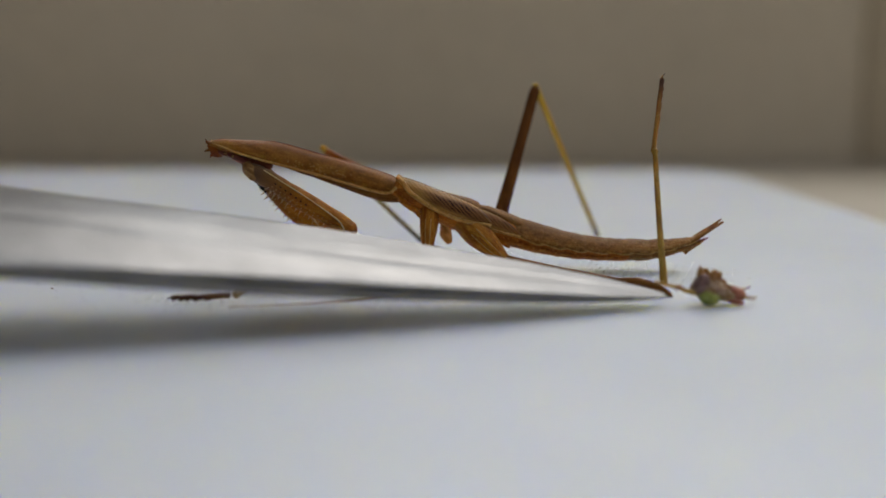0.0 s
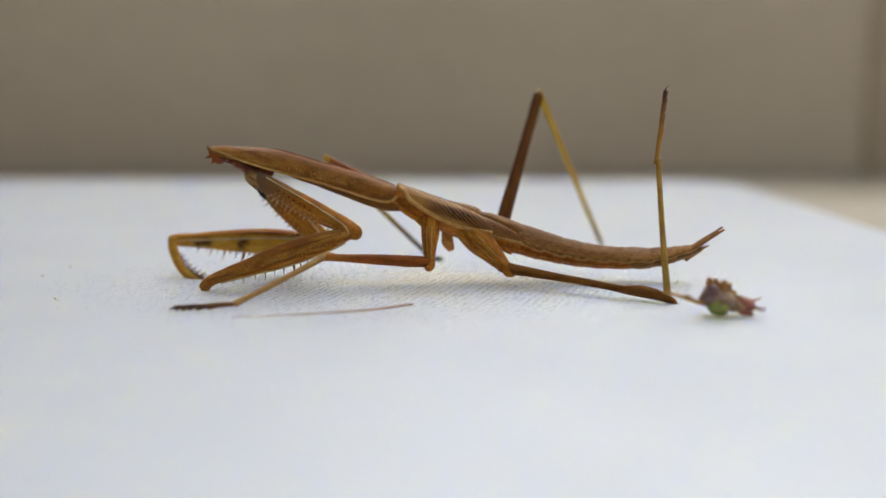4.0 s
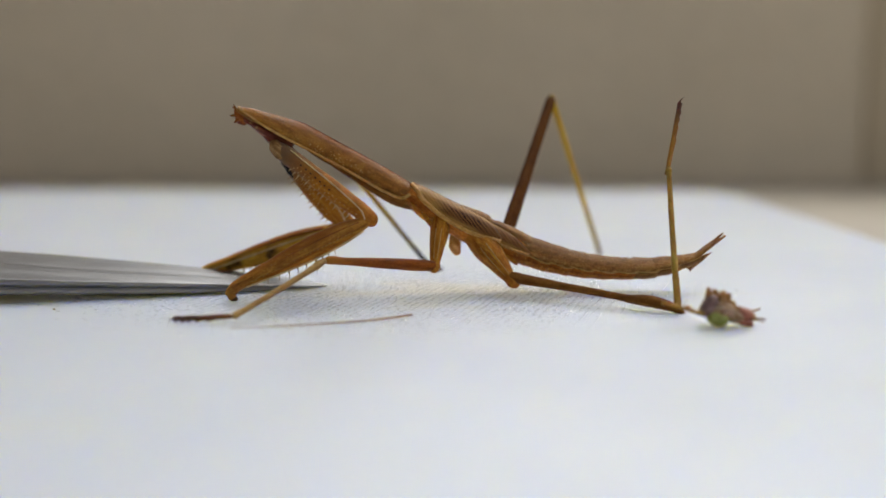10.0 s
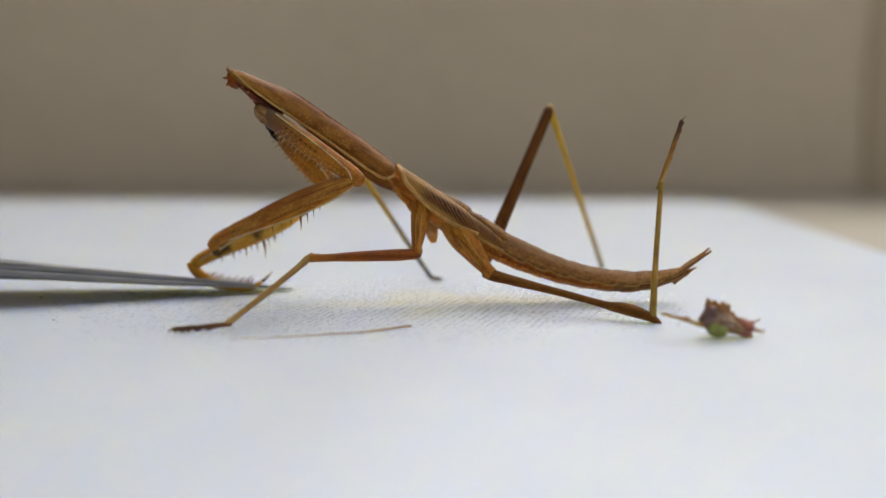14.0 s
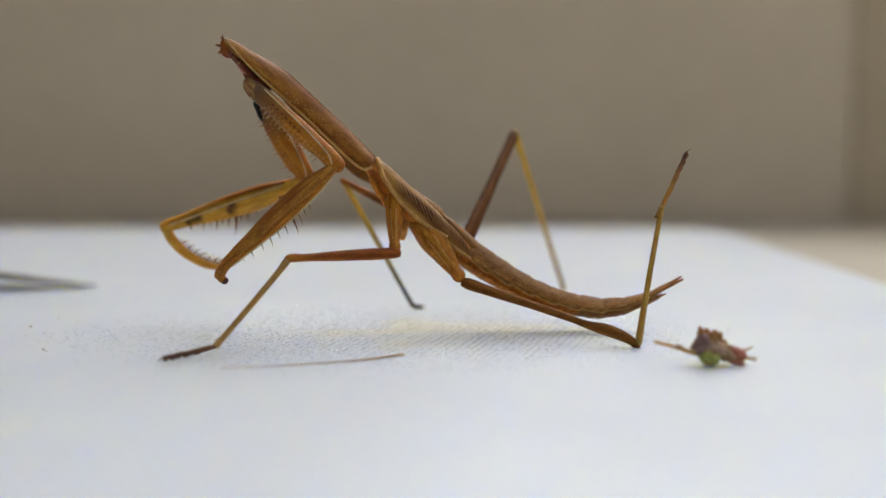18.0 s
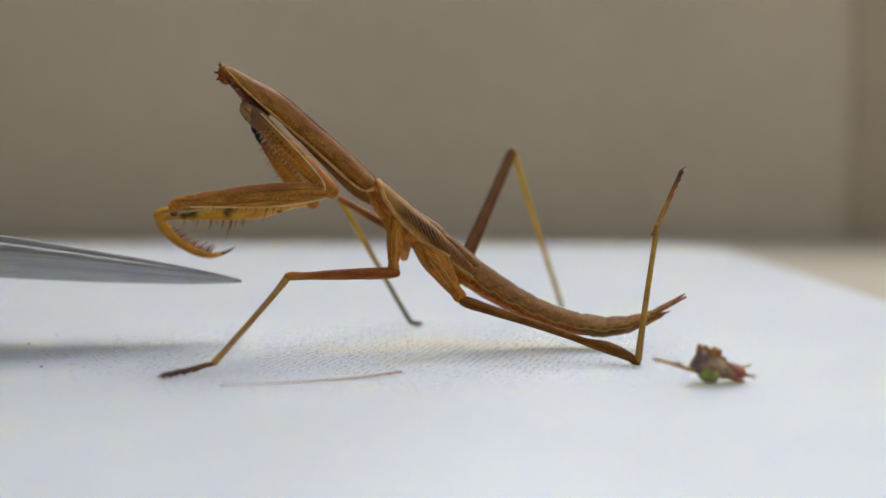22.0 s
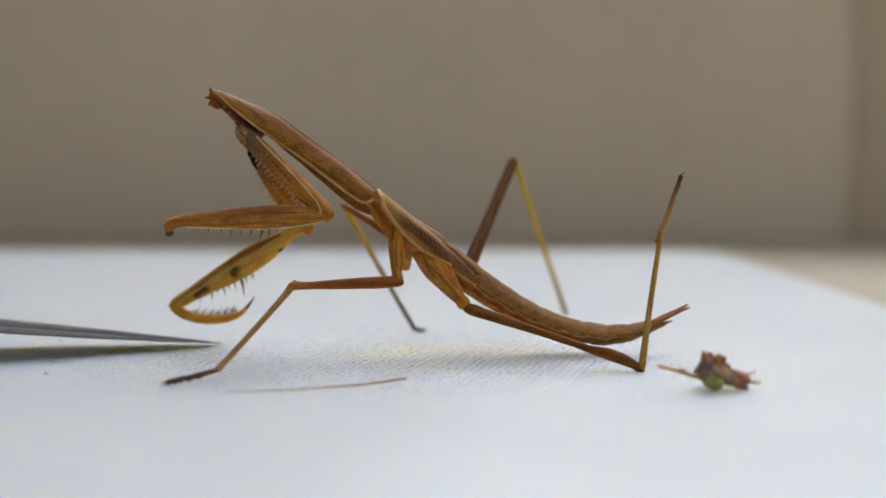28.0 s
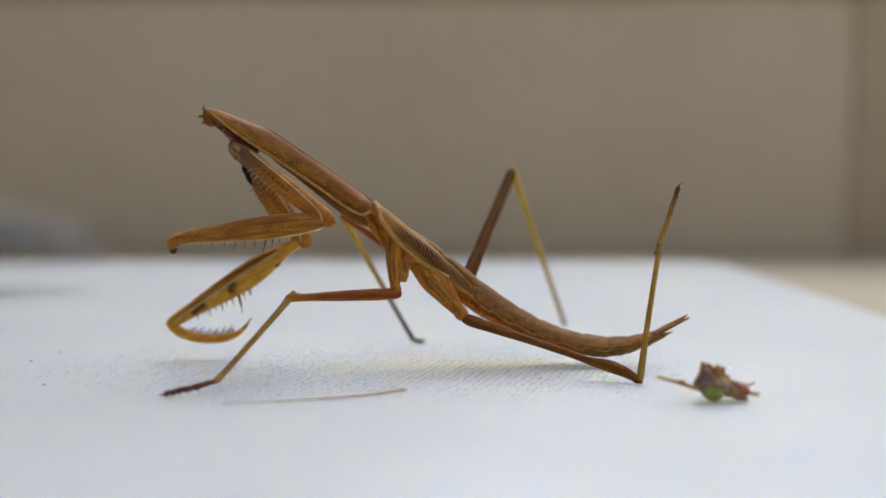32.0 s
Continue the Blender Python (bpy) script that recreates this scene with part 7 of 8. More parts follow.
    walk(P['fhfemur'], aims(1, [
        (0, 5.19, 2.03, 2.73, 11.21, 13.6, 21.93),
        (1, 5.47, 2.48, 3.81, 11.11, 15.2, 22.38),
        (2, 5.48, 2.52, 4.13, 11.37, 15.6, 22.37),
        (2.5, 5.59, 2.78, 4.61, 11.88, 16, 22.61),
        (3, 5.56, 2.7, 4.61, 11.77, 16, 22.58),
        (3.5, 5.53, 2.63, 4.64, 11.54, 16.2, 22.48),
        (5.5, 5.68, 2.98, 5.55, 12.31, 17, 22.81),
        (6, 5.74, 3.1, 5.81, 12.77, 17, 23),
        (6.5, 5.83, 3.06, 5.77, 12.76, 17, 22.98),
        (7, 6.05, 3.28, 6.05, 13.02, 17.4, 23.09),
        (7.5, 6.21, 3.4, 6.2, 12.93, 17.8, 23.11),
        (8, 6.4, 3.56, 6.38, 13.16, 18, 23.24),
        (8.5, 6.5, 3.54, 6.36, 13.21, 18, 23.22),
        (9.5, 6.42, 3.08, 5.77, 12.93, 17.2, 22.99),
        (10, 6.58, 3.38, 6.1, 13.38, 17.4, 23.3),
        (10.5, 6.48, 3.13, 5.75, 13.14, 17, 23.12),
        (11, 6.49, 3.13, 5.68, 13.63, 16.4, 23.32),
        (11.5, 6.44, 3, 5.43, 13.44, 16, 23.32),
        (12, 6.38, 2.86, 5.18, 13.48, 15.6, 23.23),
        (12.5, 4.84, 2.33, 5.25, 13.81, 13.4, 23.57),
        (12.7, 4, 1.95, 4.86, 13.35, 12.2, 23.45),
        (12.8, 3.62, 1.82, 4.75, 13.15, 11.8, 23.4),
        (13, 2.8, 1.58, 4.45, 12.72, 10.8, 23.29),
        (13.5, 3.9, 1.89, 4.65, 12.73, 12.4, 23.35),
        (14, 4.25, 2.1, 5.07, 12.85, 13.6, 23.29),
        (14.4, 5, 1.92, 6.4, 13.79, 14.8, 23.58),
        (14.5, 5.22, 1.92, 6.8, 14.04, 15.2, 23.66),
        (16.5, 2.74, 4.11, 10.24, 9.58, 21.6, 23.86),
        (17, 2.42, 3.81, 9.99, 9.41, 21, 23.91),
        (17.5, 2.63, 4.15, 10.23, 9.75, 21.4, 24.02),
        (18, 2.81, 4.41, 10.4, 9.97, 21.8, 23.99),
        (18.5, 2.74, 4.05, 10.12, 9.95, 21.2, 23.99),
        (19, 2.57, 3.47, 9.65, 9.64, 20.4, 23.86),
        (20, 2.46, 3.21, 9.43, 9.55, 20, 23.8),
        (21, 2.53, 3.38, 9.58, 9.42, 20.4, 23.76),
        (21.5, 2.53, 3.37, 9.57, 9.72, 20.2, 23.84),
        (22.5, 2.54, 3.41, 9.6, 9.76, 20.2, 23.89),
        (23, 2.44, 3.15, 9.39, 9.77, 19.8, 23.79),
        (24, 2.4, 3.07, 9.31, 9.61, 19.8, 23.68),
        (25, 2.44, 3.14, 9.37, 9.55, 20, 23.63),
        (25.5, 2.39, 3, 9.25, 9.51, 19.8, 23.59),
        (27.5, 2.37, 2.96, 9.21, 9.38, 19.8, 23.55),
        (28, 2.28, 2.76, 9.04, 9.44, 19.4, 23.53),
        (28.5, 2.34, 2.9, 9.16, 9.46, 19.6, 23.6),
        (29, 2.27, 2.71, 8.99, 9.31, 19.4, 23.5),
        (30, 2.28, 2.76, 9.03, 9.45, 19.4, 23.52),
        (31, 2.21, 2.59, 8.89, 9.33, 19.2, 23.44),
        (32, 2.22, 2.61, 8.9, 9.35, 19.2, 23.48),
    ]))
    walk(P['fhtibia'], aims(1, [
        (0, 11.2, 13.58, 21.96, 21.43, 24.8, 0.6),
        (1, 11.11, 15.2, 22.38, 21.56, 25.35, 0.6),
        (2, 11.37, 15.61, 22.36, 21.69, 25.94, 0.6),
        (2.5, 11.87, 15.99, 22.63, 21.7, 26.24, 0.6),
        (3, 11.78, 16.01, 22.55, 21.78, 26.25, 0.6),
        (3.5, 11.55, 16.21, 22.47, 21.78, 26.41, 0.6),
        (5.5, 12.31, 17, 22.81, 21.93, 27.06, 0.6),
        (6, 12.76, 16.99, 23.03, 21.94, 26.96, 0.6),
        (6.5, 12.77, 17.01, 22.95, 21.92, 27.2, 0.6),
        (7, 13.02, 17.4, 23.1, 21.91, 27.46, 0.6),
        (7.5, 12.93, 17.8, 23.1, 21.92, 27.79, 0.6),
        (8, 13.15, 17.99, 23.27, 21.88, 27.81, 0.6),
        (8.5, 13.21, 18, 23.22, 21.83, 28.03, 0.6),
        (9, 13.03, 17.61, 23.06, 21.75, 27.92, 0.6),
        (9.5, 12.94, 17.2, 22.99, 21.76, 27.57, 0.6),
        (10, 13.38, 17.41, 23.28, 21.77, 27.51, 0.6),
        (10.5, 13.14, 17, 23.12, 21.74, 27.29, 0.6),
        (11, 13.63, 16.4, 23.33, 21.62, 26.72, 0.6),
        (11.5, 13.45, 16.02, 23.29, 21.56, 26.33, 0.6),
        (12, 13.49, 15.62, 23.19, 21.56, 26.17, 0.6),
        (12.5, 13.8, 13.39, 23.58, 21.4, 23.44, 0.6),
        (12.7, 13.36, 12.21, 23.43, 21.35, 22.31, 0.6),
        (13, 12.7, 10.79, 23.32, 21.26, 20.65, 0.6),
        (13.5, 12.73, 12.4, 23.35, 21.47, 22.04, 0.6),
        (14, 12.85, 13.59, 23.31, 21.62, 23.3, 0.6),
        (14.4, 13.8, 14.81, 23.55, 21.83, 24.58, 0.6),
        (14.5, 14.04, 15.2, 23.65, 21.88, 24.91, 0.6),
        (16.5, 9.58, 21.6, 23.87, 18.3, 29.93, 0.6),
        (17, 9.42, 21.01, 23.89, 17.92, 29.51, 0.6),
        (17.5, 9.75, 21.4, 24.03, 17.97, 29.77, 0.6),
        (18, 9.97, 21.8, 23.99, 18.11, 30.36, 0.6),
        (18.5, 9.96, 21.2, 23.98, 18.04, 29.85, 0.6),
        (19, 9.63, 20.4, 23.87, 17.86, 29.21, 0.6),
        (20, 9.56, 20.01, 23.77, 17.87, 29, 0.6),
        (21, 9.42, 20.4, 23.77, 17.89, 29.22, 0.6),
        (21.5, 9.73, 20.21, 23.81, 17.89, 29.22, 0.6),
        (22.5, 9.76, 20.21, 23.88, 17.87, 29.11, 0.6),
        (23, 9.78, 19.81, 23.77, 17.88, 28.98, 0.6),
        (24, 9.61, 19.8, 23.68, 17.87, 29.06, 0.6),
        (25, 9.54, 19.99, 23.66, 17.99, 29.14, 0.6),
        (25.5, 9.51, 19.8, 23.6, 17.99, 29.08, 0.6),
        (27.5, 9.37, 19.79, 23.58, 17.96, 29, 0.6),
        (28, 9.45, 19.41, 23.51, 17.92, 28.9, 0.6),
        (28.5, 9.46, 19.6, 23.59, 17.94, 28.89, 0.6),
        (29, 9.31, 19.4, 23.5, 17.95, 28.75, 0.6),
        (30, 9.45, 19.41, 23.51, 17.92, 28.92, 0.6),
        (31, 9.33, 19.2, 23.44, 17.92, 28.75, 0.6),
        (32, 9.35, 19.2, 23.48, 17.9, 28.69, 0.6),
    ]))
    walk(P['abdomen_0'], aims(1, [
        (0, 8.12, 0, 4.34, 10.7, 0, 3.65),
        (1, 7.81, 0, 4.52, 10.42, 0, 3.81),
        (2.5, 7.88, 0, 4.65, 10.46, 0, 3.94),
        (3, 8.06, 0, 4.67, 10.62, 0, 3.94),
        (3.5, 7.95, 0, 4.8, 10.52, 0, 4.05),
        (5.5, 8.03, 0, 5.07, 10.57, 0, 4.27),
        (6, 7.78, 0, 5.23, 10.34, 0, 4.4),
        (6.5, 8.52, 0, 4.86, 11.02, 0, 4.11),
        (7, 8.51, 0, 4.87, 11.01, 0, 4.12),
        (7.5, 8.26, 0, 5.09, 10.79, 0, 4.27),
        (9, 8.76, 0, 5.06, 11.24, 0, 4.22),
        (9.5, 8.62, 0, 4.98, 11.13, 0, 4.15),
        (10, 8.9, 0, 4.7, 11.39, 0, 3.94),
        (10.5, 9, 0, 4.68, 11.48, 0, 3.9),
        (11, 8.79, 0, 4.79, 11.27, 0, 3.96),
        (12, 8.89, 0, 4.79, 11.35, 0, 3.91),
        (12.5, 8.83, 0, 5.04, 11.12, 0, 4.08),
        (12.7, 7.57, 0, 6.02, 9.91, 0, 4.85),
        (12.8, 6.54, 0, 6.59, 8.96, 0, 5.33),
        (13, 4.77, 0, 8.06, 7.31, 0, 6.56),
        (13.2, 5.64, 0, 7.2, 8.12, 0, 5.86),
        (13.5, 5.67, 0, 6.78, 8.21, 0, 5.56),
        (14, 6, 0, 6.42, 8.57, 0, 5.31),
        (14.2, 6.97, 0, 6.92, 9.34, 0, 5.62),
        (14.4, 7.42, 0, 7.81, 9.62, 0, 6.24),
        (14.5, 6.96, 0, 8.46, 9.18, 0, 6.77),
        (16.5, 2.25, 0, 9.34, 4.78, 0, 7.66),
        (17, 2.4, 0, 9.47, 4.95, 0, 7.79),
        (17.5, 2.94, 0, 9.02, 5.42, 0, 7.41),
        (19, 3.07, 0, 8.91, 5.54, 0, 7.32),
        (21, 3.35, 0, 8.74, 5.84, 0, 7.15),
        (22, 3.46, 0, 8.75, 5.95, 0, 7.14),
        (24, 3.38, 0, 8.56, 5.85, 0, 6.96),
        (25.5, 3.19, 0, 8.6, 5.67, 0, 6.98),
        (27.5, 3.19, 0, 8.64, 5.67, 0, 6.99),
        (28, 3.29, 0, 8.56, 5.76, 0, 6.92),
        (29, 3.18, 0, 8.67, 5.66, 0, 7),
        (30, 3.26, 0, 8.62, 5.73, 0, 6.95),
        (32, 3.1, 0, 8.51, 5.6, 0, 6.84),
    ]))
    walk(P['abdomen_1'], aims(1, [
        (0, 10.7, 0, 3.65, 13.32, 0, 3.12),
        (1, 10.42, 0, 3.81, 13.06, 0, 3.26),
        (2.5, 10.46, 0, 3.94, 13.09, 0, 3.39),
        (3, 10.62, 0, 3.94, 13.22, 0, 3.39),
        (3.5, 10.52, 0, 4.05, 13.12, 0, 3.46),
        (5.5, 10.57, 0, 4.27, 13.15, 0, 3.62),
        (6, 10.34, 0, 4.4, 12.95, 0, 3.72),
        (6.5, 11.02, 0, 4.11, 13.55, 0, 3.53),
        (7, 11.01, 0, 4.12, 13.56, 0, 3.53),
        (7.5, 10.79, 0, 4.27, 13.37, 0, 3.63),
        (9, 11.24, 0, 4.22, 13.79, 0, 3.58),
        (9.5, 11.13, 0, 4.15, 13.69, 0, 3.52),
        (10, 11.39, 0, 3.94, 13.93, 0, 3.37),
        (10.5, 11.48, 0, 3.9, 14, 0, 3.32),
        (11, 11.27, 0, 3.96, 13.82, 0, 3.33),
        (12, 11.35, 0, 3.91, 13.88, 0, 3.24),
        (12.5, 11.12, 0, 4.08, 13.48, 0, 3.34),
        (12.7, 9.91, 0, 4.85, 12.33, 0, 3.87),
        (12.8, 8.96, 0, 5.33, 11.46, 0, 4.25),
        (13, 7.31, 0, 6.56, 9.93, 0, 5.19),
        (13.2, 8.12, 0, 5.86, 10.68, 0, 4.67),
        (13.5, 8.21, 0, 5.56, 10.81, 0, 4.48),
        (14, 8.57, 0, 5.31, 11.19, 0, 4.33),
        (14.2, 9.34, 0, 5.62, 11.8, 0, 4.5),
        (14.4, 9.62, 0, 6.24, 11.95, 0, 4.89),
        (14.5, 9.18, 0, 6.77, 11.54, 0, 5.29),
        (16.5, 4.78, 0, 7.66, 7.4, 0, 6.12),
        (17, 4.95, 0, 7.79, 7.58, 0, 6.25),
        (17.5, 5.42, 0, 7.41, 8, 0, 5.94),
        (19, 5.54, 0, 7.32, 8.1, 0, 5.86),
        (21, 5.84, 0, 7.15, 8.41, 0, 5.7),
        (22, 5.95, 0, 7.14, 8.53, 0, 5.68),
        (24, 5.85, 0, 6.96, 8.42, 0, 5.51),
        (25.5, 5.67, 0, 6.98, 8.24, 0, 5.51),
        (27.5, 5.67, 0, 6.99, 8.25, 0, 5.5),
        (28, 5.76, 0, 6.92, 8.33, 0, 5.44),
        (29, 5.66, 0, 7, 8.25, 0, 5.49),
        (30, 5.73, 0, 6.95, 8.31, 0, 5.45),
        (32, 5.6, 0, 6.84, 8.21, 0, 5.35),
    ]))
    walk(P['abdomen_2'], aims(1, [
        (0, 13.32, 0, 3.12, 15.97, 0, 2.75),
        (1, 13.06, 0, 3.26, 15.74, 0, 2.87),
        (2.5, 13.09, 0, 3.39, 15.74, 0, 2.99),
        (3, 13.22, 0, 3.39, 15.85, 0, 3),
        (3.5, 13.12, 0, 3.46, 15.76, 0, 3.04),
        (5.5, 13.15, 0, 3.62, 15.77, 0, 3.15),
        (6, 12.95, 0, 3.72, 15.6, 0, 3.21),
        (6.5, 13.55, 0, 3.53, 16.12, 0, 3.11),
        (7, 13.56, 0, 3.53, 16.14, 0, 3.12),
        (7.5, 13.37, 0, 3.63, 15.99, 0, 3.17),
        (9, 13.79, 0, 3.58, 16.38, 0, 3.13),
        (9.5, 13.69, 0, 3.52, 16.3, 0, 3.07),
        (10, 13.93, 0, 3.37, 16.5, 0, 2.98),
        (10.5, 14, 0, 3.32, 16.56, 0, 2.93),
        (11, 13.82, 0, 3.33, 16.41, 0, 2.9),
        (12, 13.88, 0, 3.24, 16.45, 0, 2.78),
        (12.5, 13.48, 0, 3.34, 15.91, 0, 2.82),
        (12.7, 12.33, 0, 3.87, 14.82, 0, 3.11),
        (12.8, 11.46, 0, 4.25, 14.04, 0, 3.35),
        (13, 9.93, 0, 5.19, 12.63, 0, 3.99),
        (13.2, 10.68, 0, 4.67, 13.31, 0, 3.65),
        (13.5, 10.81, 0, 4.48, 13.48, 0, 3.58),
        (14, 11.19, 0, 4.33, 13.87, 0, 3.52),
        (14.2, 11.8, 0, 4.5, 14.35, 0, 3.59),
        (14.4, 11.95, 0, 4.89, 14.42, 0, 3.8),
        (14.5, 11.54, 0, 5.29, 14.04, 0, 4.06),
        (16.5, 7.4, 0, 6.12, 10.12, 0, 4.77),
        (17, 7.58, 0, 6.25, 10.31, 0, 4.89),
        (17.5, 8, 0, 5.94, 10.67, 0, 4.67),
        (19, 8.1, 0, 5.86, 10.75, 0, 4.6),
        (21, 8.41, 0, 5.7, 11.08, 0, 4.44),
        (22, 8.53, 0, 5.68, 11.21, 0, 4.4),
        (24, 8.42, 0, 5.51, 11.09, 0, 4.26),
        (25.5, 8.24, 0, 5.51, 10.92, 0, 4.24),
        (27.5, 8.25, 0, 5.5, 10.94, 0, 4.21),
        (28, 8.33, 0, 5.44, 11, 0, 4.17),
        (29, 8.25, 0, 5.49, 10.94, 0, 4.19),
        (30, 8.31, 0, 5.45, 10.99, 0, 4.15),
        (32, 8.21, 0, 5.35, 10.92, 0, 4.05),
    ]))
    walk(P['abdomen_3'], aims(1, [
        (0, 15.97, 0, 2.75, 18.63, 0, 2.52),
        (1, 15.74, 0, 2.87, 18.43, 0, 2.63),
        (2.5, 15.74, 0, 2.99, 18.41, 0, 2.76),
        (3, 15.85, 0, 3, 18.49, 0, 2.76),
        (3.5, 15.76, 0, 3.04, 18.42, 0, 2.78),
        (5.5, 15.77, 0, 3.15, 18.41, 0, 2.85),
        (6, 15.6, 0, 3.21, 18.27, 0, 2.87),
        (6.5, 16.12, 0, 3.11, 18.71, 0, 2.86),
        (7, 16.14, 0, 3.12, 18.74, 0, 2.87),
        (7.5, 15.99, 0, 3.17, 18.63, 0, 2.88),
        (9, 16.38, 0, 3.13, 18.99, 0, 2.88),
        (9.5, 16.3, 0, 3.07, 18.93, 0, 2.82),
        (10, 16.5, 0, 2.98, 19.09, 0, 2.77),
        (10.5, 16.56, 0, 2.93, 19.15, 0, 2.72),
        (11, 16.41, 0, 2.9, 19.02, 0, 2.65),
        (12, 16.45, 0, 2.78, 19.06, 0, 2.52),
        (12.5, 15.91, 0, 2.82, 18.36, 0, 2.51),
        (12.7, 14.82, 0, 3.11, 17.38, 0, 2.58),
        (13, 12.63, 0, 3.99, 15.41, 0, 3.01),
        (13.2, 13.31, 0, 3.65, 16.01, 0, 2.86),
        (14, 13.87, 0, 3.52, 16.6, 0, 2.91),
        (14.2, 14.35, 0, 3.59, 16.97, 0, 2.93),
        (14.4, 14.42, 0, 3.8, 17, 0, 3.01),
        (14.5, 14.04, 0, 4.06, 16.67, 0, 3.13),
        (16.5, 10.12, 0, 4.77, 12.94, 0, 3.66),
        (17, 10.31, 0, 4.89, 13.15, 0, 3.77),
        (17.5, 10.67, 0, 4.67, 13.45, 0, 3.63),
        (19, 10.75, 0, 4.6, 13.5, 0, 3.57),
        (21, 11.08, 0, 4.44, 13.85, 0, 3.43),
        (22, 11.21, 0, 4.4, 13.99, 0, 3.38),
        (24, 11.09, 0, 4.26, 13.86, 0, 3.25),
        (25.5, 10.92, 0, 4.24, 13.7, 0, 3.22),
        (27.5, 10.94, 0, 4.21, 13.73, 0, 3.18),
        (28, 11, 0, 4.17, 13.79, 0, 3.15),
        (29, 10.94, 0, 4.19, 13.74, 0, 3.15),
        (31, 10.93, 0, 4.12, 13.75, 0, 3.08),
        (32, 10.92, 0, 4.05, 13.75, 0, 3.03),
    ]))
    walk(P['abdomen_4'], aims(1, [
        (0, 18.63, 0, 2.52, 21.3, 0, 2.43),
        (1, 18.43, 0, 2.63, 21.13, 0, 2.53),
        (2.5, 18.41, 0, 2.76, 21.08, 0, 2.66),
        (3, 18.49, 0, 2.76, 21.15, 0, 2.66),
        (3.5, 18.42, 0, 2.78, 21.09, 0, 2.67),
        (5.5, 18.41, 0, 2.85, 21.07, 0, 2.72),
        (6, 18.27, 0, 2.87, 20.96, 0, 2.72),
        (6.5, 18.71, 0, 2.86, 21.31, 0, 2.77),
        (7, 18.74, 0, 2.87, 21.35, 0, 2.78),
        (7.5, 18.63, 0, 2.88, 21.29, 0, 2.77),
        (9, 18.99, 0, 2.88, 21.61, 0, 2.81),
        (9.5, 18.93, 0, 2.82, 21.57, 0, 2.74),
        (10.5, 19.15, 0, 2.72, 21.74, 0, 2.67),
        (11, 19.02, 0, 2.65, 21.64, 0, 2.58),
        (12, 19.06, 0, 2.52, 21.67, 0, 2.44),
        (12.5, 18.36, 0, 2.51, 20.84, 0, 2.4),
        (12.7, 17.38, 0, 2.58, 19.97, 0, 2.31),
        (13, 15.41, 0, 3.01, 18.28, 0, 2.32),
        (13.2, 16.01, 0, 2.86, 18.78, 0, 2.33),
        (14, 16.6, 0, 2.91, 19.37, 0, 2.52),
        (14.2, 16.97, 0, 2.93, 19.65, 0, 2.54),
        (14.4, 17, 0, 3.01, 19.66, 0, 2.55),
        (14.5, 16.67, 0, 3.13, 19.4, 0, 2.57),
        (16.5, 12.94, 0, 3.66, 15.86, 0, 2.85),
        (17, 13.15, 0, 3.77, 16.09, 0, 2.96),
        (17.5, 13.45, 0, 3.63, 16.32, 0, 2.91),
        (19, 13.5, 0, 3.57, 16.35, 0, 2.86),
        (21, 13.85, 0, 3.43, 16.72, 0, 2.73),
        (22, 13.99, 0, 3.38, 16.87, 0, 2.67),
        (24, 13.86, 0, 3.25, 16.72, 0, 2.56),
        (25.5, 13.7, 0, 3.22, 16.58, 0, 2.51),
        (27.5, 13.73, 0, 3.18, 16.62, 0, 2.48),
        (29, 13.74, 0, 3.15, 16.64, 0, 2.45),
        (31, 13.75, 0, 3.08, 16.66, 0, 2.38),
        (32, 13.75, 0, 3.03, 16.67, 0, 2.33),
    ]))
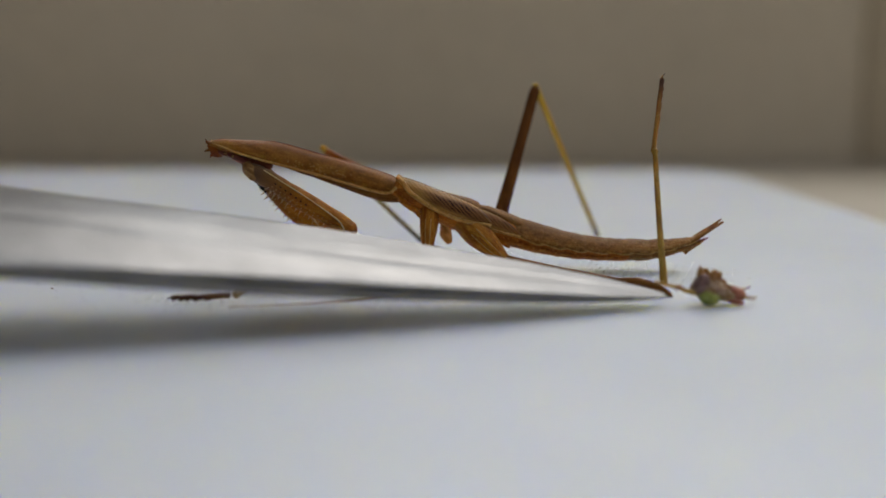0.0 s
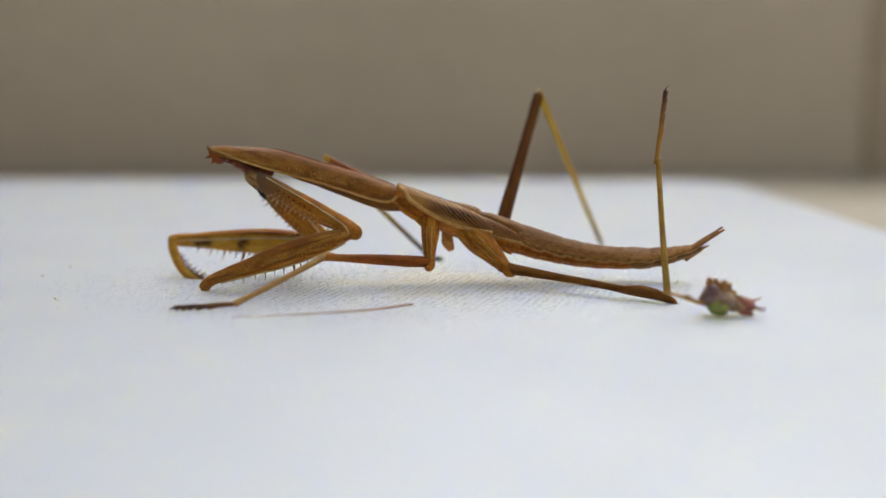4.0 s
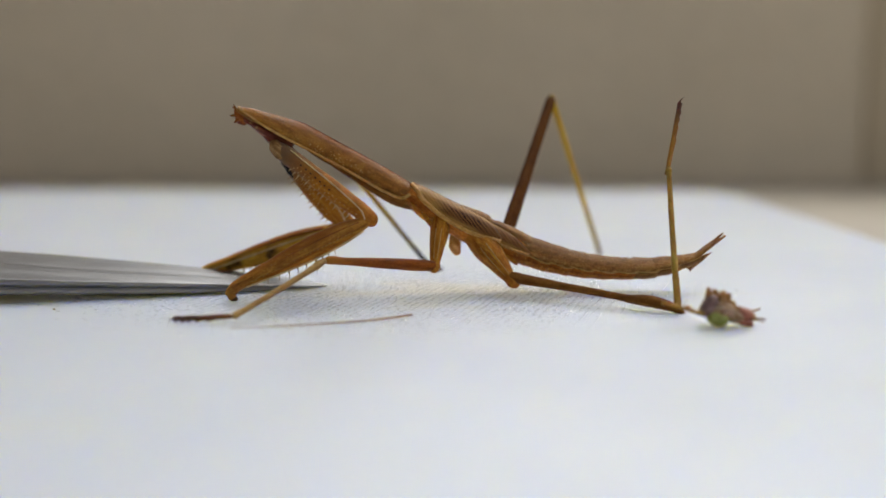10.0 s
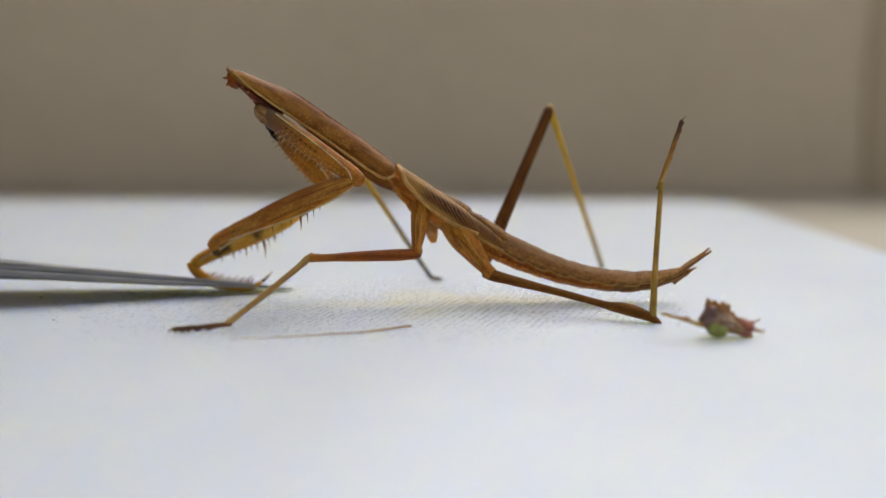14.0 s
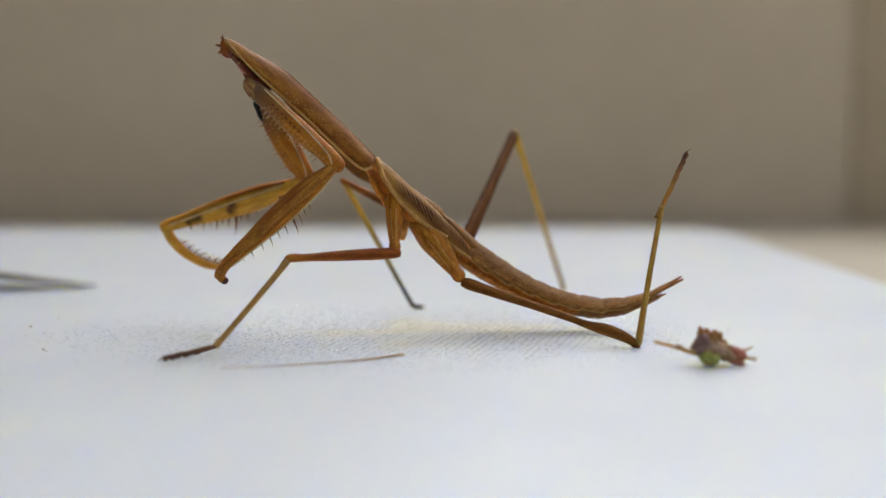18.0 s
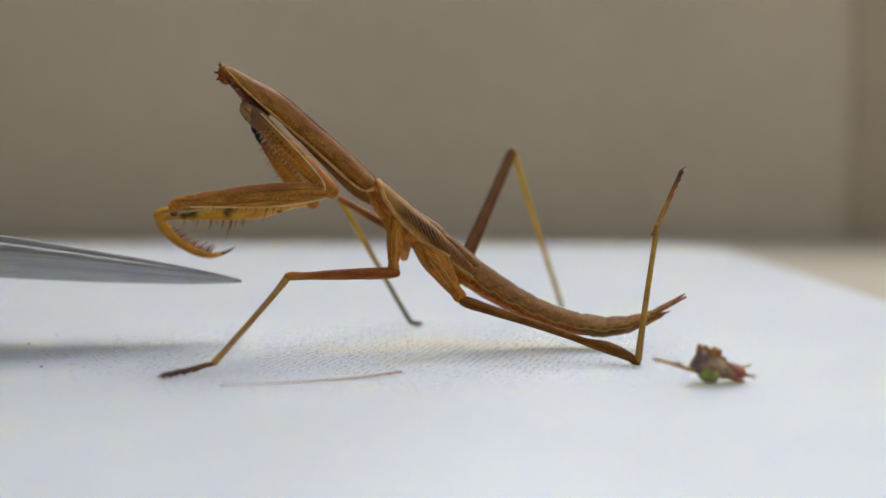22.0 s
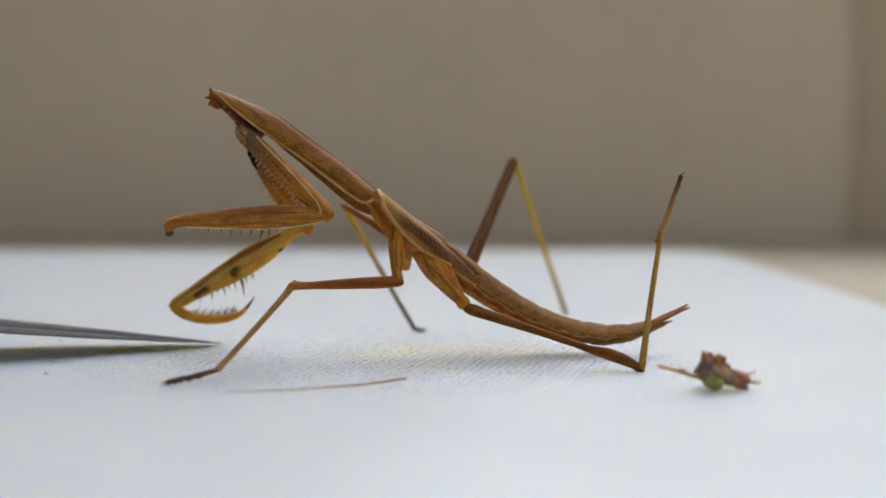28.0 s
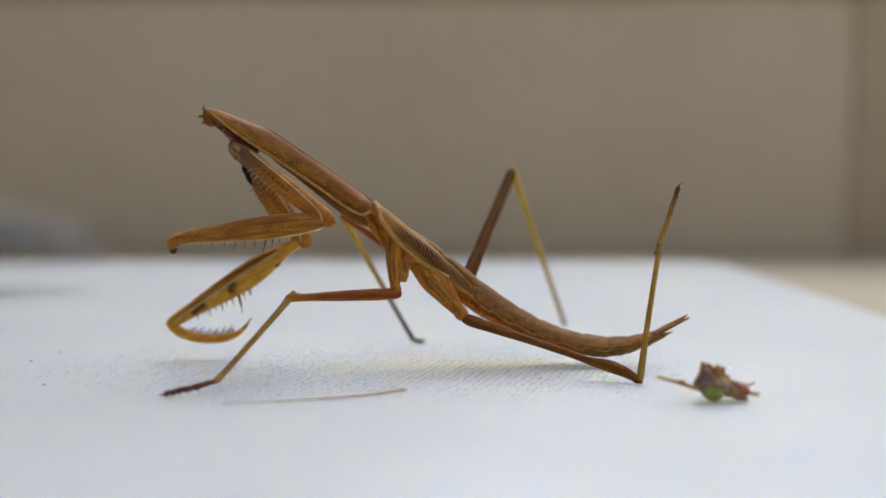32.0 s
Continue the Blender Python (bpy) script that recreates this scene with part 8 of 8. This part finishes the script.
    walk(P['abdomen_5'], aims(1, [
        (0, 21.3, 0, 2.43, 23.98, 0, 2.46),
        (1, 21.13, 0, 2.53, 23.83, 0, 2.55),
        (2.5, 21.08, 0, 2.66, 23.76, 0, 2.69),
        (3, 21.15, 0, 2.66, 23.81, 0, 2.7),
        (3.5, 21.09, 0, 2.67, 23.76, 0, 2.7),
        (5.5, 21.07, 0, 2.72, 23.73, 0, 2.76),
        (6, 20.96, 0, 2.72, 23.66, 0, 2.74),
        (6.5, 21.31, 0, 2.77, 23.91, 0, 2.83),
        (7.5, 21.29, 0, 2.77, 23.95, 0, 2.84),
        (9, 21.61, 0, 2.81, 24.23, 0, 2.91),
        (9.5, 21.57, 0, 2.74, 24.21, 0, 2.84),
        (10.5, 21.74, 0, 2.67, 24.33, 0, 2.78),
        (11, 21.64, 0, 2.58, 24.26, 0, 2.68),
        (12, 21.67, 0, 2.44, 24.28, 0, 2.54),
        (12.5, 20.84, 0, 2.4, 23.32, 0, 2.46),
        (12.7, 19.97, 0, 2.31, 22.58, 0, 2.29),
        (13, 18.28, 0, 2.32, 21.21, 0, 2),
        (13.2, 18.78, 0, 2.33, 21.59, 0, 2.14),
        (14, 19.37, 0, 2.52, 22.17, 0, 2.4),
        (14.2, 19.65, 0, 2.54, 22.35, 0, 2.44),
        (14.4, 19.66, 0, 2.55, 22.36, 0, 2.43),
        (14.5, 19.4, 0, 2.57, 22.18, 0, 2.39),
        (16.5, 15.86, 0, 2.85, 18.87, 0, 2.46),
        (17, 16.09, 0, 2.96, 19.11, 0, 2.55),
        (17.5, 16.32, 0, 2.91, 19.26, 0, 2.58),
        (19, 16.35, 0, 2.86, 19.27, 0, 2.56),
        (21, 16.72, 0, 2.73, 19.65, 0, 2.44),
        (22, 16.87, 0, 2.67, 19.82, 0, 2.37),
        (24, 16.72, 0, 2.56, 19.65, 0, 2.27),
        (25.5, 16.58, 0, 2.51, 19.53, 0, 2.21),
        (27.5, 16.62, 0, 2.48, 19.58, 0, 2.19),
        (29, 16.64, 0, 2.45, 19.61, 0, 2.16),
        (31, 16.66, 0, 2.38, 19.65, 0, 2.1),
        (32, 16.67, 0, 2.33, 19.66, 0, 2.06),
    ]))
    walk(P['abdomen_6'], aims(1, [
        (0, 23.98, 0, 2.46, 26.65, 0, 2.85),
        (2, 23.81, 0, 2.68, 26.48, 0, 3.07),
        (3.5, 23.76, 0, 2.7, 26.43, 0, 3.13),
        (5.5, 23.73, 0, 2.76, 26.38, 0, 3.21),
        (6, 23.66, 0, 2.74, 26.34, 0, 3.21),
        (6.5, 23.91, 0, 2.83, 26.5, 0, 3.3),
        (8.5, 24.13, 0, 2.89, 26.76, 0, 3.38),
        (9, 24.23, 0, 2.91, 26.85, 0, 3.41),
        (10.5, 24.33, 0, 2.78, 26.91, 0, 3.27),
        (12, 24.28, 0, 2.54, 26.89, 0, 3.05),
        (12.5, 23.32, 0, 2.46, 25.79, 0, 2.94),
        (12.7, 22.58, 0, 2.29, 25.18, 0, 2.78),
        (13, 21.21, 0, 2, 24.16, 0, 2.42),
        (13.2, 21.59, 0, 2.14, 24.4, 0, 2.58),
        (14.2, 22.35, 0, 2.44, 25.05, 0, 2.88),
        (14.4, 22.36, 0, 2.43, 25.05, 0, 2.88),
        (14.5, 22.18, 0, 2.39, 24.96, 0, 2.85),
        (16.5, 18.87, 0, 2.46, 21.9, 0, 2.83),
        (17, 19.11, 0, 2.55, 22.15, 0, 2.92),
        (17.5, 19.26, 0, 2.58, 22.22, 0, 2.99),
        (19, 19.27, 0, 2.56, 22.2, 0, 3.03),
        (21, 19.65, 0, 2.44, 22.59, 0, 2.91),
        (22, 19.82, 0, 2.37, 22.77, 0, 2.83),
        (24, 19.65, 0, 2.27, 22.59, 0, 2.72),
        (25.5, 19.53, 0, 2.21, 22.48, 0, 2.65),
        (27.5, 19.58, 0, 2.19, 22.55, 0, 2.64),
        (29, 19.61, 0, 2.16, 22.59, 0, 2.62),
        (31, 19.65, 0, 2.1, 22.64, 0, 2.57),
        (32, 19.66, 0, 2.06, 22.65, 0, 2.53),
    ]))
    walk(P['abdomen_7'], aims(1, [
        (0, 26.65, 0, 2.85, 29.31, 0, 3.55),
        (2, 26.48, 0, 3.07, 29.15, 0, 3.76),
        (3.5, 26.43, 0, 3.13, 29.09, 0, 3.88),
        (5.5, 26.38, 0, 3.21, 29.02, 0, 4.03),
        (6, 26.34, 0, 3.21, 29.01, 0, 4.06),
        (8, 26.68, 0, 3.35, 29.3, 0, 4.19),
        (9, 26.85, 0, 3.41, 29.44, 0, 4.25),
        (11, 26.87, 0, 3.18, 29.47, 0, 4.02),
        (12, 26.89, 0, 3.05, 29.47, 0, 3.89),
        (12.5, 25.79, 0, 2.94, 28.24, 0, 3.76),
        (13, 24.16, 0, 2.42, 27.01, 0, 3.62),
        (13.2, 24.4, 0, 2.58, 27.15, 0, 3.64),
        (14, 24.96, 0, 2.82, 27.72, 0, 3.75),
        (14.4, 25.05, 0, 2.88, 27.7, 0, 3.84),
        (14.5, 24.96, 0, 2.85, 27.69, 0, 3.87),
        (16.5, 21.9, 0, 2.83, 24.84, 0, 4),
        (17, 22.15, 0, 2.92, 25.11, 0, 4.09),
        (19, 22.2, 0, 3.03, 25.02, 0, 4.3),
        (21, 22.59, 0, 2.91, 25.43, 0, 4.14),
        (22, 22.77, 0, 2.83, 25.63, 0, 4.06),
        (24, 22.59, 0, 2.72, 25.45, 0, 3.89),
        (25.5, 22.48, 0, 2.65, 25.36, 0, 3.81),
        (27.5, 22.55, 0, 2.64, 25.43, 0, 3.81),
        (29, 22.59, 0, 2.62, 25.48, 0, 3.8),
        (31, 22.64, 0, 2.57, 25.54, 0, 3.76),
        (32, 22.65, 0, 2.53, 25.56, 0, 3.71),
    ]))
    walk(P['cerci'], aims(1, [
        (0, 29.31, 0, 3.55, 32.9, 0, 6.74),
        (1, 29.22, 0, 3.65, 32.75, 0, 6.96),
        (3, 29.11, 0, 3.84, 32.73, 0, 6.94),
        (3.5, 29.09, 0, 3.88, 32.72, 0, 7.06),
        (5.5, 29.02, 0, 4.03, 32.61, 0, 7),
        (6, 29.01, 0, 4.06, 32.4, 0, 7.39),
        (6.5, 29.08, 0, 4.1, 32.73, 0, 7.57),
        (7, 29.15, 0, 4.13, 32.75, 0, 7.05),
        (8, 29.3, 0, 4.19, 32.67, 0, 7.23),
        (8.5, 29.37, 0, 4.22, 32.58, 0, 7.06),
        (9, 29.44, 0, 4.25, 32.65, 0, 7.44),
        (9.5, 29.46, 0, 4.18, 32.72, 0, 7.34),
        (10, 29.47, 0, 4.14, 32.63, 0, 7.43),
        (10.5, 29.47, 0, 4.09, 32.67, 0, 7.27),
        (11, 29.47, 0, 4.02, 32.82, 0, 7.25),
        (11.5, 29.47, 0, 3.95, 32.82, 0, 7.32),
        (12, 29.47, 0, 3.89, 32.75, 0, 7.08),
        (12.5, 28.24, 0, 3.76, 32.64, 0, 6.86),
        (13, 27.01, 0, 3.62, 30.64, 0, 6.74),
        (13.5, 27.37, 0, 3.68, 31.18, 0, 7.2),
        (14, 27.72, 0, 3.75, 31.34, 0, 7.15),
        (14.5, 27.69, 0, 3.87, 31.14, 0, 6.37),
        (16.5, 24.84, 0, 4, 28.24, 0, 6.44),
        (17, 25.11, 0, 4.09, 28.25, 0, 6.39),
        (17.5, 25.09, 0, 4.14, 28.52, 0, 6.55),
        (18, 25.07, 0, 4.19, 28.45, 0, 6.63),
        (18.5, 25.05, 0, 4.24, 28.59, 0, 6.69),
        (19, 25.02, 0, 4.3, 28.44, 0, 6.8),
        (20, 25.23, 0, 4.22, 28.58, 0, 6.75),
        (21, 25.43, 0, 4.14, 28.65, 0, 6.43),
        (22, 25.63, 0, 4.06, 28.72, 0, 6.36),
        (22.5, 25.58, 0, 4.02, 28.76, 0, 6.41),
        (24, 25.45, 0, 3.89, 28.86, 0, 6.22),
        (25.5, 25.36, 0, 3.81, 28.82, 0, 6.14),
        (27.5, 25.43, 0, 3.81, 28.79, 0, 6.06),
        (28, 25.45, 0, 3.81, 28.75, 0, 5.98),
        (28.5, 25.46, 0, 3.81, 28.8, 0, 6.1),
        (29, 25.48, 0, 3.8, 28.74, 0, 6.01),
        (30, 25.51, 0, 3.81, 28.87, 0, 6.1),
        (32, 25.56, 0, 3.71, 28.8, 0, 6),
    ]))
    walk(P['tweezers'], rolled([
        (0, 22.18, -20, 1, -36.62, -29.23, 8.6, 11),
        (0.5, 21.41, -20, 1.3, -37.4, -29.32, 8.69, 9),
        (0.8, 25.35, -20.41, 0.5, -33.51, -29.21, 8.08, 9),
        (1, 26, -22.81, 0.5, -32.84, -31.65, 8.24, 6),
        (1.6, 24.56, -22.27, 0.5, -34.23, -31.26, 8.44, 6),
        (1.7, 11.11, -23.72, 0.5, -47.08, -35.06, 9.71, 7),
        (1.8, -7.57, -24.66, 0.5, -64.1, -42.11, 10.53, 12),
        (1.9, -20.02, -27.78, 0.5, -72.09, -55.59, 11.21, 14),
        (2, -31.01, -31.41, 0.5, -60.93, -81.95, 12.74, 12),
        (2.2, -47.29, -33.06, 0.5, -81.11, -81.71, 9.93, 8),
        (2.6, -67.6, -26.04, 0.5, -90.42, -80.78, 9.55, 4),
        (3.5, -68.11, -24.84, 0.5, -108.63, -67.95, 10.45, 4),
        (5, -61.92, 5.41, 0.22, -120.34, -12.01, 4.63, -10.9),
        (5.5, -25.69, -0.73, 0.22, -77.01, -4.13, 8.12, -11.9),
        (6, -18.08, 1.17, 0.22, -72.02, -5.94, 5.58, -10.7),
        (6.5, -12.93, 3.12, 0.22, -70.13, -1.84, 4.81, -10.3),
        (7, -11.73, 1.7, 0.22, -69.01, -6.18, 4.63, -10.4),
        (7.5, -11.6, 10.17, 0.22, -70.18, 9.94, 4.71, -9.7),
        (8, -11.92, 5, 4.82, -71.52, -0.52, 9.05, -8.2),
        (8.5, -17.37, 7, 2.89, -76.91, 13.96, 5.46, -9.1),
        (9, -30.88, 11, 3.05, -90.11, 20.56, 3.82, -8.9),
        (9.5, -30.11, 10, 3.18, -89.35, 19.48, 4.39, 1),
        (10, -15.67, 2.7, 0.22, -72.94, -4.28, 3.72, 3.6),
        (10.5, -11.82, 1.82, 0.22, -69.32, -2.79, 3.48, -0.4),
        (11, -25.51, 11.79, 0.22, -76.15, -2.33, 6.23, -10.3),
        (11.5, -28.87, 6.42, 0.22, -78.21, -5.98, 6.09, -9.1),
        (12, -14.58, -2.04, 0.22, -71.89, -7.02, 3.74, -5.8),
        (12.5, -11.07, 5, 2.11, -70.64, -0.38, 6.82, -9.4),
        (12.7, -10.32, 5, 5.48, -69.92, -0.32, 9.89, -7.9),
        (12.8, -7.78, 5, 11.74, -67.46, -0.08, 15.34, -5.1),
        (13, -8.47, 5, 12.57, -68.17, -0.16, 15.67, -4.7),
        (13.2, -9.92, 5, 4.37, -69.47, -0.27, 9.44, -8.4),
        (13.5, -25.49, 8.05, 0.22, -74.85, -1.25, 6.41, -10.7),
        (14, -20.43, 8.04, 0.22, -74.90, -1.09, 5.44, -10.2),
        (14.2, -10.44, 2.09, 0.22, -67.76, -1.91, 4.74, -10.3),
        (14.4, -4.29, -0.02, 0.22, -61.79, -1.55, 4.72, -10.4),
        (14.5, -3.88, 5, 7.72, -63.64, 0.33, 10.46, -6.7),
        (15.2, -15.77, 21.29, 0.22, -75.10, 15.81, 5.17, -9.1),
        (16.5, -24.85, 13.58, 0.22, -75.52, 2.56, 7.39, -13.1),
        (16.8, -43.72, 22.96, 0.22, -92.69, 16.99, 6.56, -13.8),
        (17, -50.59, 30.17, 0.22, -99.90, 18.24, 6.16, -9.5),
        (17.5, -52.35, 35.69, 0.22, -101.78, 32.01, 5.98, -9.4),
        (18, -54.33, 37.36, 0.22, -103.88, 35.32, 5.70, -8.6),
        (18.5, -54.15, 37.28, 0.22, -103.70, 35.27, 5.70, -8.6),
        (19, -54.44, 37.44, 0.22, -104.03, 35.67, 5.60, -8.4),
        (19.5, -49.29, 34.23, 0.22, -100.42, 29.99, 5.60, -8.8),
        (20, -28.98, 15.95, 0.22, -79.81, 3.68, 6.25, -10.0),
        (20.5, -22.98, 10.27, 0.22, -73.37, -0.11, 6.30, -10.3),
        (21, -24.01, 7, 3.59, -82.98, -0.71, 11.52, -13.5),
        (21.5, -24.11, 5, 6.03, -83.21, -2.99, 12.6, -18.4),
        (22, -25.15, 5, 7.46, -84.14, -3.29, 14.6, -24.9),
        (22.5, -34.46, 7, 1.68, -92.77, -4.54, 9.88, -24.8),
        (23, -40.26, 18.93, 0.22, -88.64, 5.05, 6.54, -10.6),
        (24, -39.38, 19.2, 0.22, -88.46, -2.03, 6.60, -10.6),
        (25, -39.14, 18.82, 0.22, -88.53, -2.00, 6.60, -10.4),
        (25.5, -41.25, 22.13, 0.22, -91.95, 7.14, 6.13, -9.7),
        (27.5, -29.2, 8.55, 0.22, -78.05, -2.08, 6.46, -10.8),
        (28, -28.27, 5.94, 0.22, -77.44, -5.54, 6.34, -11.0),
        (28.5, -28.77, 8.06, 0.22, -77.65, -2.55, 6.48, -10.9),
        (30, -28.33, 6.32, 0.22, -77.30, -4.54, 6.51, -11.0),
        (31, -28.37, 6.39, 0.22, -77.16, -2.78, 6.46, -11.0),
        (31.2, -29.91, 6.54, 0.22, -77.55, -2.14, 7.53, -13.9),
        (31.4, -38.77, 8.4, 0.22, -97.16, -5.62, 9.32, -19.6),
        (31.6, -74.06, 20, 2.76, -133.27, 10.46, 4.67, -16.3),
        (31.8, -90.4, 65, 33.53, -149.28, 57.82, 42.56, -6.9),
        (31.9, -65.97, 75, 40.51, -123.61, 60.98, 49.5, -43),
        (32, -67.2, 85, 8.46, -125.66, 73.56, 15.68, -47.5),
    ]))
    walk(P["head"], [(0, pose(0.0270, -0.0195, 0, 0, 0, 3)), (0.6, pose(0.0271, -0.0195, 0, 0, 0, 3)), (0.9, pose(0.0277, -0.0195, 0)), (32, pose(0.0277, -0.0195, 0))])


motions()
